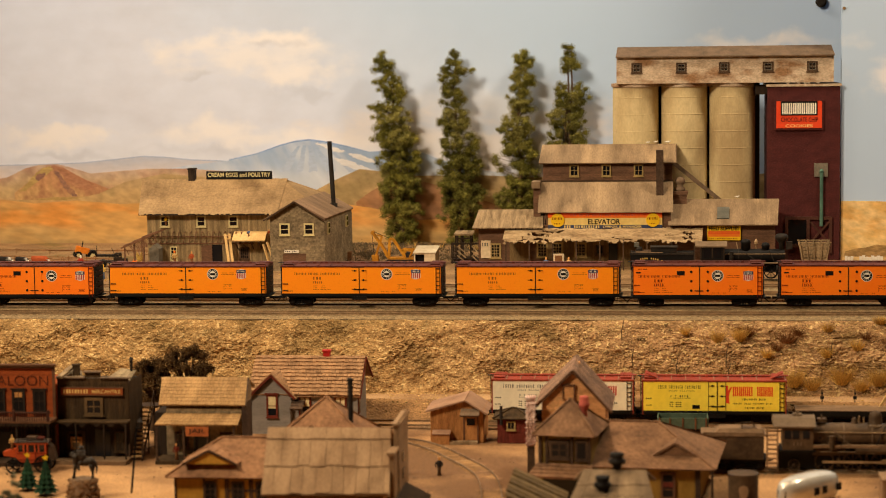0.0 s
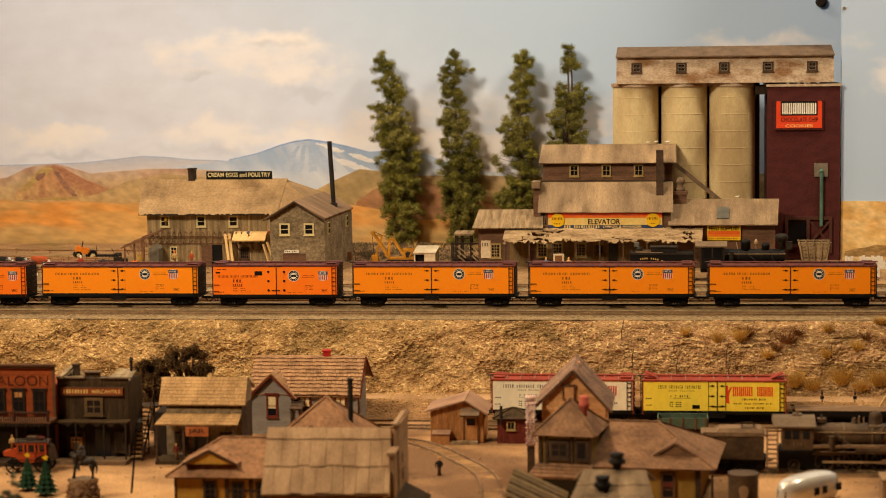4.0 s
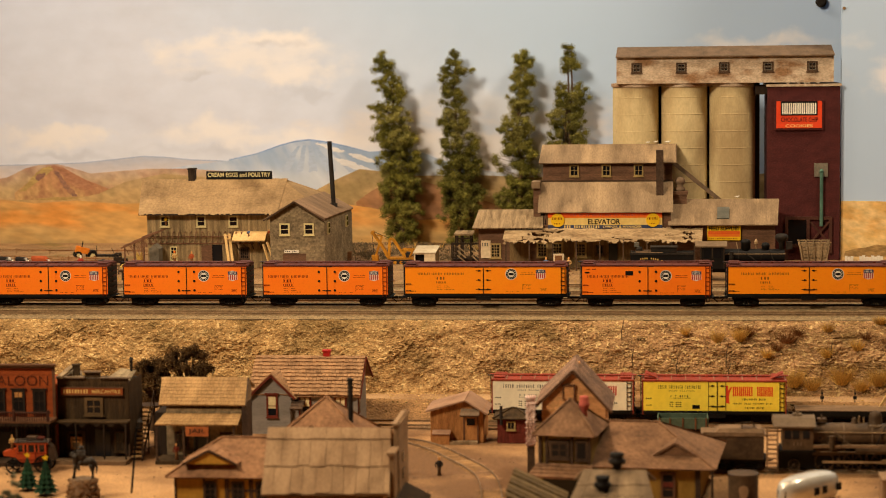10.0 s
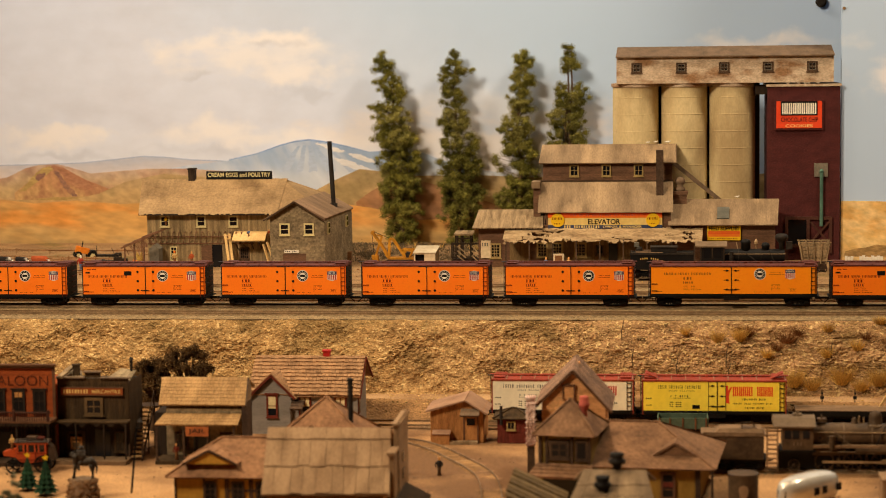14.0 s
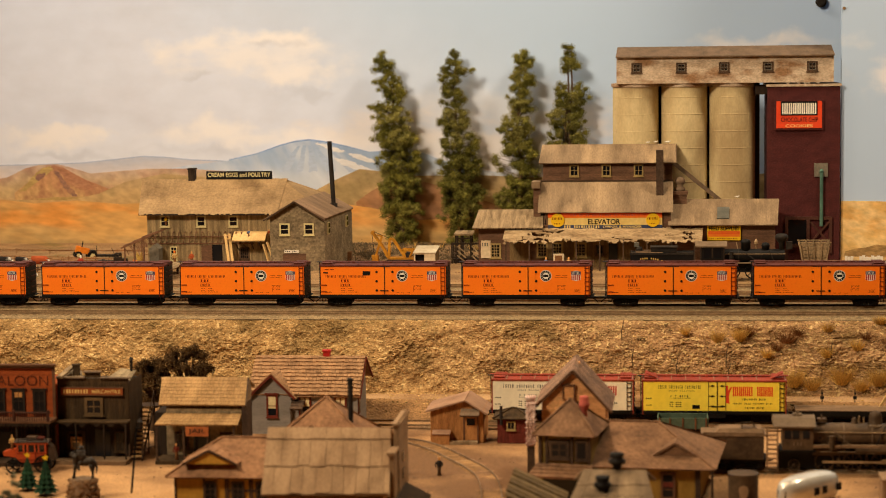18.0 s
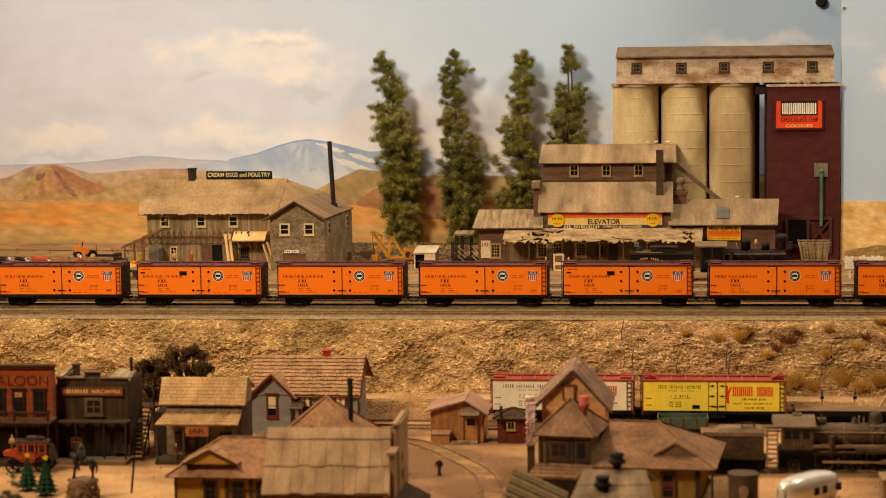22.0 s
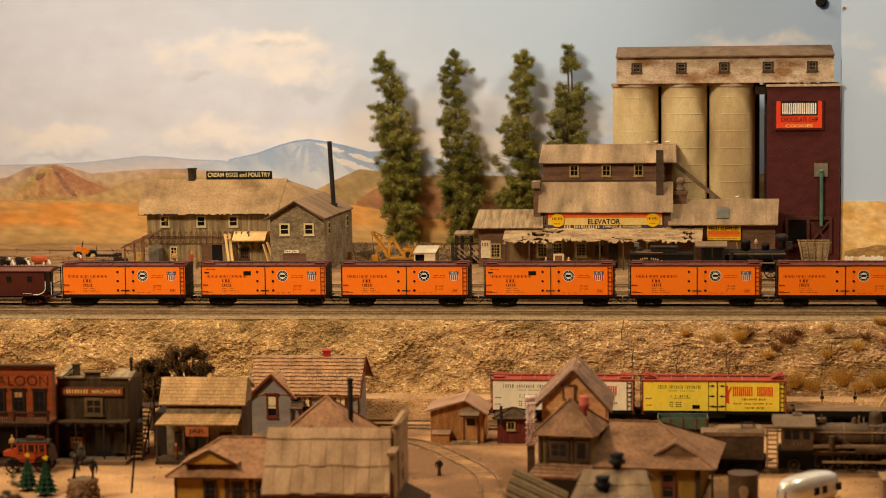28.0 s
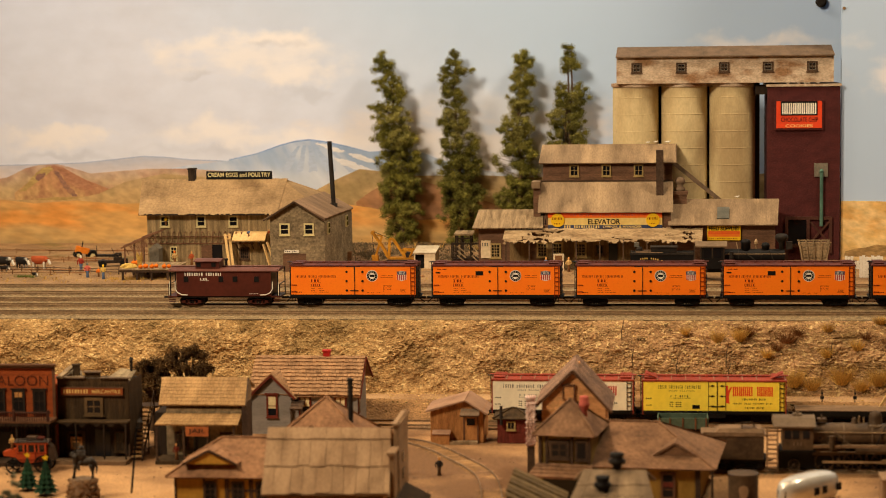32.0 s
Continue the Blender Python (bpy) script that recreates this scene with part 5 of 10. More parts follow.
def loading_dock():
    d = thing("loading_dock", "low wooden loading dock on posts in front of creamery", "dock", (-425, 262, -3))
    for i in range(15):
        part("plank", Geo().box(i * 4.4, i * 4.4 + 4.1, -14 + random.uniform(-0.6, 0.6), 70, 12.4, 13.6), "grey_wood", d)
    part("rim_joist", Geo().box(0, 66, -13, -11, 9.6, 12.4), "dark_wood", d)
    for x in (4, 22, 40, 60):
        for y in (-11, 40):
            part("post", Geo().box(x - 1.2, x + 1.2, y - 1.2, y + 1.2, 0, 12.4), "dark_wood", d)
    spots = [(25, -6, 3.0), (31, -4, 3.5), (39, -5, 3.2), (42, 4, 2.9), (54, -4, 3.2), (59, 0, 2.8), (12, 30, 4), (6, 34, 3.4)]
    for x, y, r in spots:
        g = Geo().blob((0, 0, r * 0.8), (r, r, r * 0.8), 12, 6).rod((0, 0, r * 1.5), (0.4, 0, r * 2), 0.4)
        whole("pumpkin", g, "pumpkin", "orange pumpkin lying on the dock", "pumpkin", (-425 + x, 262 + y, 10.6), group="pumpkins on the dock", smooth=True)
    whole("straw_pile", Geo().blob((0, 0, 3), (10, 6, 5), 12, 6, 0.2), "straw", "heap of yellow straw on the dock", "straw", (-416, 262, 8.5))
    g = Geo()
    for i in range(40):
        a = random.uniform(0, 6.28)
        g.rod((random.uniform(-2, 2), random.uniform(-2, 2), 0), (4 * math.cos(a), 3 * math.sin(a), random.uniform(10, 20)), 0.5, 0.2, 4)
    whole("corn_shock", g, "straw", "tied yellow corn shock standing on the dock", "corn shock", (-404, 268, 10.6))


loading_dock()


# ---- poplars ----
def leaf(g, at, size, rnd):
    """One small bent leaf of two triangles."""
    a = Vector((rnd.gauss(0, 1), rnd.gauss(0, 1), rnd.gauss(0, 1))).normalized() * size
    b = Vector((rnd.gauss(0, 1), rnd.gauss(0, 1), rnd.gauss(0, 1))).normalized() * size * 0.6
    k = len(g.v)
    x, y, z = at
    g.v += [(x - a.x, y - a.y, z - a.z), (x + b.x, y + b.y, z + b.z), (x + a.x, y + a.y, z + a.z), (x - b.x * 0.7, y - b.y, z - b.z * 0.7)]
    g.f += [(k, k + 1, k + 2), (k, k + 2, k + 3)]


def poplar(y, shape, seed, stems=1, tufts=()):
    """shape: rows of (height, middle, half width) from the top down; tufts: single clumps that stand off the crown."""
    rnd = random.Random(seed)
    foot, top = shape[-1][1], shape[0][0]
    t = thing("poplar_tree", "tall narrow olive-green poplar with clumped foliage", "tree", (foot, y, -2), group="poplars before the backdrop")

    def row(z):
        for (z1, c1, h1), (z0, c0, h0) in zip(shape, shape[1:]):
            if z >= z0:
                f = (z - z0) / (z1 - z0)
                return c0 + (c1 - c0) * f - foot, h0 + (h1 - h0) * f
        return 0.0, shape[-1][2]
    for k in range(stems):
        off = (k - (stems - 1) / 2) * 5.0
        g, last, z = Geo(), (0, 0, 0), 24
        while z < top:
            nxt = (row(z)[0] * 0.8 + off * min(1.0, z / 150), 0, z)
            g.rod(last, nxt, 3.0 * (1 - 0.72 * last[2] / top), 3.0 * (1 - 0.72 * z / top), 8)
            last, z = nxt, z + 24
        part("trunk", g, "bark", t)
    limbs, crown = Geo(), Geo()

    def clump(x, d, z, r):
        crown.blob((x, d, z), (r * 0.5, r * 0.5, r * 0.42), 7, 4, 0.5)
        for k in range(int(60 + 7 * r * r)):
            v = Vector((rnd.gauss(0, 1), rnd.gauss(0, 1), rnd.gauss(0, 1))).normalized() * rnd.uniform(0.2, 1.3) ** 0.6
            leaf(crown, (x + v.x * r, d + v.y * r, z + v.z * r * 0.86), rnd.uniform(0.5, 1.1), rnd)
    z = top - 4.0
    while z > 6:
        c, h = row(z)
        h *= 1 + 0.34 * math.sin(z * 0.31 + seed) * math.sin(z * 0.12 + 2 * seed)
        if h > 3:
            n = max(2, round(h / 2.5))
            for k in range(n):
                if rnd.random() < 0.2:
                    continue
                r = rnd.uniform(4.2, 8.2) * min(1.0, 0.5 + h / 34)
                a = 6.283 * (k + rnd.random()) / n
                q = max(0.0, h - r * 0.62) * (rnd.uniform(0.75, 1.05) if k % 3 else math.sqrt(rnd.random()))
                x, d, zz = c + q * math.cos(a), q * 0.75 * math.sin(a), z + rnd.uniform(-4.5, 4.5)
                clump(x, d, zz, r)
                if rnd.random() < 0.3:
                    limbs.rod((c * 0.8, 0, zz - 7), (x, d, zz), 0.7, 0.4, 5)
        z -= 6.2
    for x, zz, r in tufts:
        limbs.rod((row(zz)[0] * 0.8, 0, zz - 10), (x - foot, 0, zz), 0.4, 0.3, 5)
        clump(x - foot, 0, zz, r)
    part("limb_work", limbs, "bark", t)
    part("crown", crown, "leaf", t)
    return t


poplar(675, [(271, -158, 7), (261, -160, 13), (247, -155, 15), (235, -144, 15), (223, -147, 20), (207, -137, 15), (192, -146, 24), (173, -145, 26), (150, -142, 28), (129, -135, 32), (105, -134, 33), (77, -135, 31), (49, -133, 29), (10, -131, 21)], 3, 1, ((-171, 192, 6), (-164, 189, 6), (-176, 193, 4), (-168, 227, 5), (-108, 128, 5)))
poplar(675, [(272, -58, 5), (258, -55, 13), (243, -54, 20), (231, -60, 17), (217, -60, 15), (201, -59, 18), (188, -55, 19), (172, -58, 21), (155, -52, 26), (136, -51, 26), (111, -49, 27), (87, -50, 29), (62, -49, 31), (34, -48, 26), (10, -48, 18)], 8, 1, ((-33, 241, 4.5), (-29, 243, 3.5), (-76, 236, 4)))
poplar(675, [(268, 38, 10), (255, 41, 15), (238, 37, 18), (221, 37, 19), (201, 35, 17), (180, 37, 19), (163, 30, 24), (145, 30, 26), (131, 34, 22), (118, 38, 18), (102, 40, 19), (86, 32, 25), (69, 29, 28), (48, 26, 32), (10, 28, 24)], 12, 1, ((0, 121, 7), (3, 112, 7), (8, 104, 7), (-2, 115, 5), (4, 160, 4), (8, 158, 5)))
poplar(676, [(273, 105, 8), (262, 106, 15), (248, 106, 16), (241, 105, 10), (240, 105, 1), (216, 106, 1), (214, 106, 20), (198, 107, 26), (183, 100, 24), (162, 100, 26), (141, 101, 26), (110, 101, 27), (76, 101, 26), (10, 101, 20)], 21, 2, ((87, 216, 6), (90, 222, 5), (116, 216, 6), (119, 222, 4.5), (131, 203, 5)))


# ---- grain elevator ----
def elevator():
    e = thing("grain_elevator", "old brown wooden grain elevator with grey board roofs and torn awning", "building", (0, 380, -3))
    H = 3
    # west annex
    a = part("annex_wall", Geo().prism([(0, 0), (80, 0), (80, 50 + H), (40, 66 + H), (0, 50 + H)], 3, 86, "x"), "brown_wood", e)
    tagged(part("annex_siding", boards_h(Geo(), 3, 88, 0, 53, -0.1, 2.1), "brown_wood", a), kind="stuff")
    part("annex_roof", roof_plane((-4, -9, 48 + H), (85, -9, 48 + H), (82, 40, 67 + H), (0, 40, 67 + H), 26, 1, 0.4, 0.3), "grey_wood", a, pieces="board")
    part("annex_rear_roof", roof_plane((85, 88, 48 + H), (-4, 88, 48 + H), (0, 40, 67 + H), (82, 40, 67 + H), 12, 1), "grey_wood", a)
    raf = Geo()
    for i in range(12):
        raf.box(1 + i * 7, 2.2 + i * 7, -9, 0, 46.5 + H, 48 + H)
    part("rafter_tails", raf, "dark_wood", a)
    window(a, 24.2, 19 + H, 14, 19, -0.8, "olive_trim", 3, 4)
    nt = part("notice_board", Geo().box(6, 18, -2, -0.8, 10 + H, 32 + H), "beige", a)
    part("notice_bars", bars(Geo(), 7.5, 16.5, 25 + H, 29 + H, -2, 3, 0.3), "slate", nt)
    # main house
    m = part("main_wall", Geo().prism([(0, 0), (100, 0), (100, 60 + H), (80, 68 + H), (40, 102 + H), (0, 68 + H)], 88.5, 243, "x"), "brown_wood", e)
    tagged(part("main_siding", boards_h(Geo(), 88, 243, 0, 71, -0.2, 2.1), "brown_wood", m), kind="stuff")
    part("main_roof", roof_plane((78, -6, 67 + H), (246, -6, 67 + H), (246, 42, 104 + H), (78, 42, 104 + H), 52, 1, 0.4, 0.3), "shake", m, "weathered upright board roof", pieces="board")
    u = part("upper_wall", Geo().prism([(40, 96), (118, 96), (118, 128 + H), (80, 146 + H), (40, 128 + H)], 82, 245, "x"), "brown_wood", e)
    tagged(part("upper_siding", boards_h(Geo(), 82, 245, 104 + H, 128 + H, 39.9, 2.1), "brown_wood", u), kind="stuff")
    part("flashing", Geo().box(79, 246, 38.5, 40, 103 + H, 104.6 + H), "dark_wood", u)
    part("upper_roof", roof_plane((77, 34, 126 + H), (250, 34, 126 + H), (249, 80, 147 + H), (79, 80, 147 + H), 44, 1, 0.4, 0.3), "shake", u, "weathered upright board roof", pieces="board")
    part("upper_rear_roof", roof_plane((250, 126, 126 + H), (77, 126, 126 + H), (79, 80, 147 + H), (249, 80, 147 + H), 16, 1), "shake", u)
    part("barge_board", Geo().beam((250, 34, 125 + H), (250, 80, 146.5 + H), 1, 2).beam((250, 126, 125 + H), (250, 80, 146.5 + H), 1, 2), "dark_wood", u)
    for x in (121.6, 162.2, 202.8):
        window(u, x, 116.6 + H, 12, 15, 39.2, "olive_trim", 2, 2)
    x = part("side_bin", Geo().box(71, 80, 20, 48, 60, 103 + H), "brown_wood", e)
    part("side_bin_roof", Geo().box(69, 80, 16, 50, 96 + H, 104 + H), "shake", x)
    # sign across the front
    s = part("sign_board", Geo().box(90.6, 232.6, -2.6, -1.2, 48.5 + H, 67 + H), "sign_cream", e, "faded yellow and red sign over the awning")
    for z, dz, paint in ((64.4, 2.6, "sign_red"), (62.0, 2.4, "sign_vermilion"), (60.2, 1.8, "sign_orange")):
        part("sign_band", Geo().box(90.6, 232.6, -2.9, -2.5, z + H, z + dz + H), paint, s)
    part("sign_top_bars", bars(Geo(), 119, 200, 62.4 + H, 65 + H, -2.9, 30, 0.35, (3, 6, 9, 15, 19, 22)), "dull_red", s)
    lettering("sign_lettering", "ELEVATOR", 40, 6.4, "black", s, (140.5, -2.7, 52.4 + H), bold=0.018)
    part("sign_low_band", Geo().box(90.6, 232.6, -3.0, -2.5, 47.0 + H, 51.4 + H), "navy", s, "navy strip with cream lettering")
    part("sign_name_bars", bars(Geo(), 111, 156, 47.6 + H, 50.9 + H, -3.0, 15, 0.25, (3,)), "sign_cream", s)
    lettering("sign_manager_words", "OWNER & MANAGER", 48, 3.2, "sign_cream", s, (159, -3.1, 47.6 + H))
    for q in (102.5, 221):
        r = part("sign_roundel", Geo().rod((q, -1.4, 57.5 + H), (q, -4.0, 57.5 + H), 8.5, n=28), "sign_yellow", s, "yellow round trade sign")
        tagged(part("roundel_lettering", bars(Geo(), q - 6.5, q + 6.5, 58 + H, 61 + H, -4.0, 7, 0.3), "maroon", r), kind="stuff")
        tagged(part("roundel_lettering", bars(Geo(), q - 4, q + 4, 52.5 + H, 54 + H, -4.0, 4, 0.3), "maroon", r), kind="stuff")
    # torn awning, with holes where patches are missing
    aw = Geo()
    nx, ny = 230, 26
    rnd = random.Random(5)
    # holes: place along, place up, half length, half height
    holes = [(0.10, 0.30, 0.030, 0.09), (0.17, 0.52, 0.045, 0.10), (0.245, 0.72, 0.055, 0.10), (0.21, 0.25, 0.05, 0.07), (0.33, 0.20, 0.03, 0.06), (0.47, 0.10, 0.06, 0.10), (0.60, 0.30, 0.05, 0.05), (0.70, 0.12, 0.06, 0.09), (0.93, 0.62, 0.026, 0.17), (0.935, 0.34, 0.03, 0.09), (0.83, 0.55, 0.02, 0.05), (0.03, 0.14, 0.03, 0.1)]

    def torn(uu, vv):
        rag = noise.fractal(Vector((uu * 60, vv * 6, 3)), 0.8, 2.0, 4)
        if any(((uu - h[0]) / h[2]) ** 2 + ((vv - h[1]) / h[3]) ** 2 < 1 + 1.5 * rag for h in holes):
            return True
        return vv < 0.10 + 0.20 * noise.fractal(Vector((uu * 40, 0, 9)), 0.8, 2.0, 4) or vv > 0.97 + 0.1 * rag

    def pt(a1, b1):
        sag = 3.0 * noise.noise(Vector((a1 * 11, b1 * 2.2, 1))) + 1.6 * noise.noise(Vector((a1 * 34, b1 * 5, 4))) + 0.5 * noise.noise(Vector((a1 * 110, b1 * 12, 6)))
        return (37 + 246 * a1 - 2 * (1 - b1), -38 + 38 * b1, 32.4 + H + 16 * b1 + sag * (1.1 - 0.6 * b1))
    for i in range(nx):
        for j in range(ny):
            if torn((i + 0.5) / nx, (j + 0.5) / ny):
                continue
            q = [pt(i / nx, j / ny), pt((i + 1) / nx, j / ny), pt((i + 1) / nx, (j + 1) / ny), pt(i / nx, (j + 1) / ny)]
            aw.hull([(p[0], p[1], p[2] - 0.5) for p in q], q)
    for h in holes:
        for k in range(3):
            u0 = h[0] + h[2] * rnd.uniform(-0.9, 0.5)
            p, q = pt(u0, h[1] + h[3] * 0.9), pt(u0 + h[2] * rnd.uniform(0.5, 1.0), h[1] + h[3] * 0.9)
            dz = rnd.uniform(1.0, 3.0)
            aw.hull([p, q, (q[0], q[1] - 3, q[2] - dz), (p[0] + 1, p[1] - 4, p[2] - dz)], [(p[0], p[1], p[2] + 0.4), (q[0], q[1], q[2] + 0.4), (q[0], q[1] - 3, q[2] - dz + 0.4), (p[0] + 1, p[1] - 4, p[2] - dz + 0.4)])
    awn = part("awning", aw, "awning_tin", e, "torn and holed awning sheeting")
    for i in range(9):
        px = 40 + i * 29
        part("awning_post", Geo().box(px - 0.9, px + 0.9, -36, -34.2, 0, 32 + H), "dark_wood", awn)
        part("awning_rafter", Geo().beam((px, -37, 31 + H), (px, 0, 46 + H), 1, 1.2), "dark_wood", awn)
    tagged(part("porch_siding", boards_v(Geo(), 90, 242, 0, 46, -0.9, 3.0, 0.3), "tan_plank", m, "tan upright boards under the awning"), kind="stuff")
    for x, w in ((102, 14), (130.6, 16)):
        window(m, x, 20 + H, w, 19, -1.6, "olive_trim", 3, 4)
    window(m, 155, 20 + H, 10, 12, -1.6, "dark_wood", 2, 2)
    window(a, 83, 20 + H, 14, 19, -0.9, "olive_trim", 3, 4)
    part("doorway", Geo().box(166, 177, -1.8, -0.4, 0, 28 + H), "pane", m, "dark open doorway")
    part("plank_door", Geo().box(42, 66, -1.4, -0.4, 0, 29 + H), "tan_plank", a, "tan plank door")
    # east store
    r = part("store_wall", Geo().prism([(0, 0), (88, 0), (88, 53 + H), (44, 77 + H), (0, 53 + H)], 245, 371, "x"), "brown_wood", e)
    tagged(part("store_siding", boards_h(Geo(), 245, 371.5, 0, 55, -0.1, 2.1), "brown_wood", r), kind="stuff")
    part("store_roof", roof_plane((240, -8, 51 + H), (374, -8, 51 + H), (378, 44, 79 + H), (240, 44, 79 + H), 40, 1, 0.4, 0.3), "shake", r, "weathered upright board roof", pieces="board")
    part("store_rear_roof", roof_plane((374, 96, 51 + H), (240, 96, 51 + H), (240, 44, 79 + H), (378, 44, 79 + H), 14, 1), "shake", r)
    part("skylight", Geo().hull([(300, 3, 57.4 + H), (315, 3, 57.4 + H), (316, 25, 69.4 + H), (301, 25, 69.4 + H)], [(300, 2.5, 59.2 + H), (315, 2.5, 59.2 + H), (316, 24.5, 71.2 + H), (301, 24.5, 71.2 + H)]), "slate", r, "grey glass skylight")
    fs = part("feed_sign", Geo().box(288, 329, -3, -1.5, 32 + H, 50 + H), "sign_yellow", r, "yellow and red feed sign")
    part("feed_band", Geo().box(289, 328, -3.4, -2.9, 39.6 + H, 43.4 + H), "sign_vermilion", fs)
    part("feed_band", Geo().box(289, 328, -3.3, -2.9, 36.4 + H, 39.6 + H), "sign_orange", fs)
    part("feed_lettering", bars(Geo(), 292, 325, 40.6 + H, 42.4 + H, -3.4, 14, 0.3, (6,)), "sign_orange", fs)
    lettering("feed_lettering", "FEED SUPPLIES", 37, 5.0, "black", fs, (290, -3.1, 44.2 + H), 0.15, 0.022)
    tagged(part("feed_lettering", bars(Geo(), 291, 326, 33.2 + H, 34.8 + H, -3.0, 16, 0.3), "maroon", fs), kind="stuff")
    # pipes and chute
    part("vent_pipe", Geo().box(225, 234, 18, 26, 72, 143 + H), "dark_wood", e, "tall square dark vent")
    part("grain_chute", Geo().beam((244, 52, 127 + H), (306, 60, 76 + H), 5, 5), "tin_brown", e, "slanting grain chute")
    b = part("chimney", Geo().box(245, 263, 34, 50, 50, 86 + H).box(243.5, 264.5, 32.5, 51.5, 86 + H, 90 + H), "brown_wood", e)
    part("cyclone", Geo().lathe(255, 42, [(6, 89 + H), (6.4, 93 + H), (3.4, 96.5 + H), (5.8, 100 + H), (6.4, 103.5 + H), (4, 107 + H), (1, 108 + H)], 16), "tin_brown", b, smooth=True)
    for x, y, z in ((214, 76, 147), (224, 78, 147.4), (238, 78, 147.4), (240, 77, 147.4), (326, 44, 79.6)):
        g = Geo().blob((0, 0, 1.3), (2.2, 0.9, 1.0), 8, 5).blob((2.2, 0, 2.2), (0.8, 0.7, 0.7), 6, 4).prism([(-3.4, 1.6), (-1.4, 1.0), (-1.4, 2.0)], -0.5, 0.5)
        whole("gull", g, "white", "tiny white bird perched on the roof ridge", "bird", (x, 380 + y, z - 3 + H + 1.5), group="white birds", smooth=True)


elevator()


# ---- concrete silos with headhouse, and brick tower ----
def silos():
    s = thing("grain_silos", "three pale concrete grain silos under a long headhouse", "silo", (0, 460, -3))
    joints = [209.7 - 21.7 * k for k in range(10)]
    part("rear_wall", Geo().box(176, 357, 44, 60, 0, 226), "shop_dark", s, "dark wall closing the gaps between the silos")
    for x in (198, 260.4, 321.4):
        body = part("silo", Geo().lathe(x, 32, [(29.4, 0), (29.4, 224)], 56), "concrete", s)
        for z in joints:
            part("pour_joint", Geo().lathe(x, 32, [(29.45, z - 0.5), (29.75, z - 0.1), (29.75, z + 0.1), (29.45, z + 0.5)], 48), "concrete", body)
        form = Geo()
        for z in joints[:8]:
            for k in range(3):
                a = radians(random.uniform(200, 340))
                q, h = Vector((math.cos(a), math.sin(a), 0)), random.uniform(6, 20)
                form.beam((x + 29.3 * q.x, 32 + 29.3 * q.y, z - h), (x + 29.3 * q.x, 32 + 29.3 * q.y, z), 0.35, 0.35)
        tagged(part("form_seams", form, "concrete", body), kind="stuff")
        part("silo_rim", Geo().lathe(x, 32, [(30.8, 222.6), (31.2, 223.4), (31.2, 227.0), (29, 227.4)], 48), "board_conc", s)
    h = part("headhouse_wall", Geo().prism([(0, 227.2), (64, 227.2), (64, 260.8), (0, 260.8)], 174.8, 447, "x"), "board_conc", s)
    ho = Geo()
    for i in range(4):
        z = 227.4 + i * 8.35
        x = 174.4
        while x < 446:
            w = random.uniform(22, 60)
            ho.box(x, min(x + w - 0.25, 447.6), -0.5 + random.uniform(-0.1, 0.1), 0.2, z, z + 8.2)
            x += w
    part("form_board", ho, "board_conc", h, pieces="form_board")
    part("headhouse_roof", Geo().hull([(173.6, -5, 260.6), (448.6, -5, 260.6), (449, 66, 271.4), (174, 66, 271.4)], [(173.6, -5, 262.0), (448.6, -5, 262.0), (449, 66, 273.6), (174, 66, 273.6)]), "tin_brown", s)
    part("headhouse_rear_roof", Geo().hull([(174, 66, 271.4), (449, 66, 271.4), (448.6, 132, 258.6), (173.6, 132, 258.6)], [(174, 66, 273.6), (449, 66, 273.6), (448.6, 132, 260.4), (173.6, 132, 260.4)]), "tin_brown", s)
    part("patch_strip", Geo().hull([(262, 28.4, 266.1), (326, 28.4, 266.1), (326, 31, 266.6), (262, 31, 266.6)], [(262, 28.4, 267.1), (326, 28.4, 267.1), (326, 31, 267.6), (262, 31, 267.6)]), "board_conc", s, "pale worn strip along the roof")
    for x in (200, 256.6, 310.6, 365.5, 420.8):
        w = window(h, x, 247.4, 13.4, 12.6, -0.7, "dark_wood", 2, 3)
        part("sash", Geo().box(x - 4.6, x + 4.6, -1.1, -0.7, 251.0, 252.0).box(x - 4.6, x + 4.6, -1.1, -0.7, 242.8, 243.8).box(x - 4.6, x - 3.7, -1.1, -0.7, 243.8, 251).box(x + 3.7, x + 4.6, -1.1, -0.7, 243.8, 251).box(x - 0.4, x + 0.4, -1.1, -0.7, 243.8, 251).box(x - 3.7, x + 3.7, -1.1, -0.7, 247, 247.8), "plate_grey", w, "grey sash")
    part("catwalk_duct", Geo().box(350, 366, 8, 30, 212, 224), "shop_dark", s, "dark duct between silos and tower")
    t = thing("brick_tower", "dark maroon brick elevator tower with pale parapet", "building", (410.5, 460, -3))
    w = part("tower_wall", Geo().box(-45.5, 45.5, 0, 92, 0, 222), "brick", t)
    co = Geo()
    z = 2.0
    while z < 220:
        x = -45.5 - (int(z / 2.6) % 2) * 3
        while x < 45.5:
            co.box(max(x, -45.5), min(x + 5.8, 45.5), -0.18 + random.uniform(-0.05, 0.05), 0.1, z, z + 2.4)
            x += 6.0
        z += 2.6
    tagged(part("brickwork", co, "brick", w), kind="stuff")
    part("parapet", Geo().box(-47, 47, -2, 94, 222, 225), "board_conc", t)
    sg = part("painted_sign", Geo().box(-37, 24.6, -3, -1, 167, 205.5), "brick", t, "framed orange and black painted sign")
    part("sign_field", Geo().box(-34.5, 22.5, -3.6, -2.9, 169.5, 203.5), "sign_red", sg)
    part("sign_panel", Geo().box(-29, 17, -4.0, -3.5, 185.5, 203.5), "black", sg)
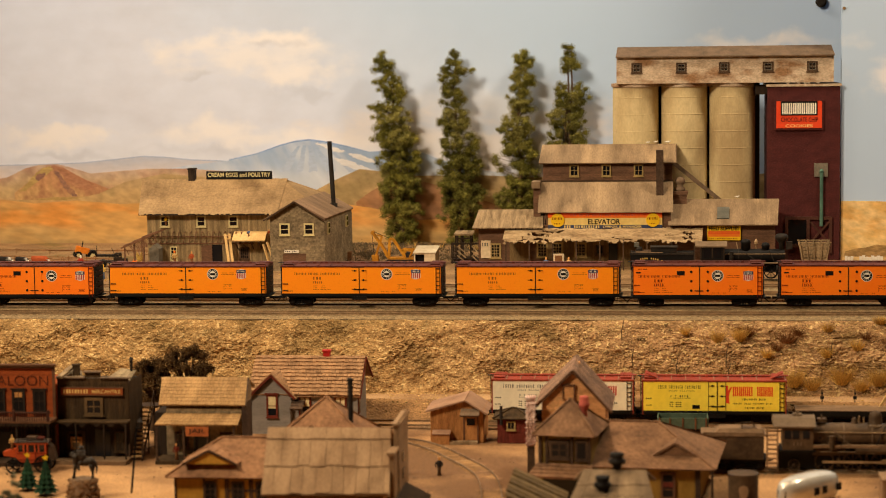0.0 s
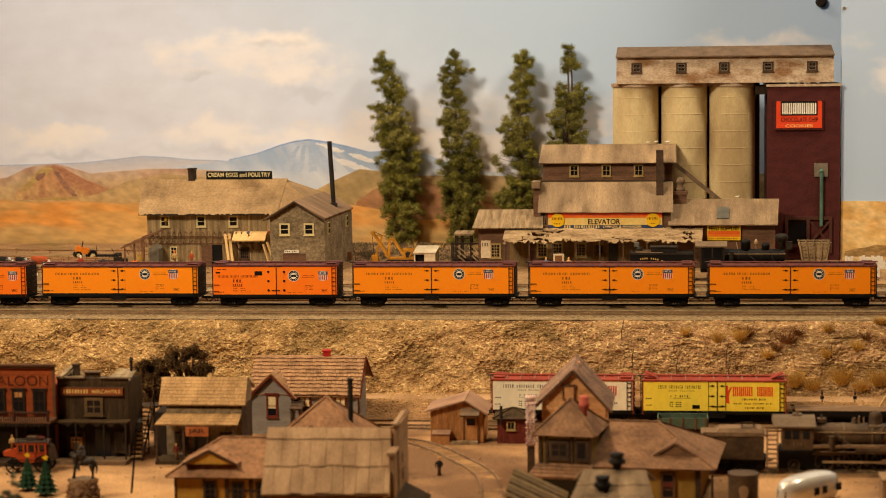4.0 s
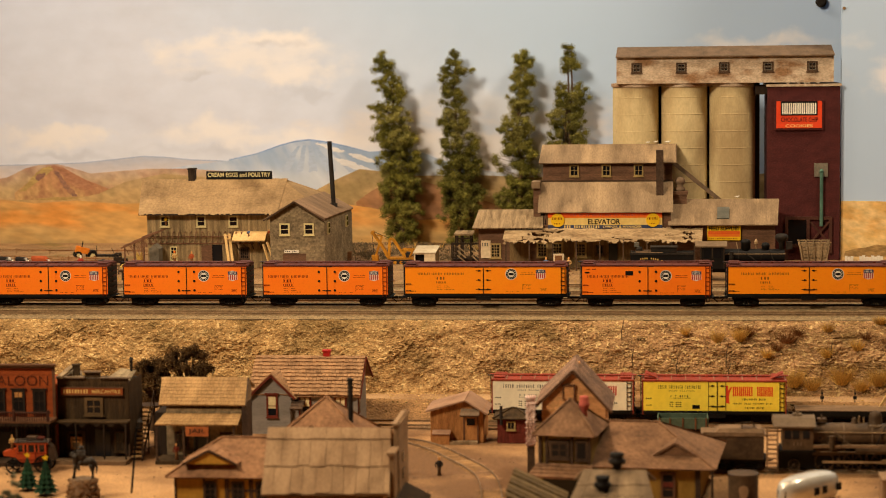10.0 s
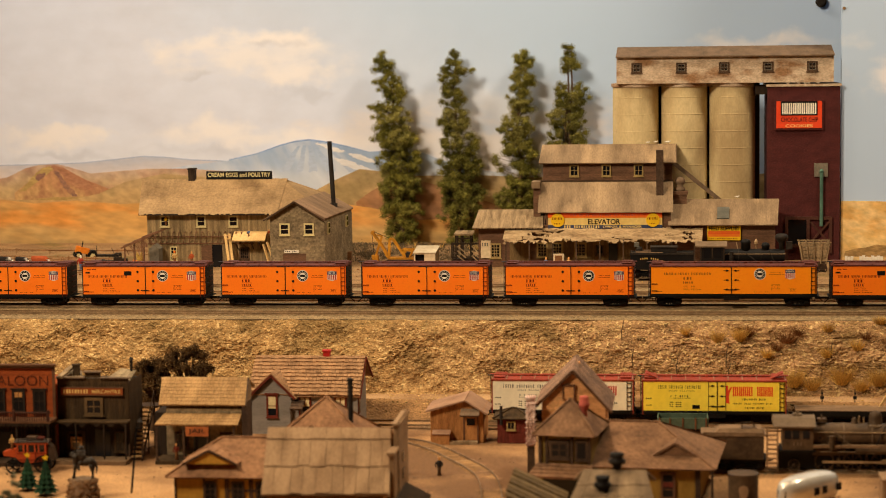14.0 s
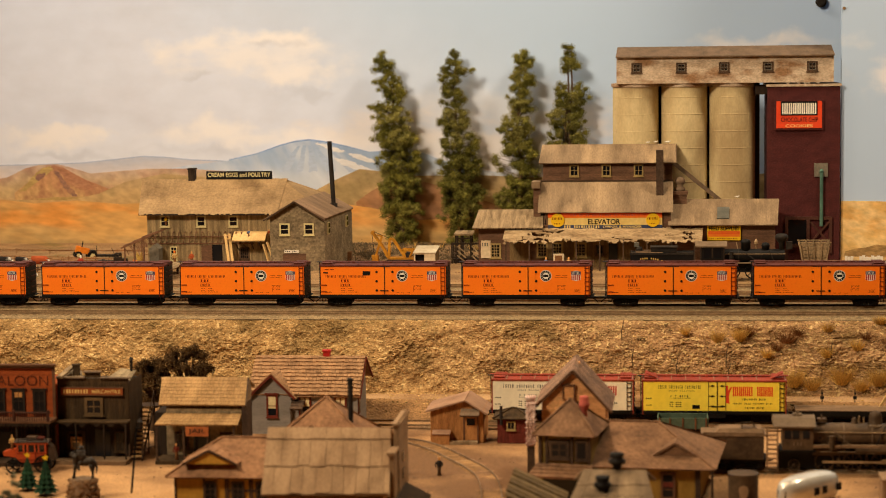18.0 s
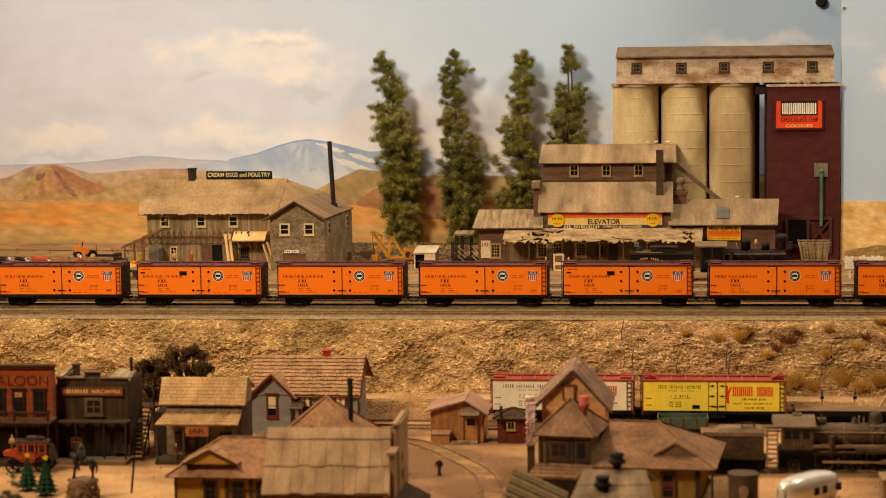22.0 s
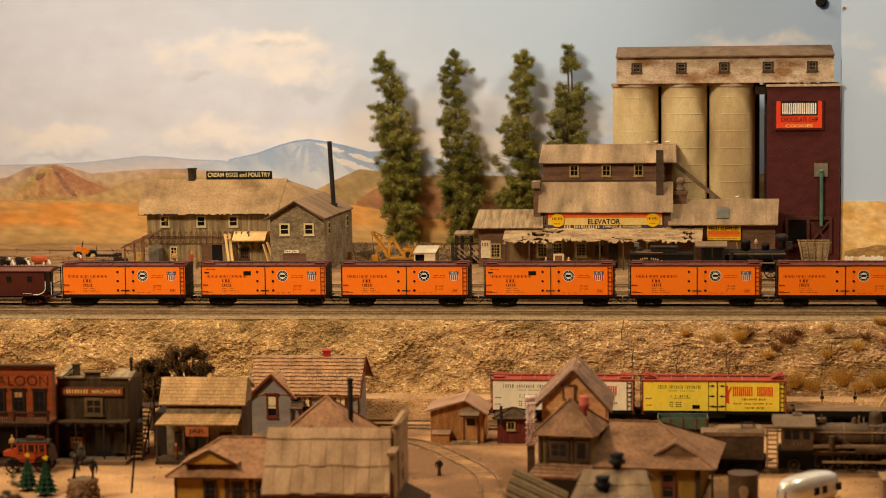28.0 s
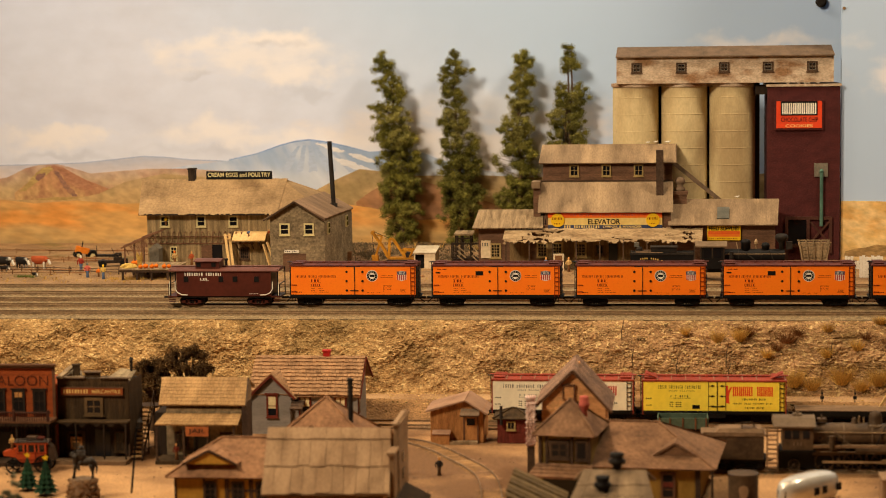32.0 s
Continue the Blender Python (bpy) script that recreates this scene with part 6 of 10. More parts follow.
    tagged(part("sign_lettering", bars(Geo(), -27.5, 16, 187.2, 201.2, -4.0, 8, 0.12), "white", sg, "white upright bars"), kind="stuff")
    lettering("sign_lettering", "CHOCOLATE CHIP", 46, 5.6, "black", sg, (-28.5, -3.7, 177.4))
    lettering("sign_low_words", "COOKIES", 34, 3.6, "sign_cream", sg, (-23, -3.7, 170.6))
    d = part("loading_door", Geo().box(-19, 4, -1.2, 0, 22, 53), "pane", t, "black open loading door")
    part("door_frame", Geo().box(-23, 36, -3, -1, 53, 57).box(-23, -19, -3, -1, 0, 53).box(4, 8, -3, -1, 0, 53).box(32, 36, -3, -1, 10, 53).box(-20, 8, -3, -1, 18, 22), "maroon_timber", d)
    part("cross_brace", Geo().beam((9, -3, 24), (32, -3, 50), 1.5, 2.4).beam((9, -3.4, 50), (32, -3.4, 24), 1.5, 2.4).box(8, 36, -2.6, -1, 20, 24), "maroon_timber", d)
    part("metal_plate", Geo().box(13.3, 30.4, -2, 0, 107.6, 124.7), "plate_grey", t, "pale grey metal plate")
    part("drop_pipe", Geo().rod((22.4, -3.5, 45), (22.4, -3.5, 113), 2.2, n=12).rod((22.4, -3.5, 113), (22.4, 0, 116), 2.6, n=12), "teal", t, "green drop pipe")
    for x in (-20, -6, 2, 6, 18):
        g = Geo().blob((0, 0, 1.3), (2.4, 0.9, 1.0), 8, 5).blob((2.2, 0, 2.2), (0.8, 0.7, 0.7), 6, 4).prism([(-3.4, 1.6), (-1.4, 1.0), (-1.4, 2.0)], -0.5, 0.5)
        whole("gull", g, "white", "tiny white bird perched on the parapet", "bird", (410.5 + x, 461, 222.2), group="white birds", smooth=True)


silos()

# ---- lower town ----
M.update({
    "saloon_brick": mat("saloon_red_siding", srgb(160, 78, 34), srgb(130, 60, 27), scale=40, fine=9, stretch=(1, 1, 4), island=0.08, speck=0.25),
    "grey_brown": mat("grey_brown_boards", srgb(76, 58, 37), srgb(56, 43, 28), scale=40, stretch=(5, 5, 0.8), island=0.15),
    "trim_brown": mat("brown_trim", srgb(110, 76, 52), srgb(88, 60, 42), scale=60, speck=0.2),
    "sign_brown": mat("sign_terracotta", srgb(160, 82, 42), srgb(140, 70, 36), scale=60, speck=0.12),
    "house_grey": mat("grey_clapboard_paint", srgb(141, 131, 121), srgb(122, 113, 104), scale=30, fine=12, stretch=(1, 1, 4), speck=0.15, island=0.05),
    "rose_shingle": mat("rose_brown_shingle", srgb(170, 131, 94), srgb(142, 107, 76), scale=60, island=0.16, speck=0.25),
    "rust_trim": mat("rust_red_trim", srgb(112, 48, 32), srgb(92, 40, 27), scale=60, speck=0.15),
    "curtain": mat("cream_curtain", srgb(226, 208, 160), srgb(206, 186, 138), scale=100, speck=0.1),
    "depot_yellow": mat("ochre_plaster", srgb(206, 154, 62), srgb(184, 134, 52), scale=40, speck=0.15),
    "station_ochre": mat("dull_ochre_boards", srgb(168, 130, 60), srgb(144, 110, 48), scale=40, stretch=(4, 4, 1), speck=0.2),
    "depot_roof": mat("brown_shingle", srgb(160, 118, 84), srgb(130, 94, 68), scale=40, island=0.15, speck=0.25),
    "plank_roof": mat("pale_roof_plank", srgb(168, 136, 102), srgb(136, 107, 78), scale=26, fine=10, stretch=(3, 1, 1), island=0.16, speck=0.2),
    "shed_wood": mat("honey_brown_boards", srgb(178, 124, 72), srgb(148, 98, 56), scale=40, stretch=(5, 5, 0.8), island=0.15),
    "shed_red": mat("barn_red_boards", srgb(112, 50, 38), srgb(92, 42, 32), scale=40, stretch=(5, 5, 0.8), island=0.12),
    "rose_tin": mat("rose_tin_roof", srgb(164, 128, 102), srgb(138, 106, 84), scale=40, speck=0.15),
    "orange_wood": mat("orange_plank_wall", srgb(226, 168, 112), srgb(200, 142, 90), scale=40, stretch=(1, 1, 5), island=0.1),
    "blue_shingle": mat("plaid_brown_shingle", srgb(158, 124, 100), srgb(122, 96, 80), scale=60, island=0.2),
    "olive": mat("olive_wall", srgb(140, 116, 60), srgb(118, 96, 48), scale=50, speck=0.2),
    "pink_stone": mat("pink_stone", srgb(200, 164, 146), srgb(170, 122, 108), scale=200, speck=0.4, spot=srgb(232, 204, 190), spot_at=0.5),
    "car_white": mat("cream_white_paint", srgb(244, 234, 206), srgb(232, 220, 190), scale=30, rough=0.45, bump=0.05, speck=0.08),
    "car_yellow": mat("lemon_yellow_paint", srgb(254, 228, 78), srgb(246, 217, 64), scale=30, rough=0.42, bump=0.05, speck=0.08),
    "car_roof": mat("red_oxide_paint", srgb(154, 64, 46), srgb(132, 54, 40), scale=60, rough=0.55, bump=0.1, speck=0.2),
    "loco": mat("dusty_locomotive_black", srgb(96, 75, 54), srgb(64, 50, 36), scale=40, rough=0.55, bump=0.2, speck=0.3),
    "loco_top": mat("dusty_grey_paint", srgb(124, 103, 80), srgb(98, 81, 62), scale=40, rough=0.6, speck=0.2),
    "deck_dust": mat("dusty_deck_planks", srgb(138, 110, 82), srgb(108, 86, 64), scale=40, stretch=(1, 4, 1), speck=0.3),
    "brass": mat("tarnished_brass", srgb(176, 146, 106), srgb(140, 114, 80), scale=80, rough=0.45, metal=0.1),
    "teal_car": mat("teal_paint", srgb(84, 100, 82), srgb(68, 82, 68), scale=50, speck=0.2),
    "chrome": mat("polished_aluminium", srgb(242, 236, 224), srgb(226, 218, 204), scale=60, rough=0.24, metal=0.35, bump=0.0, speck=0.05),
    "fir": mat("dark_green_fir", srgb(36, 68, 44), srgb(25, 50, 33), scale=80, island=0.3),
    "fir_grey": mat("grey_green_sage", srgb(150, 145, 112), srgb(116, 112, 84), scale=80, island=0.3),
    "oak_leaf": mat("dark_olive_foliage", srgb(104, 76, 42), srgb(72, 53, 30), scale=50, island=0.4, speck=0.5),
    "bronze": mat("dark_bronze", srgb(74, 66, 58), srgb(54, 48, 42), scale=80, rough=0.5, metal=0.4),
    "stone": mat("grey_brown_stone", srgb(150, 124, 98), srgb(116, 94, 74), scale=60, speck=0.3),
    "coach_red": mat("stagecoach_orange_red", srgb(178, 70, 24), srgb(146, 52, 20), scale=60, rough=0.45, speck=0.12),
    "sunk_rail": mat("dusty_rail", srgb(150, 124, 96), srgb(112, 90, 70), scale=60, rough=0.6),
    "shake_warm": mat("golden_shingle", srgb(172, 136, 90), srgb(138, 106, 68), scale=30, fine=14, stretch=(2, 0.5, 0.5), island=0.12, speck=0.3),
    "tower_roof": mat("worn_brown_shingle", srgb(143, 106, 77), srgb(112, 82, 59), scale=60, island=0.16, speck=0.25),
    "letter_brown": mat("worn_black_lettering", srgb(78, 42, 25), scale=60, rough=0.7, bump=0.0, speck=0.2),
    "brown_trim": mat("tan_window_trim", srgb(112, 88, 58), srgb(92, 72, 48), scale=60, speck=0.2),
    "poster": mat("old_poster_paper", srgb(206, 150, 90), srgb(186, 130, 74), scale=90, speck=0.2),
})
Z0 = -92.5


def shingled(parent, name, a, b, c, d, cols, rows, material, as_parts=False, thick=0.6, label=""):
    """A slope of single shingles; large ones become parts of their own."""
    if not as_parts:
        return tagged(part(name, roof_plane(a, b, c, d, cols, rows, thick, 0.5, 0.25, 0.1), material, parent, label), kind="stuff")
    a, b, c, d = (Vector(p) for p in (a, b, c, d))
    up = (b - a).cross(d - a).normalized()
    base = part(name, Geo().hull([p - up for p in (a, b, c, d)], [p + up * 0.2 for p in (a, b, c, d)]), material, parent, label)

    def at(u, v):
        return (a * (1 - u) + b * u) * (1 - v) + (d * (1 - u) + c * u) * v
    for j in range(rows):
        cuts = [0.0]
        while cuts[-1] < 1:
            cuts.append(cuts[-1] + random.uniform(0.75, 1.3) / cols)
        cuts[-1] = 1.0
        for u0, u1 in zip(cuts, cuts[1:]):
            if u1 - u0 < 0.25 / cols:
                continue
            dv, lf = random.uniform(-0.02, 0.02), random.uniform(0, 0.5)
            q = [at(u0, j / rows + dv) + up * (1.0 + lf), at(u1 - 0.003, j / rows + dv) + up * (1.0 + lf), at(u1 - 0.003, min(1, (j + 1.12) / rows)) + up * 0.3, at(u0, min(1, (j + 1.12) / rows)) + up * 0.3]
            part("shingle", Geo().hull(q, [p + up * 0.9 for p in q]), material, base)
    return base


def porch_posts(parent, xs, y, h, material="trim_brown", w=2.0):
    for x in xs:
        part("porch_post", Geo().box(x - w / 2, x + w / 2, y - w / 2, y + w / 2, 0, h).box(x - w * 0.8, x + w * 0.8, y - w * 0.8, y + w * 0.8, h - 3, h - 1.5), material, parent)


def saloon():
    s = thing("saloon", "red western saloon with black lettering and balcony over the porch", "building", (-412, -400, Z0))
    part("wall", Geo().box(0, 100, 3, 60, 0, 70), "saloon_brick", s)
    part("false_front", Geo().box(0, 100, 0, 3, 0, 88), "saloon_brick", s)
    tagged(part("siding", boards_h(Geo(), 0, 100, 40, 86, -0.1, 1.5, None, 0.35), "saloon_brick", s), kind="stuff")
    # boards below the balcony are coloured dark for the porch shade
    tagged(part("shopfront", boards_v(Geo(), 0, 100, 0, 40, -0.1, 3.2, 0.3), "shop_dark", s), kind="stuff")
    part("cornice", Geo().box(-1, 101.5, -3.4, 2, 88, 89.6).box(-0.5, 101, -2.2, 1, 86, 88), "trim_brown", s, "dark moulded cornice")
    part("corner_board", Geo().box(98.4, 100.8, -0.9, 1, 0, 86), "trim_brown", s)
    lettering("saloon_words", "SALOON", 53.5, 9.0, "letter_brown", s, (41, -0.8, 70), 0.15, -0.02)
    for x in (28, 48, 66.5, 86):
        w = window(s, x, 55.6, 12, 21, -0.8, "shop_dark", 2, 2)
        part("window_hood", Geo().box(x - 7.4, x + 7.4, -2, 0, 66.1, 67.4), "shop_dark", w)
    # orange patch that imitates light in an upper window pane
    part("yellow_blind", Geo().box(63, 70, -1.2, -0.95, 59, 64), "poster", s)
    b = part("balcony", Geo().box(-4, 102, -22, 0, 39, 41), "trim_brown", s)
    for i in range(48):
        x = -3 + i * 2.2
        part("baluster", Geo().box(x - 0.35, x + 0.35, -21.6, -20.9, 41, 48), "balcony_wood", b)
    part("balcony_rail", Geo().box(-4, 102, -22, -20.4, 48, 49.2), "balcony_wood", b)
    for x in (0, 34, 68, 100):
        part("newel", Geo().box(x - 1, x + 1, -22.2, -20.2, 41, 51), "balcony_wood", b)
    val = Geo()
    for i in range(26):
        x = -3 + i * 4
        val.prism([(x, 39), (x + 3.8, 39), (x + 3.2, 36.6), (x + 1.9, 35.6), (x + 0.6, 36.6)], -21.6, -20.8)
    part("scalloped_valance", val, "shop_dark", b, pieces="scallop")
    porch_posts(s, (2, 36, 70, 99), -20, 39, "shop_dark", 1.8)
    part("boardwalk", Geo().box(-4, 102, -26, 0, 0, 3.4), "dark_wood", s)
    part("doorway", Geo().box(44, 60, -0.9, -0.2, 3, 27), "pane", s)
    for x in (20, 80):
        window(s, x, 17, 15, 18, -0.8, "dark_wood", 2, 2)
    part("side_roof", roof_plane((100.5, 4, 76), (106, 4, 76), (106, 50, 80), (100.5, 50, 80), 4, 2), "grey_wood", s)


def mercantile():
    m = thing("mercantile", "grey-brown boarded mercantile with stepped false front and porch", "building", (-312, -390, Z0))
    part("wall", Geo().box(0, 66, 0, 46, 0, 70), "grey_brown", m)
    tagged(part("siding", boards_v(Geo(), 0, 66.5, 36, 75, -0.1, 2.4, 0.3), "grey_brown", m), kind="stuff")
    # lower boards carry the shade of the porch in their dark colour
    tagged(part("shopfront", boards_v(Geo(), 0, 66.5, 0, 36, -0.1, 3.2, 0.3), "shop_dark", m), kind="stuff")
    part("parapet", Geo().box(0, 66, -0.4, 2, 70, 75).box(26, 40, -0.6, 2, 76, 80.5), "grey_brown", m)
    part("parapet_cap", Geo().box(-1, 26, -2, 3, 75, 76.2).box(25, 41, -2.4, 3, 80.5, 81.6).box(40, 67.5, -2, 3, 75, 76.2), "tin_brown", m)
    part("east_wall_board", boards_side(Geo(), 66.4, 0, 46, 0, 70, 3), "grey_brown", m, pieces="wall_board")
    part("west_roof", roof_plane((0, 3, 71), (24, 3, 71), (10, 46, 74), (0, 46, 76), 9, 1, 0.5, 0.3), "shingle_grey", m)
    part("east_roof", roof_plane((42, 3, 71.5), (66, 3, 71.5), (62, 45, 75), (48, 45, 77), 9, 1, 0.5, 0.3), "shingle_grey", m)
    stack_of(m, 10.5, 26, 66, 83, 5.6, "grey_brown")
    part("stove_pipe", Geo().rod((58.6, 40, 70), (58.6, 40, 86), 1.4).rod((58.6, 40, 86), (58.6, 40, 89), 2.6, 0.5), "iron", m)
    g = part("sign_board", Geo().box(3.6, 61, -2, -0.6, 60, 66.6), "sign_brown", m, "terracotta sign with cream lettering")
    part("sign_frame", Geo().box(3, 61.6, -2.3, -0.6, 66.2, 67.2).box(3, 61.6, -2.3, -0.6, 59.4, 60.4), "trim_brown", g)
    part("name_bars", bars(Geo(), 6, 30, 61.6, 65, -2.1, 9, 0.2), "sign_cream", g)
    lettering("sign_lettering", "MERCANTILE", 26.5, 3.3, "sign_cream", g, (32.5, -2.15, 61.6))
    window(m, 33.6, 49.2, 17.4, 16.6, -0.8, "brown_trim", 2, 2)
    part("porch_roof", Geo().box(-2, 68, -15, 0, 36.4, 37.6), "grey_brown", m)
    val = Geo()
    for i in range(5):
        x = -1 + i * 13.4
        arch = [(x + 13.4 * k / 8, 35.8 - 3.2 * abs(k / 4 - 1) ** 2.2) for k in range(9)]
        val.prism([(x, 36.4)] + arch + [(x + 13.4, 36.4)], -14.6, -13.8)
    part("scalloped_valance", val, "shop_dark", m, pieces="scallop")
    porch_posts(m, (0, 20, 46, 66), -14, 36.4, "shop_dark", 1.3)
    part("boardwalk", Geo().box(-2, 68, -24, 0, 0, 3.2), "boardwalk", m)
    p = part("poster", Geo().box(11, 22, -1.6, -1.2, 9, 21), "poster", m, "tan wanted poster on the porch")
    part("poster_bars", Geo().box(13, 20, -1.8, -1.5, 11, 16).box(12.5, 20.5, -1.8, -1.5, 17.6, 19), "brown_trim", p)
    part("doorway", Geo().box(34, 48, -0.9, -0.3, 3, 28), "pane", m)
    window(m, 16, 17, 17, 19, -0.8, "grey_brown", 2, 2)
    window(m, 57, 17, 10, 19, -0.8, "grey_brown", 2, 2)


def outside_stair():
    t = thing("outside_stair", "dark wooden outdoor stair climbing beside the mercantile", "stair", (-246, -392, Z0), 3)
    for i in range(12):
        part("tread", Geo().box(0.6, 11.4, i * 5, i * 5 + 4.6, 2.6 + i * 3.2, 3.9 + i * 3.2), "shake_warm", t)
    for x in (0, 11.8):
        part("stringer", Geo().beam((x, -2, 0.8), (x, 60, 40), 1, 3), "dark_wood", t)
        part("stair_rail", Geo().beam((x, 0, 14), (x, 60, 54), 0.8, 1.2), "dark_wood", t)
        for k in (0, 30, 59):
            part("stair_post", Geo().box(x - 0.6, x + 0.6, k - 0.6, k + 0.6, 0, 14 + k * 0.667), "dark_wood", t)
    part("landing", Geo().box(-6, 16, 58, 78, 38, 39.6).box(-6, -4, 60, 62, 0, 38).box(14, 16, 74, 76, 0, 38), "dark_wood", t)


def jail():
    j = thing("jail", "small wooden jail with shingled roof and front awning", "building", (-214, -380, Z0))
    part("wall", Geo().prism([(0, 0), (46, 0), (46, 60), (40, 66), (0, 46)], 0, 70, "x"), "grey_wood", j)
    st = Geo()
    for r in range(13):
        x = 0 - (r % 2) * 2
        while x < 70:
            st.box(max(x, 0), min(x + 4.3, 70), -0.5 + random.uniform(-0.2, 0.2), 0.1, r * 3.4, r * 3.4 + 3.1)
            x += 4.6
    tagged(part("stonework", st, "shingle_grey", j), kind="stuff")
    shingled(j, "roof", (-6, -2.4, 49.5), (75, -2.4, 49.5), (68, 40, 68), (-13, 40, 68), 40, 8, "shake_warm", False, 0.4, "shingled gable roof")
    shingled(j, "rear_roof", (72, 54, 58), (-9, 54, 58), (-13, 40, 68), (68, 40, 68), 20, 5, "shake_warm")
    part("barge_board", Geo().beam((75, -5.5, 49), (68.5, 40, 67.5), 1, 2.2), "dark_wood", j)
    shingled(j, "awning", (-4, -28, 36), (72, -28, 36), (70, -1, 41.6), (-1, -1, 41.6), 36, 4, "shake_warm", False, 0.4)
    porch_posts(j, (-3, 22, 44, 68), -26, 35.4, "dark_wood", 1.8)
    part("boardwalk", Geo().box(-4, 70, -29, 0, 0, 3.2), "grey_brown", j)
    sg = part("jail_sign", Geo().box(24.5, 45.5, -29, -28, 26, 34.6), "jail_board", j, "hanging terracotta sign")
    lettering("jail_words", "JAIL", 16, 5, "shop_dark", sg, (27, -29.1, 27.8))
    part("barred_door", Geo().box(25, 40, -0.9, -0.4, 3, 27), "pane", j)
    for x in (14, 56):
        window(j, x, 17, 13, 15, -0.8, "dark_wood", 3, 2)
    part("east_siding", boards_side(Geo(), 70, 0, 46, 0, 46, 3), "dark_wood", j, pieces="board")
    # added dark block in place of the shaded gap between stair and jail
    k = part("side_closet", Geo().box(-13, -0.4, 8, 62, 0, 41), "shop_dark", j, "dark boarded block standing in for the gap beside the jail")
    tagged(part("closet_siding", boards_v(Geo(), -13, -0.4, 0, 41, 7.9, 2.6, 0.4), "shop_dark", k), kind="stuff")


def grey_house():
    h = thing("grey_house", "grey clapboard house with rose-brown shingle roof and red chimney", "house", (-161.5, -260, Z0))
    part("gable_wall", Geo().prism([(2, 0), (41, 0), (41, 36), (22, 55), (2, 36)], 0, 60, "y"), "house_grey", h)

    def ends(z):
        f = max(0, (z - 36) / 19)
        return 2 + 20 * f, 41 - 19 * f
    tagged(part("gable_siding", boards_h(Geo(), 2, 41, 0, 54, -0.1, 2.6, ends), "house_grey", h), kind="stuff")
    prof = [(4, 0), (66, 0), (66, 52), (54, 65), (4, 36.6)]
    m = part("main_wall", Geo().prism(prof, 3, 104, "x"), "house_grey", h)
    tagged(part("main_siding", boards_h(Geo(), 41, 104, 0, 36, 3.9, 2.6), "house_grey", m), kind="stuff")
    tagged(part("end_siding", boards_side(Geo(), 104.2, 5, 65, 0, 38, 2.6), "house_grey", m), kind="stuff")
    for x in (41.6, 104.4):
        part("corner_board", Geo().box(x - 0.9, x + 0.9, 2.6, 4.6, 0, 36.4), "house_grey", m)
    shingled(h, "roof_front", (-2, 0, 36.5), (108, 0, 36.5), (106, 54, 67.4), (-3, 54, 67.4), 30, 11, "rose_shingle", False, 1.3, "rose-brown fish-scale shingle roof")
    shingled(h, "roof_back", (109, 77, 45), (-3, 77, 45), (-3, 54, 67.4), (106, 54, 67.4), 20, 6, "rose_shingle")
    part("ridge_cap", Geo().beam((-3, 53, 67.6), (106, 53, 67.6), 4.0, 1.2), "rose_shingle", h)
    for p, q in (((108.6, 0, 35.6), (106.8, 54, 66.6)), ((109.8, 77, 44), (106.8, 54, 66.6)), ((-2, -3, 34.6), (22, -3, 57.4)), ((22, -3, 57.4), (45, -3, 34.6))):
        part("barge_board", Geo().beam(p, q, 1, 2.1), "rust_trim", h)
    shingled(h, "dormer_roof_east", (46, -3, 34.4), (46, 40, 34.4), (22, 40, 58.6), (22, -3, 58.6), 14, 9, "rose_shingle")
    shingled(h, "dormer_roof_west", (-3, 40, 34.4), (-3, -3, 34.4), (22, -3, 58.6), (22, 40, 58.6), 14, 9, "rose_shingle")
    w = window(h, 22.4, 27.6, 11, 22, -0.8, "rust_trim", 1, 2)
    part("curtain", Geo().box(18.8, 26, -1.05, -0.9, 25, 36.6), "curtain", w)
    part("window_hood", Geo().box(15.6, 29.2, -2.2, 0, 38.6, 40), "rust_trim", w)
    for x in (54, 88.6):
        w = window(m, x, 27, 12, 20, 3.2, "rust_trim", 1, 2)
        part("curtain", Geo().box(x - 4.4, x + 4.4, 2.6, 2.8, 26.6, 35), "curtain", w)
        part("curtain_rod", Geo().box(x - 0.4, x + 0.4, 2.2, 2.6, 26, 36), "rust_trim", w)
    w = part("side_window", Geo().box(104, 105.4, 10, 20, 18, 34), "rust_trim", m)
    part("side_pane", Geo().box(105.2, 105.7, 11.4, 18.6, 19.4, 32.6), "pane", w)
    part("porch_roof", roof_plane((42, -14, 26), (54, -14, 26), (54, 3, 32), (42, 3, 32), 6, 3), "dark_wood", h)
    porch_posts(h, (43, 53), -12, 26, "dark_wood", 1.4)
    stack_of(h, 67.7, 54, 64, 72.8, 6.6, "red")


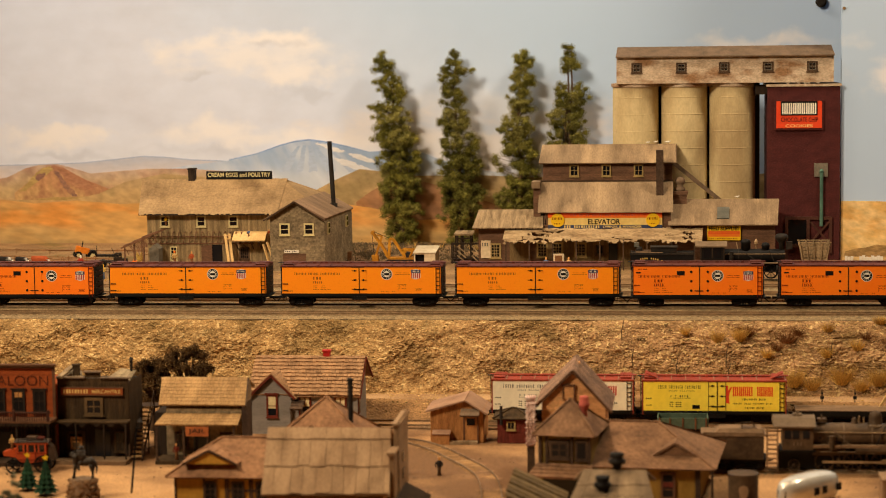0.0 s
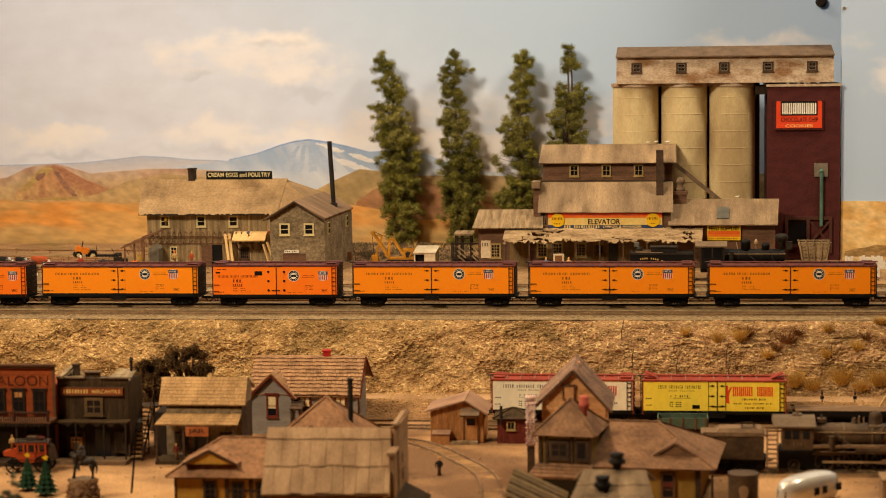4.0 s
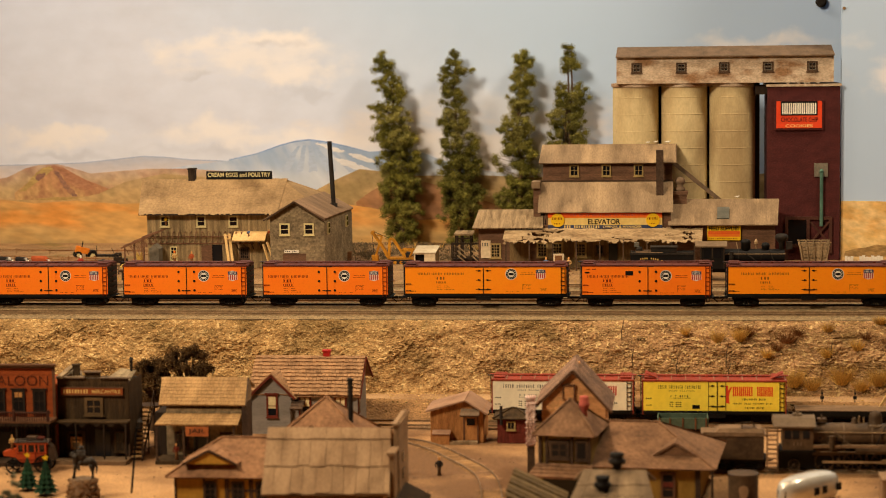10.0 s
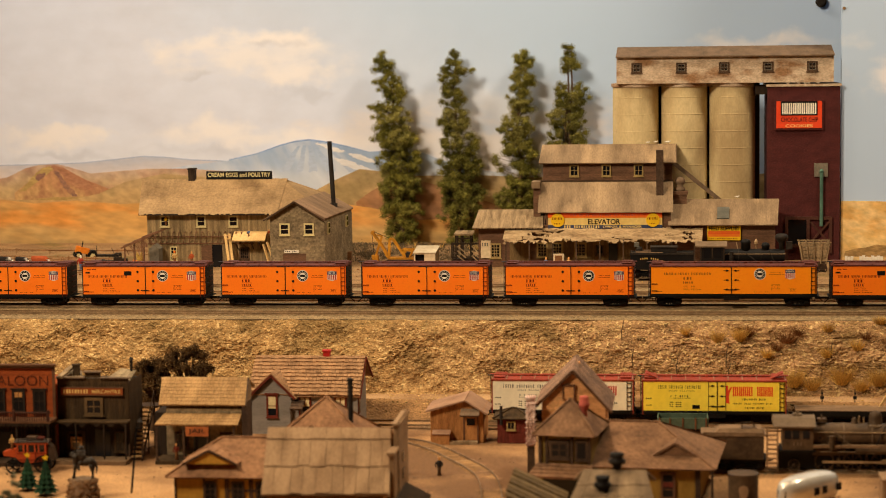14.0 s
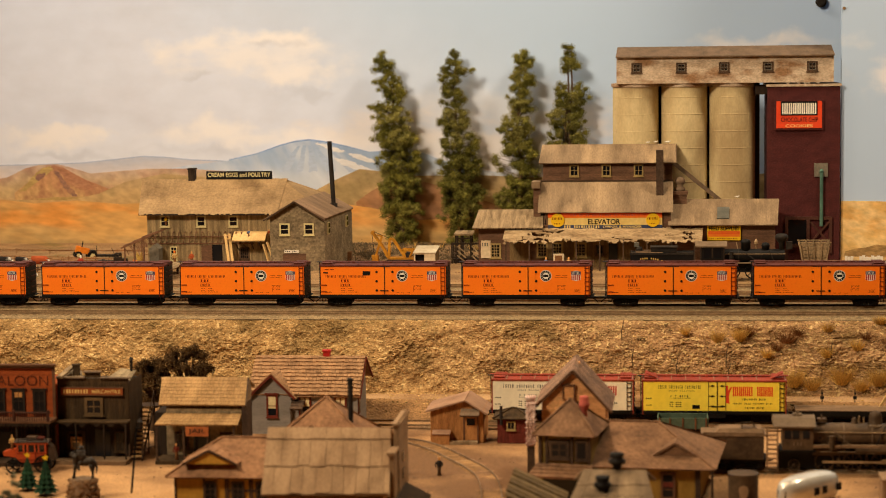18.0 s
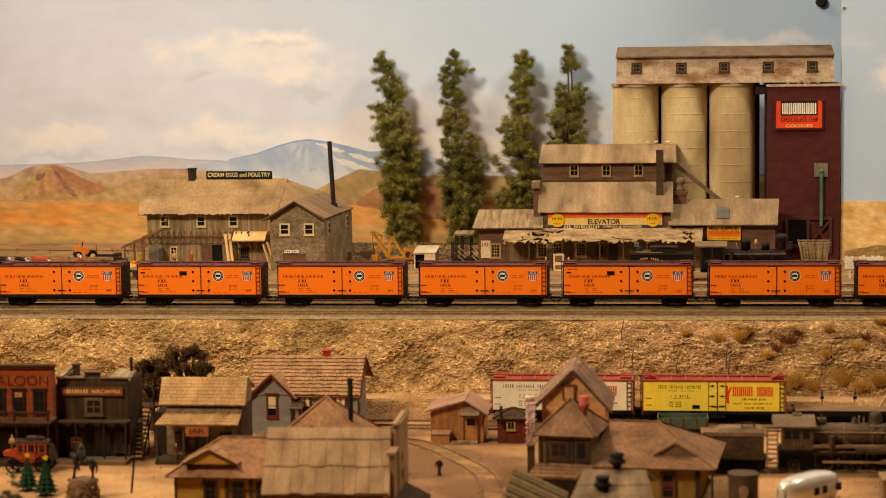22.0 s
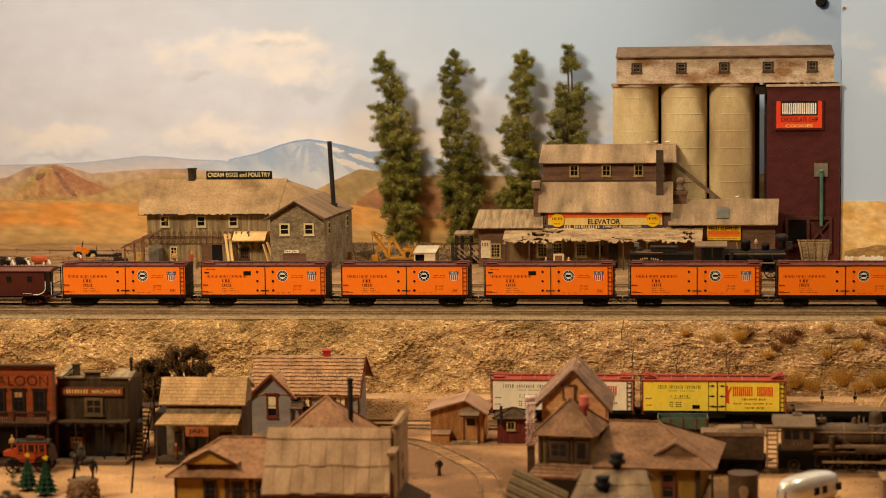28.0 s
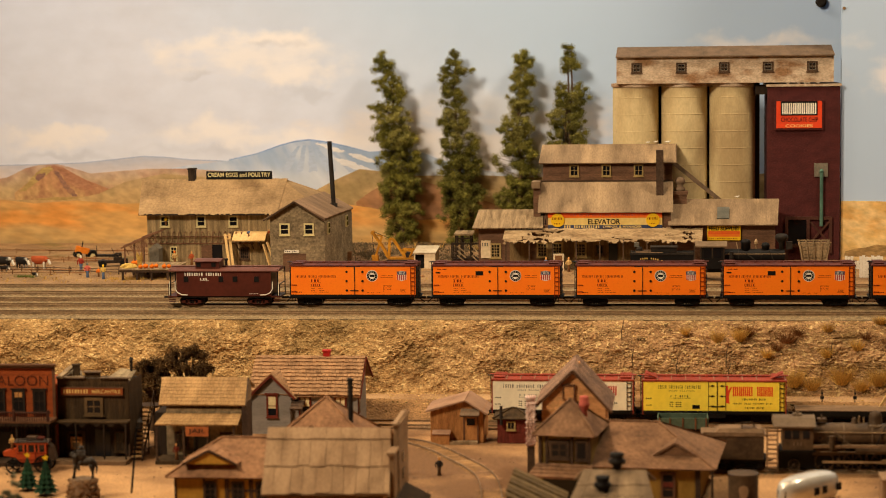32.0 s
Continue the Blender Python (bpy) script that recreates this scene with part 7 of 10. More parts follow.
def hip_roof(parent, x0, x1, y0, y1, z, rise, inset, material, cols=30, rows=8, over=5, west=None):
    """Four slopes to a ridge along x; inset: how far the ridge ends lie in."""
    x0, x1, y0, y1 = x0 - over, x1 + over, y0 - over, y1 + over
    ym, zt = (y0 + y1) / 2, z + rise
    a, b = (x0 + (inset if west is None else west), ym, zt), (x1 - inset, ym, zt)
    tagged(part("roof_slope", roof_plane((x0, y0, z), (x1, y0, z), b, a, cols, round(rows * 1.6), 0.22, 0.5), material, parent), kind="stuff")
    tagged(part("roof_slope", roof_plane((x1, y1, z), (x0, y1, z), a, b, cols, round(rows * 1.6), 0.22, 0.5), material, parent), kind="stuff")
    tagged(part("roof_hip", roof_plane((x1, y0, z), (x1, y1, z), b, b, max(6, cols // 2), round(rows * 1.6), 0.22, 0.5), material, parent), kind="stuff")
    tagged(part("roof_hip", roof_plane((x0, y1, z), (x0, y0, z), a, a, max(6, cols // 2), round(rows * 1.6), 0.22, 0.5), material, parent), kind="stuff")
    for p, q in ((a, b), ((x0, y0, z), a), ((x1, y0, z), b), ((x0, y1, z), a), ((x1, y1, z), b)):
        if (Vector(p) - Vector(q)).length > 1:
            part("ridge_cap", Geo().beam((p[0], p[1], p[2] + 1), (q[0], q[1], q[2] + 1), 1.6, 1.2), material, parent)


def depot():
    d = thing("yellow_depot", "ochre depot with dark timbers and brown hip roof", "building", (-160, -575, Z0))
    part("wall", Geo().box(0, 118, 0, 62, 0, 26), "depot_yellow", d)
    hip_roof(d, 0, 118, 0, 62, 25.5, 26, 40, "depot_roof", 40, 12, 6)
    fr = Geo()
    for x in (0, 24, 42, 44, 62, 64, 82, 117):
        fr.box(x, x + 1.6, -0.8, 0, 0, 25)
    fr.box(0, 118, -0.9, 0, 23.5, 25.5).box(44, 118, -0.9, 0, 13, 14.6)
    part("timber_frame", fr, "dark_wood", d)
    for x in (30, 53, 73, 93):
        window(d, x, 13, 11, 17, -1.0, "dark_wood", 2, 3)
    n = part("dormer", Geo().prism([(11, 36), (30, 46), (50, 36)], -2, 26), "depot_yellow", d, "small yellow roof gable")
    part("dormer_trim", Geo().beam((8, -3, 35.6), (30, -3, 47), 1, 1.6).beam((30, -3, 47), (53, -3, 35.6), 1, 1.6), "dark_wood", n)
    tagged(part("dormer_roof", roof_plane((8, 28, 35.6), (8, -3.4, 35.6), (30, -3.4, 47.4), (30, 28, 47.4), 8, 5), "depot_roof", n), kind="stuff")
    tagged(part("dormer_roof", roof_plane((53, -3.4, 35.6), (53, 28, 35.6), (30, 28, 47.4), (30, -3.4, 47.4), 8, 5), "depot_roof", n), kind="stuff")


def hip_house():
    h = thing("hip_roofed_house", "low house with brown hip roof and iron stove pipe", "house", (-84, -522, Z0))
    part("wall", Geo().box(0, 74, 0, 64, 0, 44), "olive", h)
    hip_roof(h, 0, 74, 0, 64, 43, 33, 40, "depot_roof", 26, 10, 4)
    p = part("front_gable", Geo().prism([(12, 44), (30, 57), (48, 44)], -4, 24), "depot_roof", h)
    part("gable_trim", Geo().beam((9, -5, 43), (30, -5, 58.4), 1, 1.8).beam((30, -5, 58.4), (51, -5, 43), 1, 1.8), "trim_brown", p)
    part("stove_pipe", Geo().rod((59.5, 20, 40), (59.5, 20, 93), 2.2, n=12).rod((59.5, 20, 93), (59.5, 20, 95), 2.6, n=12), "iron", h, "tall dark stove pipe")
    window(h, 20, 24, 12, 18, -0.8, "dark_wood", 2, 2)


def plank_store():
    s = thing("plank_roofed_store", "store with large pale roof planks and high end parapet", "building", (-70, -665, Z0))
    part("wall", Geo().prism([(4, 0), (118, 0), (118, 28), (60, 69), (4, 28)], 4, 95, "x"), "shed_wood", s)
    lo, hi = ((0, 2, 30), (100, 2, 31)), ((-5, 60, 71.6), (94, 60, 71.9))
    k0, k1 = (tuple(p + (q - p) * 0.816 for p, q in zip(u, v)) for u, v in zip(lo, hi))
    shingled(s, "roof_front", *lo, k1, k0, 9, 2, "plank_roof", True, 0.9, "weathered pale plank roof")
    shingled(s, "roof_top_course", k0, k1, hi[1], hi[0], 7, 1, "plank_roof", True, 0.9)
    shingled(s, "roof_back", (98, 120, 29), (-2, 120, 29), hi[0], hi[1], 6, 3, "plank_roof")
    p = part("end_parapet", Geo().box(97.6, 101.4, 46, 104, 0, 77), "plank_roof", s, "tall thin end parapet of upright boards")
    part("parapet_cap", Geo().box(96.4, 103, 44.5, 105.4, 77, 78.6), "plank_roof", p)
    part("parapet_step", Geo().box(97, 100.8, 22, 46, 0, 58).box(95.6, 102, 20, 47, 58, 60.5), "plank_roof", p)
    part("parapet_board", boards_side(Geo(), 101.4, 46, 104, 0, 77, 5), "plank_roof", p, pieces="parapet_board")
    part("side_lean_to", Geo().hull([(102, 10, 22), (122, 10, 12), (122, 84, 12), (102, 84, 22)], [(102, 10, 24), (122, 10, 14), (122, 84, 14), (102, 84, 24)]), "grey_brown", s, "low dark side roof")
    for y in (14, 80):
        part("lean_to_post", Geo().box(119, 121, y - 1, y + 1, 0, 12.4), "dark_wood", s)
    for z in (44, 30):
        part("side_opening", Geo().box(101.2, 102.3, 66, 76, z, z + 8), "pane", p)


def brown_shed():
    s = thing("brown_shed", "small honey-brown boarded shed with rose tin roof", "shed", (19, -296, Z0))
    prof = [(0, 0), (50, 0), (50, 30), (33, 40), (0, 31)]
    part("wall", Geo().prism(prof, 0, 46, "y"), "shed_wood", s)
    tagged(part("siding", boards_v(Geo(), 0, 50, 0, lambda x: 31 + (x / 33) * 8.6 if x < 33 else 39.6 - (x - 33) * 0.58, -0.1, 2.4, 0.3), "shed_wood", s), kind="stuff")
    tagged(part("roof_west", roof_plane((-4, 50, 29.8), (-4, -4, 29.8), (33, -4, 40.6), (33, 50, 40.6), 6, 1, 0.6, 0.2), "rose_tin", s), kind="stuff")
    tagged(part("roof_east", roof_plane((53.6, -4, 27.4), (53.6, 50, 27.4), (33, 50, 40.6), (33, -4, 40.6), 9, 1, 0.6, 0.2), "rose_tin", s), kind="stuff")
    part("east_siding", boards_side(Geo(), 50, 0, 46, 0, 30, 2.4), "shed_wood", s, pieces="board")
    d = part("door", Geo().box(32.5, 44, -1.4, -0.3, 3, 26), "shed_wood", s, "framed plank door")
    part("door_frame", Geo().box(31, 32.6, -1.8, 0, 0, 27.5).box(44, 45.4, -1.8, 0, 0, 27.5).box(31, 45.4, -1.8, 0, 26.5, 28), "trim_brown", d)
    part("door_window", Geo().box(34.5, 42, -1.7, -1.3, 17, 23.4), "pane", d)
    part("door_awning", roof_plane((28.5, -9, 26.6), (46.5, -9, 26.6), (46.5, 0, 32), (29, 0, 32), 6, 1), "tin_brown", s, "dark tin door hood")
    part("step", Geo().box(17, 45, -9, -1, 0, 2.6), "grey_wood", s)
    b = whole("coal_bin", Geo().prism([(-8, 0), (0, 0), (0, 11.5), (-8, 9.4)], 0, 15.5, "x"), "shed_wood", "low wooden bin against the shed wall", "bin", (22, -297.5, Z0))
    part("lid", Geo().hull([(-0.8, -9, 9.4), (16.4, -9, 9.4), (16.4, 0, 11.8), (-0.8, 0, 11.8)], [(-0.8, -9, 10.2), (16.4, -9, 10.2), (16.4, 0, 12.6), (-0.8, 0, 12.6)]), "rose_tin", b)


def red_shed():
    s = thing("red_shed", "tiny barn-red shed with grey pyramid roof", "shed", (82, -297, Z0))
    part("wall", Geo().box(0, 29, 0, 27, 0, 24), "shed_red", s)
    tagged(part("siding", boards_v(Geo(), 0, 29, 0, 24, -0.1, 2.2, 0.3), "shed_red", s), kind="stuff")
    hip_roof(s, 0, 29, 0, 27, 23.6, 7, 16, "grey_brown", 14, 5, 4)
    w = window(s, 13, 17, 8.5, 8.5, -0.7, "olive_trim", 2, 1)
    part("stove_pipe", Geo().rod((4, -3, 18), (4, -3, 36), 1.4), "iron", s)


def tall_house():
    h = thing("steep_gabled_house", "tall orange plank house with steep brown shingle roof", "house", (135, -470, Z0))
    part("wall", Geo().prism([(0, 0), (54, 0), (54, 68), (26.5, 95), (0, 72)], 0, 80, "y"), "orange_wood", h)

    def ends(z):
        if z < 69:
            return 0, 54
        f = (z - 69) / 26
        return 26.5 * f, 54 - 27.5 * f
    tagged(part("siding", boards_h(Geo(), 0, 54, 0, 94, -0.1, 3.0, ends, 0.3), "orange_wood", h), kind="stuff")
    tagged(part("roof_east", roof_plane((59, -2, 62), (59, 84, 62), (26.5, 84, 97.6), (26.5, -2, 97.6), 22, 14, 0.6, 0.5), "blue_shingle", h), kind="stuff")
    tagged(part("roof_west", roof_plane((-5, 84, 67), (-5, -2, 67), (26.5, -2, 97.6), (26.5, 84, 97.6), 22, 12, 0.6, 0.5), "blue_shingle", h), kind="stuff")
    part("barge_board", Geo().beam((59, -2.4, 61.5), (26.5, -2.4, 97), 1, 2).beam((26.5, -2.4, 97), (-5, -2.4, 66.5), 1, 2), "trim_brown", h)
    d = part("loft_door", Geo().box(19, 27, -1.2, -0.2, 73, 84), "orange_wood", h)
    part("door_frame", Geo().box(17.6, 19, -1.6, 0, 73, 84).box(27, 28.4, -1.6, 0, 73, 84).box(16.8, 29.2, -1.8, 0, 84, 85.6), "trim_brown", d)
    part("ridge_finial", Geo().box(27.4, 30.4, 50, 53, 94, 97), "orange_wood", h)
    c = thing("stone_chimney", "pink and white rubble chimney beside the house", "chimney", (126, -478, Z0))
    st = Geo()
    for r in range(16):
        for k in range(3):
            st.blob((k * 2.8 - 3 + (r % 2), -3 + random.uniform(-0.4, 0.4), 36 + r * 2.3), (1.7, 1.3, 1.25), 6, 4, 0.2)
    part("shaft", Geo().box(-3.6, 3.6, -3, 6, 34, 75).box(-4.4, 4.4, -4, 7, 74, 76), "pink_stone", c)
    part("rubble_face", st, "pink_stone", c)
    part("rung_stair", Geo().box(-3, 3, -2, 5, 0, 34), "dark_wood", c)


def station():
    s = thing("station", "ochre railway station with bay tower and brown shingle roofs", "building", (130, -550, Z0))
    # bay tower
    t = part("tower_wall", Geo().box(10, 54, 22, 74, 0, 57), "olive", s)
    hip_roof(t, 10, 54, 22, 74, 55, 25, 26, "tower_roof", 20, 9, 4.5)
    t.matrix_basis = Matrix.Translation((0.03, 0.036, 0)) @ Matrix.Rotation(math.radians(-9), 4, "Z") @ Matrix.Translation((-0.030, -0.048, 0))
    for x in (11.4, 17, 38, 52.6):
        part("pilaster", Geo().box(x - 1.2, x + 1.2, 20.6, 22, 30, 55), "dark_wood", t)
    window(t, 27.5, 43, 17, 15, 21.2, "dark_wood", 2, 2)
    window(t, 46, 43, 10, 16, 21.2, "dark_wood", 1, 1)
    tagged(part("skirt_roof", roof_plane((4, 4, 23), (60, 4, 23), (55, 22, 31), (9, 22, 31), 20, 4), "tower_roof", t), kind="stuff")
    part("entry", Geo().box(14, 46, 20, 22, 0, 26), "pane", t)
    # red vent on the tower roof
    v = part("roof_vent", Geo().lathe(44, 44, [(2.3, 62), (2.3, 72), (3.2, 74), (4.6, 76.5), (4.6, 78), (3.7, 79), (4.0, 83), (3.4, 84.2), (0.5, 84.4)], 14), "dull_red", t, "faded red roof vent", smooth=True)
    # waiting room
    w = part("wall", Geo().box(60, 142, 6, 110, 0, 31), "station_ochre", s)
    hip_roof(w, 50, 149, 6, 110, 30, 27, 52, "tower_roof", 36, 20, 7, 3)
    g = part("roof_gable", Geo().prism([(107, 38), (122, 46), (137, 37.6)], 15, 44), "tower_roof", w)
    tagged(part("gable_roof", roof_plane((140, 14, 36.6), (140, 46, 38), (122, 46, 48), (122, 14, 48), 12, 6), "tower_roof", g), kind="stuff")
    tagged(part("gable_roof", roof_plane((104, 46, 39), (104, 14, 37), (122, 14, 48), (122, 46, 48), 12, 6), "tower_roof", g), kind="stuff")
    w.matrix_basis = Matrix.Translation((0.1, 0.060, 0)) @ Matrix.Rotation(math.radians(-5.5), 4, "Z") @ Matrix.Translation((-0.1, -0.058, 0))
    for x in (78, 117):
        f = window(w, x, 15, 12, 22, 5, "trim_brown", 1, 3)
        part("curtain", Geo().box(x - 4, x + 4, 4.4, 4.7, 14, 18), "shed_red", f)
    part("corner_post", Geo().box(139, 143, 4.5, 8, 0, 30).box(152, 154, 0, 2, 0, 30), "dark_wood", w)


def near_roofs():
    a = thing("plank_shed", "plank shed with weathered slatted roof near the viewer", "shed", (128, -756, Z0))
    part("wall", Geo().prism([(2, 0), (36, 0), (36, 33), (2, 49)], 2, 94, "y"), "grey_brown", a)
    for k in range(7):
        lift = 0.8 * (k % 2)
        part("roof_plank", Geo().hull([(-2, k * 14, 52 + lift), (39, k * 14, 33 + lift), (39, k * 14 + 10, 33), (-2, k * 14 + 10, 52)], [(-2, k * 14, 54 + lift), (39, k * 14, 35 + lift), (39, k * 14 + 10, 35), (-2, k * 14 + 10, 54)]), "tan_plank", a)
    part("roof_underlay", Geo().hull([(-1, 0, 50.6), (38, 0, 31.8), (38, 97, 31.8), (-1, 97, 50.6)], [(-1, 0, 51.6), (38, 0, 32.8), (38, 97, 32.8), (-1, 97, 51.6)]), "dark_wood", a)
    b = thing("vented_warehouse", "low warehouse with plank roof and two dark roof vents", "building", (175, -705, Z0))
    part("wall", Geo().box(0, 50, 0, 70, 0, 42), "grey_brown", b)
    part("roof_front", roof_plane((-5, -6, 38), (58, -6, 38), (51, 34, 54), (4, 34, 54), 7, 2), "shake", b, pieces="roof_plank")
    part("roof_back", roof_plane((58, 76, 38), (-5, 76, 38), (4, 34, 54), (51, 34, 54), 7, 2), "shake", b)
    for x, y, z in ((29, 36, 50), (19, 8, 38)):
        part("roof_vent", Geo().lathe(x, y, [(3.4, z), (3.4, z + 8), (6.4, z + 9.5), (6.4, z + 12), (4, z + 13), (5.4, z + 15), (5, z + 17), (1, z + 17.6)], 16), "iron", b, "dark turbine roof vent", smooth=True)


def trackside():
    railway("railway_track", -182, -91.6, "straight model railway track in the lower yard", -700, 700)
    railway("railway_track", -222, -91.8, "second straight track in the lower yard", -700, 700)
    railway("railway_track", -410, -91.6, "straight model railway track beside the station", 262, 900)
    c = thing("curved_track", "curved model railway track sunk in the sand", "track", (0, 0, -92.4), kind="structure")
    pts = []
    for i in range(41):
        f = i / 40
        p = [(-40, -278), (10, -304), (52, -372), (86, -455), (104, -600)]
        k = min(3, int(f * 4))
        t = f * 4 - k
        p0, p1, p2, p3 = Vector(p[max(k - 1, 0)]), Vector(p[k]), Vector(p[k + 1]), Vector(p[min(k + 2, 4)])
        pts.append(0.5 * ((2 * p1) + (p2 - p0) * t + (2 * p0 - 5 * p1 + 4 * p2 - p3) * t * t + (3 * p1 - p0 - 3 * p2 + p3) * t ** 3))
    ties, bed = Geo(), Geo()
    for a, b in zip(pts, pts[1:]):
        bed.beam((a.x, a.y, -0.5), (b.x + (b - a).x * 0.1, b.y + (b - a).y * 0.1, -0.6), 22, 0.8)
    tagged(part("ballast_bed", bed, "bank_dirt", c), kind="stuff")
    for s in (-8.25, 8.25):
        g = Geo()
        for a, b in zip(pts, pts[1:]):
            d = (b - a).normalized()
            n = Vector((-d.y, d.x)) * s
            g.beam((a.x + n.x, a.y + n.y, 1.0), (b.x + n.x, b.y + n.y, 1.0), 0.8, 1.6)
        part("rail", g, "sunk_rail", c)
    for a, b in zip(pts[::3], pts[1::3]):
        n = Vector((-(b - a).y, (b - a).x)).normalized() * 13
        ties.beam((a.x - n.x, a.y - n.y, -0.5), (a.x + n.x, a.y + n.y, -0.5), 2.4, 0.9)
    tagged(part("tie_row", ties, "road_sand", c), kind="stuff")


def billboard_car(name_label, x, paint, pluto):
    half = 68.5
    car = reefer(name_label, half, 10.2, 41.8, paint, False, 3.0, 20, -58, False, group="billboard refrigerator cars", letters=False)
    car.matrix_world = pose(x * MM, -0.182, -0.0906)
    for c in car.children:
        if c.name.startswith("roof"):
            for q in (c, *c.children):
                q.data = q.data.copy()
                q.data.materials[0] = M["rose_tin" if q.name.startswith("roof_seams") else "car_roof"]
        if c.name.startswith("car_end"):
            c.data = c.data.copy()
            c.data.materials[0] = M["car_roof"]
    y = -17.6
    part("fascia_strip", Geo().box(-half, half, y - 0.5, y, 41.2, 42.4), "car_roof", car)
    t = bars(Geo(), -54 if pluto else -58, -12 if pluto else -4, 34.2, 37.6, y, 24, 0.5, (5, 14))
    bars(t, -44, -18, 31.8, 32.4, y, 14, 0.45, (5,))
    bars(t, -42, -24, 26, 28.0, y, 8, 0.5, (1, 3))
    t.box(-43, -23, y - 0.1, y, 24.8, 25.1)
    for z in (20.5, 18.4, 16.4):
        bars(t, -43, -31, z, z + 0.8, y, 6, 0.3, (2,))
    bars(t, -66, -60, 24, 25, y, 3)
    bars(t, -66, -60, 17.6, 18.4, y, 3)
    tagged(part("lettering", t, "black", car, "row of dark bars"), kind="stuff")
    for k in (-5.4, 11.2):
        part("door_edge", Geo().box(k - 0.25, k + 0.25, y - 0.5, y, 11, 41), "iron", car)
    if pluto:
        b = bars(Geo(), 18, 57, 27.2, 36.6, y, 10, 0.14, (5,))
        part("red_emblem", Geo().prism([(9.5, 20), (13, 20.5), (15, 19.5), (14.2, 26), (15.2, 31), (17.4, 36), (16.4, 36.6), (13.6, 33), (13.4, 37.4), (10.8, 37.6), (10.6, 33), (7.4, 29), (8.6, 28), (10.4, 30)], y - 0.12, y + 0.05), "sign_red", car, "plain orange-red emblem shape")
        part("large_lettering", b, "sign_red", car, "tall orange-red bars")
        t = bars(Geo(), 27, 50, 23.2, 25.0, y, 14, 0.3, (9,))
        bars(t, 18, 57, 19.2, 20.7, y, 24, 0.45, (6, 11, 19))
        bars(t, 30, 49, 14.8, 16.6, y, 12, 0.3, (6,))
        tagged(part("small_lettering", t, "black", car), kind="stuff")
        part("black_patch", Geo().box(-21, -14, y - 0.2, y, 14.5, 18.4), "black", car)
        for s in (-1, 1):
            h = part("open_hatch", Geo().hull([(s * 55 - 0.8, -15, 44), (s * 55 + 0.8, -15, 44), (s * 55 + 0.8, -6, 44.6), (s * 55 - 0.8, -6, 44.6)], [(s * 66 - 0.8, -15, 49.5), (s * 66 + 0.8, -15, 49.5), (s * 66 + 0.8, -6, 50.5), (s * 66 - 0.8, -6, 50.5)]), "car_roof", car, "raised roof hatch")
    else:
        part("large_lettering", bars(Geo(), 36, 54, 27.2, 36.6, y, 4, 0.22), "red", car, "tall red bars")
        tagged(part("small_lettering", bars(Geo(), 40, 54, 19, 20.4, y, 8, 0.3, (3,)), "black", car), kind="stuff")
    return car


for f in (saloon, mercantile, outside_stair, jail, grey_house, depot, hip_house, plank_store, brown_shed, red_shed, tall_house, station, near_roofs, trackside):
    f()
billboard_car("yellow billboard refrigerator car with red roof and raised hatches", 285.5, "car_yellow", True)
billboard_car("cream-white billboard refrigerator car with red roof", 138, "car_white", False)

# ---- rolling stock and engines of the layout ----
def spoked(parent, x, y, r, name="driving_wheel", material="loco", n=18, deep=2.0):
    g = Geo()
    k = 2 * math.pi / n
    for i in range(n):
        a, b = i * k, (i + 1) * k
        g.hull([(x + r * math.cos(a), y, r + r * math.sin(a)), (x + r * math.cos(b), y, r + r * math.sin(b)), (x + r * 0.84 * math.cos(b), y, r + r * 0.84 * math.sin(b)), (x + r * 0.84 * math.cos(a), y, r + r * 0.84 * math.sin(a))],
               [(x + r * math.cos(a), y + deep, r + r * math.sin(a)), (x + r * math.cos(b), y + deep, r + r * math.sin(b)), (x + r * 0.84 * math.cos(b), y + deep, r + r * 0.84 * math.sin(b)), (x + r * 0.84 * math.cos(a), y + deep, r + r * 0.84 * math.sin(a))])
    for i in range(8):
        a = i * math.pi / 4
        g.rod((x, y + 1, r), (x + r * 0.9 * math.cos(a), y + 1, r + r * 0.9 * math.sin(a)), r * 0.06, n=5)
    g.rod((x, y - 0.2, r), (x, y + deep, r), r * 0.22, n=10)
    return part(name, g, material, parent)


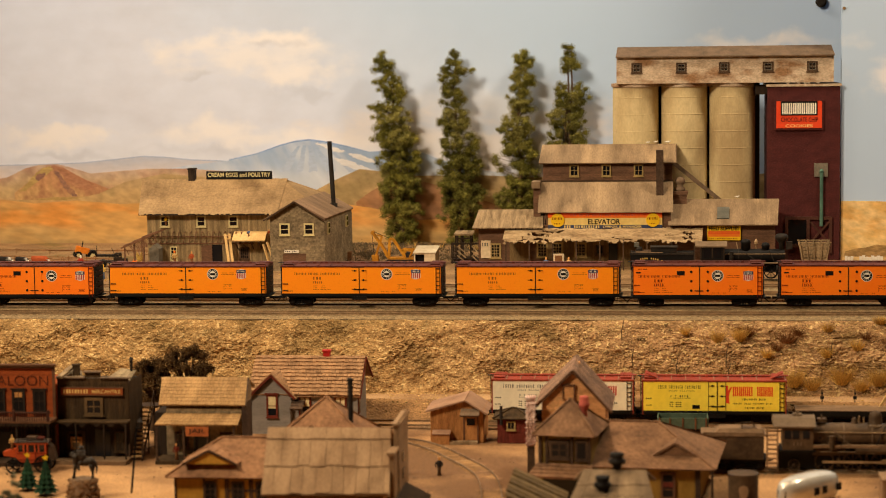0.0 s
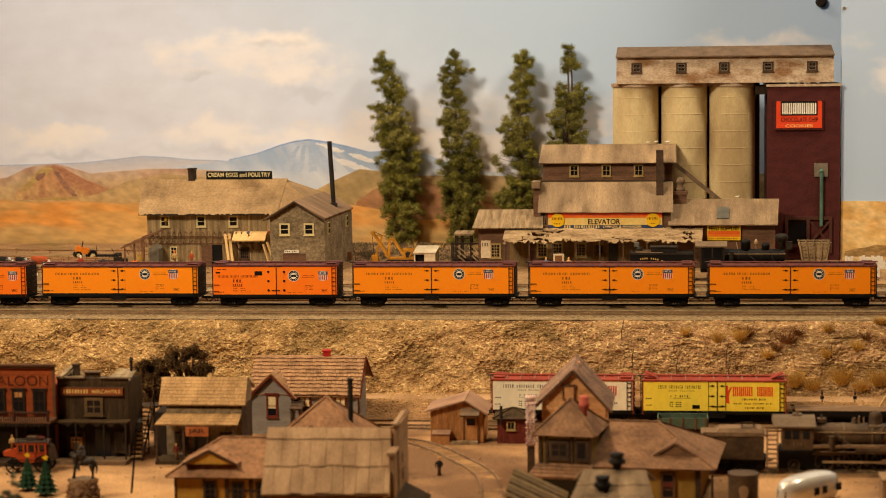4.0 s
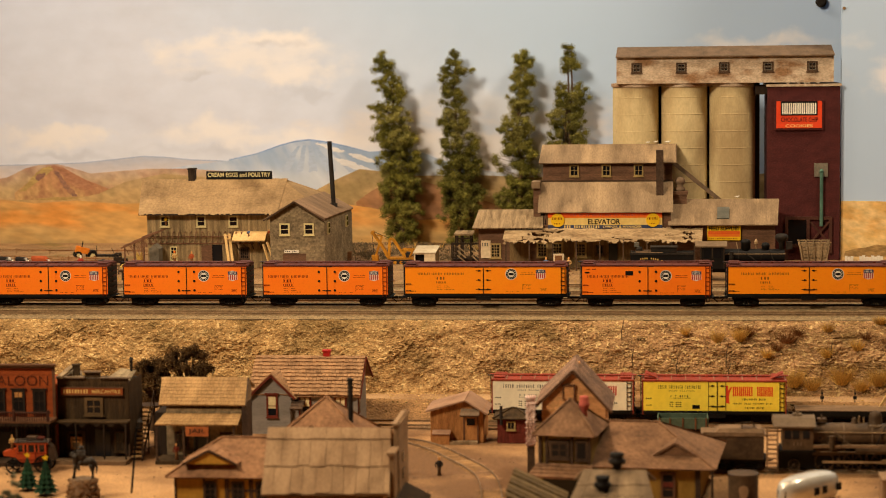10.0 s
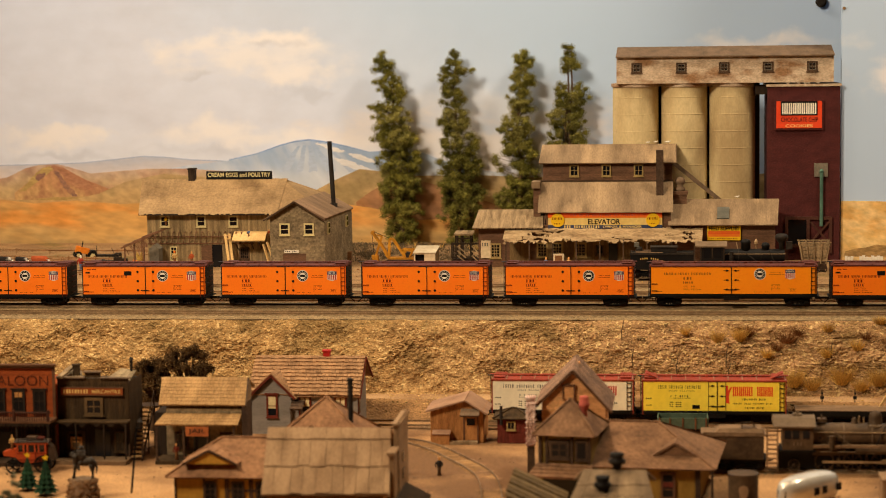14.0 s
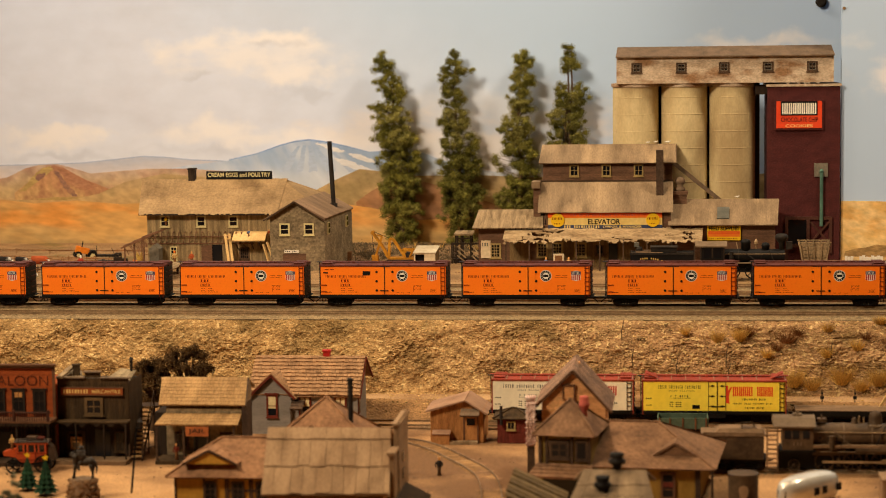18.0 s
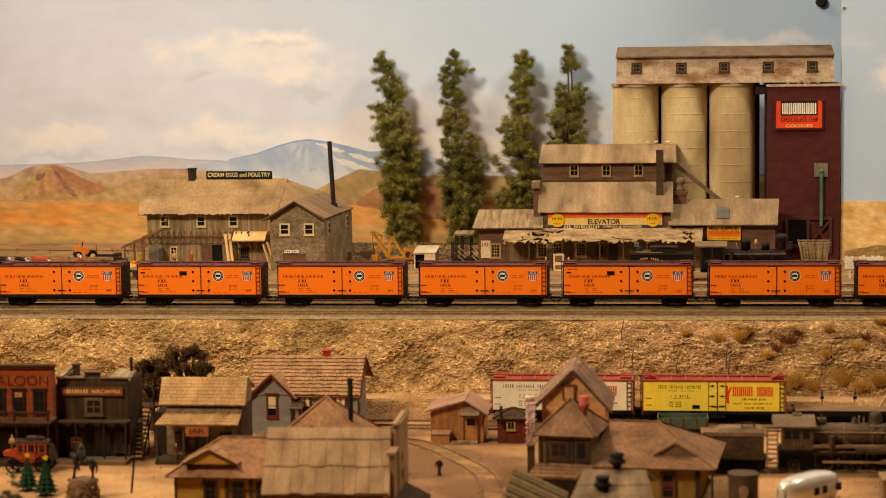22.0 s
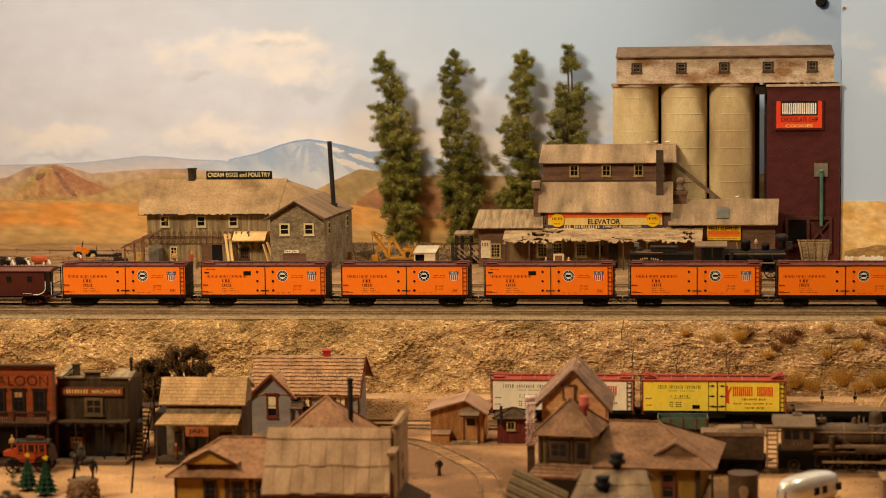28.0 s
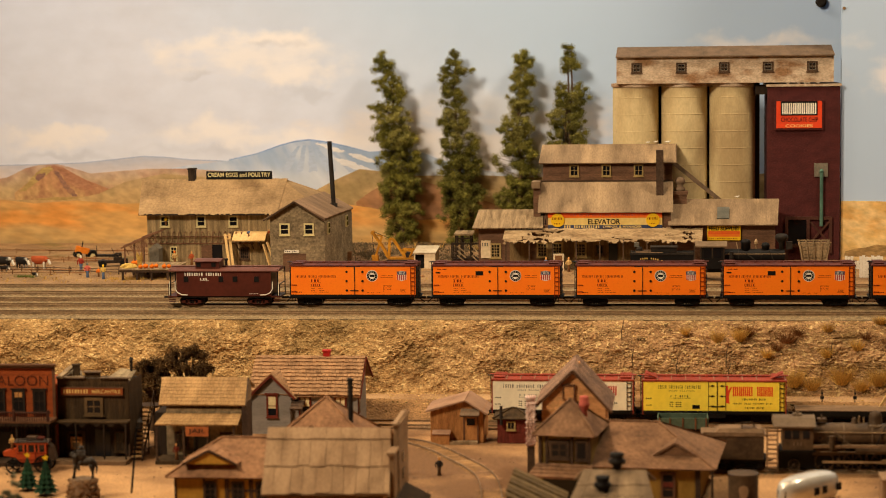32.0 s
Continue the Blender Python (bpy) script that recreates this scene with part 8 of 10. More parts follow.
def big_engine():
    e = thing("steam_locomotive", "dusty black steam locomotive standing beside the station", "locomotive", (332, -410, -90.5))
    part("boiler", Geo().rod((34, 0, 30.4), (180, 0, 30.4), 10.6, 9.8, 32), "loco", e)
    for x in (60, 84, 108, 132, 156):
        part("boiler_band", Geo().rod((x, 0, 30.4), (x + 1.2, 0, 30.4), 10.9, n=32), "loco_top", e)
    part("firebox", Geo().box(34, 62, -9.6, 9.6, 14, 30), "loco", e)
    c = part("cab", Geo().box(8, 34, -15, 15, 19.5, 40), "loco", e)
    part("cab_floor", Geo().box(6, 36, -15.6, 15.6, 17.6, 19.5), "black", e)
    part("cab_roof", Geo().prism([(-17.5, 39.4), (-17.5, 40.6), (-9, 46.6), (0, 48), (9, 46.6), (17.5, 40.6), (17.5, 39.4)], 0, 36, "x"), "loco_top", e, "dusty grey curved cab roof")
    part("roof_hatch", Geo().box(17, 25, -4, 4, 47.4, 49).rod((21, 0, 49), (21, 0, 50.4), 1.6), "loco_top", e)
    for x in (12.4, 19.2, 28):
        part("cab_window", Geo().box(x - 2.8, x + 2.8, -15.4, -14.8, 29.4, 36.6), "pane", c)
    part("number_bars", bars(Geo(), 17, 26, 23.4, 26.4, -15, 3, 0.3), "loco_top", c)
    for x, r, h in ((70, 2.6, 46), (88, 5.6, 52), (109, 5.4, 51.4), (140, 4.6, 50)):
        part("dome", Geo().lathe(x, 0, [(r + 1.6, 38.6), (r + 0.2, 40.6), (r, h - 5), (r * 0.86, h - 2.2), (r * 0.5, h - 0.6), (0.6, h)], 22), "loco", e, smooth=True)
        part("dome_base", Geo().lathe(x, 0, [(r + 2.2, 38), (r + 2.2, 39.6), (r + 0.4, 40.4)], 22), "loco_top", e)
    part("whistle", Geo().rod((74, 0, 40), (74, 0, 47), 0.7).rod((78, 0, 40), (78, 0, 46), 0.6), "brass", e)
    # pale colour paints the highlight along the running board
    part("running_board", Geo().box(34, 180, -15.5, -9, 21.8, 24.0), "deck_dust", e, "running board in a pale highlight colour")
    part("air_tank", Geo().rod((70, -13, 19.5), (118, -13, 19.5), 3.4, n=14), "loco", e)
    for x in (44, 68, 92, 116, 140):
        spoked(e, x, -9.5, 8.6)
    for x in (18, 164):
        spoked(e, x, -9.5, 5.2, "pony_wheel")
    part("side_rod", Geo().box(42, 142, -11.4, -10.4, 7.6, 9.6), "brass", e, "pale connecting rod")
    part("main_rod", Geo().beam((92, -12.2, 8.6), (152, -12.2, 10), 1, 2), "brass", e)
    part("crosshead", Geo().box(134, 156, -13.6, -11, 12, 13.2).box(134, 156, -13.6, -11, 8.6, 9.6).box(132, 134, -13.6, -10, 6, 15), "brass", e)
    part("cylinder", Geo().rod((156, -12.5, 11), (176, -12.5, 11), 6.4, n=18), "loco", e)
    part("handrail", Geo().rod((36, -11.2, 34.6), (178, -11.0, 34.6), 0.4, n=6), "brass", e)
    # frame extended down as a black block, for the shade behind the wheels
    part("frame", Geo().box(4, 178, -7, 7, 2, 19), "black", e)
    part("sand_pipe", Geo().rod((96, -9, 40), (88, -13, 24), 0.5, n=6).rod((104, -9, 40), (112, -13, 24), 0.5, n=6), "black", e)
    part("air_pump", Geo().rod((50, -14, 20), (50, -14, 32), 2.6, n=12).rod((50, -14, 25), (50, -14, 27), 3.2, n=12), "loco", e)
    part("turret", Geo().box(38, 46, -4, 4, 42, 45).rod((42, 0, 45), (42, 0, 48), 0.8), "loco", e)
    part("valve_gear", Geo().beam((92, -13, 10), (108, -13, 15), 0.8, 1.2).beam((108, -13, 15), (150, -13, 15), 0.8, 1.2).beam((116, -13.2, 6), (122, -13.2, 20), 0.8, 1.4).box(118, 130, -14, -12, 18, 20), "brass", e)
    part("brake_rigging", Geo().box(34, 150, -5, 5, 1.6, 7), "black", e)
    for x in (56, 80, 104, 128):
        part("brake_shoe", Geo().box(x - 1.5, x + 1.5, -10.5, -8, 5, 12), "loco", e)
        part("spring_hanger", Geo().rod((x, -8.4, 10), (x, -8.4, 18), 0.7, n=6), "loco_top", e)
    part("feed_pipe", Geo().rod((40, -13.6, 18), (132, -13.6, 18), 0.7, n=6).rod((132, -13.6, 18), (140, -12, 28), 0.7, n=6), "loco_top", e)
    part("washout_plugs", Geo().rod((40, -12.4, 30), (40, -13.4, 30), 1.0, n=8).rod((47, -12.4, 30), (47, -13.4, 30), 1.0, n=8).rod((54, -12.4, 30), (54, -13.4, 30), 1.0, n=8), "black", e)
    part("ash_pan", Geo().box(36, 64, -9, 9, 5, 14), "black", e)
    for x in (70, 80, 146):
        part("step_hanger", Geo().box(x, x + 6, -15.6, -14.6, 17, 18).box(x, x + 0.8, -15.4, -14.8, 17, 23), "loco_top", e)
    part("pipes", Geo().rod((52, -12.2, 36), (66, -13, 24), 0.5, n=6).rod((120, -12.4, 36), (108, -13, 24), 0.5, n=6).rod((98, -13.4, 31), (140, -13.4, 31), 0.6, n=6), "loco_top", e)
    st = Geo()
    for i in range(9):
        st.box(-6, 4, -15 - 0.1 * i, -13.4, 3 + i * 4.1, 4.4 + i * 4.1)
    st.box(-6, -4.6, -15, -13.6, 0, 40).box(3, 4.2, -15, -13.6, 0, 40)
    part("cab_steps", st, "plank_roof", e, "pale wooden cab steps")
    t = thing("tender", "boxy dusty black tender coupled behind the steam locomotive", "tender", (262, -410, -90.5))
    part("tank", Geo().box(10, 62, -15.5, 15.5, 11, 31.4), "loco", t)
    part("deck", Geo().box(8, 64, -16.4, 16.4, 31.4, 33).box(10, 62, -15.8, -14.8, 33, 34.8), "deck_dust", t, "dusty brown tender deck")
    part("coal_bunker", Geo().hull([(20, -13, 33), (62, -13, 33), (62, 13, 33), (20, 13, 33)], [(24, -10, 37), (60, -10, 37), (60, 10, 37), (24, 10, 37)]), "deck_dust", t)
    part("deck_hatch", Geo().box(43, 44, -6, -5, 36, 42).box(53, 54, -6, -5, 36, 42).box(43, 54, -6, -5, 41.2, 42).box(42, 56, -9, 4, 36.6, 37.6), "loco", t)
    part("frame", Geo().box(4, 66, -14, 14, 8.6, 11).box(6, 64, -5, 5, 2, 9), "black", t)
    for x in (19, 50):
        truck(t, x)
    part("coupler", Geo().box(64, 70, -1.3, 1.3, 7, 9), "iron", t)


def old_engine():
    e = thing("old_time_locomotive", "small old-time black locomotive with funnel stack on the upper yard", "locomotive", (278, 250, 0))
    part("boiler", Geo().rod((28, 0, 26.5), (98, 0, 26.5), 8, 7.6, 22), "black", e)
    c = part("cab", Geo().box(0, 28, -13, 13, 12, 38), "black", e)
    part("cab_roof", Geo().prism([(-15, 37.6), (-15, 39), (0, 43.5), (15, 39), (15, 37.6)], -6, 31, "x"), "loco_top", e, "brown cab roof")
    for x in (8, 20):
        part("cab_window", Geo().box(x - 4, x + 4, -13.4, -12.8, 25, 35), "pane", c)
    for x, r, h in ((53, 5.6, 46), (76, 4.6, 42)):
        part("dome", Geo().lathe(x, 0, [(r, 32), (r, h - 5), (r * 1.15, h - 4), (r * 0.8, h - 1), (1, h)], 16), "black", e, smooth=True)
    part("bell", Geo().lathe(65, 0, [(0.6, 33), (0.6, 41), (2.2, 40), (2.4, 43), (0.6, 46)], 10), "brass", e)
    part("funnel_stack", Geo().lathe(94.6, 0, [(3.0, 33), (3.0, 41), (4.6, 43), (6.6, 45.6), (7.6, 46.6), (7.6, 49.6), (6.0, 51.6), (3.6, 52.2), (3.2, 50)], 20), "iron", e, "wide funnel smokestack", smooth=True)
    part("boiler_band", Geo().rod((44, 0, 26.5), (45, 0, 26.5), 8.3, n=22), "iron", e)
    part("boiler_band", Geo().rod((70, 0, 26.5), (71, 0, 26.5), 8.3, n=22), "iron", e)
    part("whistle", Geo().rod((44, 0, 33), (42, 0, 42), 0.6).rod((58, 0, 33), (58.6, 0, 43), 0.5), "brass", e)
    part("air_pump", Geo().rod((36, -9.6, 19), (36, -9.6, 32), 2.4, n=12).rod((36, -9.6, 24), (36, -9.6, 26), 3.0, n=12), "iron", e)
    part("steam_pipe", Geo().rod((50, -8.6, 32), (66, -9, 20), 0.6, n=6).rod((80, -8.6, 33), (86, -9, 20), 0.6, n=6), "iron", e)
    part("cab_post", Geo().box(0, 1.6, -13.6, -12.8, 12, 38).box(26.4, 28, -13.6, -12.8, 12, 38).box(13, 14.6, -13.6, -12.8, 24, 38), "shop_dark", e)
    part("pilot_beam", Geo().box(104, 107, -14, 14, 9, 14), "roof_red", e)
    part("headlamp", Geo().box(100, 107, -4, 4, 34, 43), "iron", e)
    part("running_board", Geo().box(28, 104, -13, -8, 18, 19.2), "loco_top", e)
    part("hand_rail", Geo().rod((29, -8.6, 29), (99, -8.6, 29), 0.4, n=6), "brass", e)
    for x in (38, 60, 82):
        spoked(e, x, -9.5, 8.4, material="black")
    part("cylinder", Geo().rod((88, -12, 11), (104, -12, 11), 5.2, n=16), "black", e)
    part("side_rod", Geo().box(36, 90, -11.4, -10.4, 7.6, 9.4), "iron", e)
    part("cowcatcher", Geo().hull([(104, -10, 2), (114, -2, 2), (114, 2, 2), (104, 10, 2)], [(104, -8, 11), (107, -2, 11), (107, 2, 11), (104, 8, 11)]), "iron", e)
    part("frame", Geo().box(0, 106, -6, 6, 7, 19), "black", e)
    t = thing("wood_tender", "small black tender with cut wood load", "tender", (194, 250, 0))
    part("tank", Geo().box(2, 76, -14, 14, 11, 30), "black", t)
    part("tender_rim", Geo().box(1, 77, -15, -14, 29, 31).box(1, 77, 14, 15, 29, 31), "iron", t)
    arc = Geo()
    for k in range(14):
        if k not in (4, 9):
            x = 14 + k * 2.5
            z = 24.6 - 0.0105 * (x - 22) ** 2
            arc.box(x - 0.7, x + 0.7, -14.15, -14, z - 1.0, z + 1.0)
    tagged(part("lettering", arc, "straw", t, "arched row of pale yellow bars"), kind="stuff")
    for i in range(9):
        part("log", Geo().rod((8, -9 + i * 2.3, 30 + (i % 3) * 0.6), (40, -9 + i * 2.3, 30 + (i % 3) * 0.6), 1.4, n=7), "bark", t)
    part("toolbox", Geo().box(26, 56, -8, 8, 31, 36).box(25, 57, -9, 9, 36, 37.6), "iron", t)
    part("water_hatch", Geo().lathe(12, 0, [(4, 30), (4, 35), (3, 37), (0.5, 37.4)], 14), "iron", t)
    part("tender_lamp", Geo().box(6, 12, -3, 3, 37, 42), "slate", t)
    for x in (18, 58):
        truck(t, x)


def small_cars():
    g = thing("gondola", "low teal gondola on the lower yard", "railway car", (231, -240, -93.5))
    part("side", Geo().box(0, 48, -14, -13, 8, 18), "teal_car", g)
    part("side", Geo().box(0, 48, 13, 14, 8, 18), "teal_car", g)
    part("floor", Geo().box(0, 48, -13, 13, 7, 8.4), "dark_wood", g)
    for x in (0, 47):
        part("end_board", Geo().box(x, x + 1, -13, 13, 8.4, 18), "teal_car", g)
    for x in (2, 12, 24, 36, 46):
        part("stake", Geo().box(x - 0.7, x + 0.7, -14.8, -14, 7, 18.6), "trim_brown", g)
    for x in (13, 35):
        truck(g, x)
    f = None
    for x in (372, 474):
        if f is None:
            f = thing("flat_car", "dark weathered flat car with deck clutter", "railway car", (x, -182, -90.6), group="flat cars behind the engine")
            part("deck", Geo().box(-8, 88, -15, 15, 11.4, 13.2), "deck_dust", f)
            part("side_sill", Geo().box(-8, 88, -15.4, -14.4, 7.4, 12.4), "black", f)
            part("underframe", Geo().box(-6, 86, -8, 8, 4, 10), "black", f)
            for k in range(7):
                part("stake_pocket", Geo().box(4 + k * 12, 6 + k * 12, -15, -14, 8.6, 13), "black", f)
            for k in (16, 66):
                truck(f, k)
        else:
            copy_thing(f, pose(x * MM, -0.182, -0.0906))
        s = None
    for x in (392, 424, 470):
        if s is None:
            s = thing("switch_stand", "black iron switch stand beside the track", "switch stand", (x, -158, -87), group="switch stands")
            part("base", Geo().box(-5, 5, -1.4, 1.4, 0, 1.4), "black", s)
            part("mast", Geo().rod((0, 0, 1), (0, 0, 24), 0.5).box(-1.4, 1.4, -1, 1, 2, 7).beam((0, 0, 3), (6, 0, 1.4), 0.6, 0.6), "black", s)
            part("target", Geo().box(-1.8, 1.8, -0.3, 0.3, 14, 17).rod((0, 0, 19), (0, 0, 21), 1.0, n=8), "iron", s)
        else:
            copy_thing(s, pose(x * MM, -0.158, -0.087))
    for i, x in enumerate((446, 458)):
        whole("crossing_board", Geo().beam((0, 0, 0), (12, 4, 18), 1.4, 2.2), "fresh_wood", "pale board propped on the flat car", "board", (x, -172, -79), group="propped boards")


def stock_cart():
    c = thing("stock_cart", "weathered open slatted cart by the brick tower", "cart", (398, 330, -3))
    for k in range(5):
        z, o = 15 + k * 4.6, k * 1.1
        for y in (-9 - o * 0.7, 9 + o * 0.7):
            part("slat", Geo().box(4 - o, 32 + o, y - 0.5, y + 0.5, z, z + 3.0), "grey_wood", c)
        for x in (4 - o, 32 + o):
            part("slat", Geo().box(x - 0.5, x + 0.5, -9 - o * 0.7, 9 + o * 0.7, z, z + 3.0), "grey_wood", c)
    for f in (0.02, 0.25, 0.5, 0.75, 0.98):
        for s, y in ((-1, -9.7), (1, 9.7)):
            part("stake", Geo().beam((4 + 28 * f, y, 12), (-0.6 + 37.2 * f, y + s * 3.4, 38.6), 1.0, 1.4), "grey_wood", c)
    part("top_rail", Geo().box(-1.6, 37.6, -14, -12.8, 37.4, 38.8).box(-1.6, 37.6, 12.8, 14, 37.4, 38.8), "grey_wood", c)
    part("floor", Geo().box(3, 33, -9, 9, 12, 14), "dark_wood", c)
    for x in (9, 27):
        for y in (-11, 9):
            spoked(c, x, y, 6, "cart_wheel", "dark_wood", 14)
    part("axle", Geo().box(4, 32, -10, 10, 5, 12), "dark_wood", c)


def white_fence():
    f = thing("picket_fence", "white picket fence and stacked white boards beside the yard", "fence", (447, 262, -3))
    for i in range(30):
        z = 27 + random.uniform(-1.5, 1.5) if 4 < i < 12 or i % 5 < 3 else 21 + random.uniform(-3, 3)
        part("picket", Geo().box(i * 3.4, i * 3.4 + 3.1, -1 + random.uniform(-0.4, 0.4), 0.2, 2 if 4 < i < 12 else 12, z), "white", f)
    part("fence_rail", Geo().box(0, 102, 0.2, 1.4, 14, 16.4).box(0, 102, 0.2, 1.4, 20, 21.6), "white", f)
    for x in (6, 50, 98):
        part("fence_post", Geo().box(x - 1, x + 1, 1.4, 3.4, 0, 24), "white", f)


# ---- farmyard and machines on the upper level ----
def excavator():
    e = thing("steam_shovel", "ochre-yellow steam shovel with raised boom and bent arm", "excavator", (-142, 425, -3))
    Y = "machine_yellow"
    part("deck", Geo().box(26, 58, -9, 9, 7, 9.4), Y, e)
    part("winch_drum", Geo().rod((50, -7, 12.6), (50, 7, 12.6), 3.4, n=14), "iron", e)
    for s in (-1, 1):
        y = s * 8
        part("track", Geo().prism([(24, 0), (56, 0), (59, 3.4), (56, 7), (24, 7), (21, 3.4)], y - 3, y + 3), "iron", e)
        for k in (26, 34, 42, 50, 55):
            part("track_roller", Geo().rod((k, y - 3.4, 3.4), (k, y + 3.4, 3.4), 2.2, n=10), Y, e)
        y = s * 3.6
        part("boom", Geo().beam((26, y, 6), (16, y, 24), 1.6, 3.0).beam((16, y, 24), (4.4, y, 41), 1.6, 2.6), Y, e)
        part("dipper_arm", Geo().beam((16, y * 0.6, 35), (8, y * 0.6, 12), 1.4, 2.4), Y, e)
        part("gantry_leg", Geo().beam((25, y, 8), (26, y, 33), 1.4, 2.2).beam((26, y, 33), (31, y, 32), 1.4, 2.2).beam((31, y, 32), (46, y, 9), 1.4, 2.4), Y, e)
        part("side_rail", Geo().beam((42, y * 2, 19), (57, y * 2, 18.6), 1.4, 2.6).beam((44, y * 2, 19), (47, y * 2, 9), 1.4, 2.4).beam((56, y * 2, 18.6), (52, y * 2, 9), 1.2, 1.8), Y, e)
    for k in range(4):
        part("boom_lace", Geo().beam((24 - k * 5, -3.6, 10 + k * 7.6), (21 - k * 5, 3.6, 14 + k * 7.6), 1.0, 1.2), Y, e)
    part("boom_head", Geo().rod((4.4, -5, 41), (4.4, 5, 41), 2.6, n=14), Y, e)
    part("boom_strut", Geo().beam((10, 0, 38), (17, 0, 36), 1.4, 2.2), Y, e)
    part("bucket", Geo().hull([(4, -4, 1), (12, -4, 0), (12, 4, 0), (4, 4, 1)], [(3, -5, 12), (11, -5, 12), (11, 5, 12), (3, 5, 12)]), Y, e)
    for k in (-3, 0, 3):
        part("bucket_tooth", Geo().box(2, 4.4, k - 0.7, k + 0.7, 0, 2.4), "iron", e)
    part("hoist_line", Geo().rod((4, 0, 43), (27, 0, 33), 0.4, n=5).rod((3, 0, 41), (6, 0, 12), 0.4, n=5), "iron", e)


def small_shed():
    s = thing("beige_shed", "small pale plaster shed with a black doorway", "shed", (-78, 370, -3))
    part("front_wall", Geo().box(0, 1.6, 0, 1.4, 0, 20).box(13, 27, 0, 1.4, 0, 20).box(1.6, 13, 0, 1.4, 18.4, 20), "beige", s)
    part("side_wall", Geo().prism([(1.4, 0), (46, 0), (46, 24), (1.4, 20.2)], 25.8, 27, "x"), "tan_plank", s, "brown board side wall")
    part("side_wall", Geo().prism([(1.4, 0), (46, 0), (46, 24), (1.4, 20.2)], 0, 1.2, "x"), "tan_plank", s)
    part("rear_wall", Geo().box(1.2, 25.8, 44.8, 46, 0, 23.6), "tan_plank", s)
    part("doorway", Geo().box(1.6, 13, 6, 6.6, 0, 18.4), "black", s, "black inside of the doorway")
    part("roof", Geo().hull([(-1, -1.6, 20), (27.6, -1.6, 20), (27.6, 48, 24.2), (-1, 48, 24.2)], [(-1, -1.6, 20.8), (27.6, -1.6, 20.8), (27.6, 48, 25), (-1, 48, 25)]), "shed_tin", s, "pale grey-beige lean-to roof")
    r = thing("timber_rack", "weathered open timber rack with slanting boards", "rack", (-35, 420, -3))
    for x in (0, 5, 12, 24, 35):
        for y in (0, 22):
            part("post", Geo().box(x - 1.0, x + 1.0, y - 1.0, y + 1.0, 0, 40 if 3 < x < 30 else 31 if x else 26), "shop_dark", r)
    part("roof", roof_plane((3, -4, 38.4), (27, -4, 38.4), (27, 26, 41), (3, 26, 41), 6, 1, 0.6, 0.4), "grey_wood", r)
    for z in (9, 26, 33):
        part("rail", Geo().box(5 if z > 30 else -1, 36 if z < 30 else 26, -1.8, -1.0, z, z + 1.8), "shop_dark", r)
    for x, w in ((7, 11), (25.5, 9)):
        for k in range(3):
            part("slat", Geo().beam((x, -2.2, 24 - k * 6), (x + w, -2.2, 15 - k * 6), 0.8, 1.5), "grey_wood", r)
    part("stored_board", Geo().box(1, 34, 6, 18, 0, 7), "shop_dark", r, "dark stacked boards in the rack")


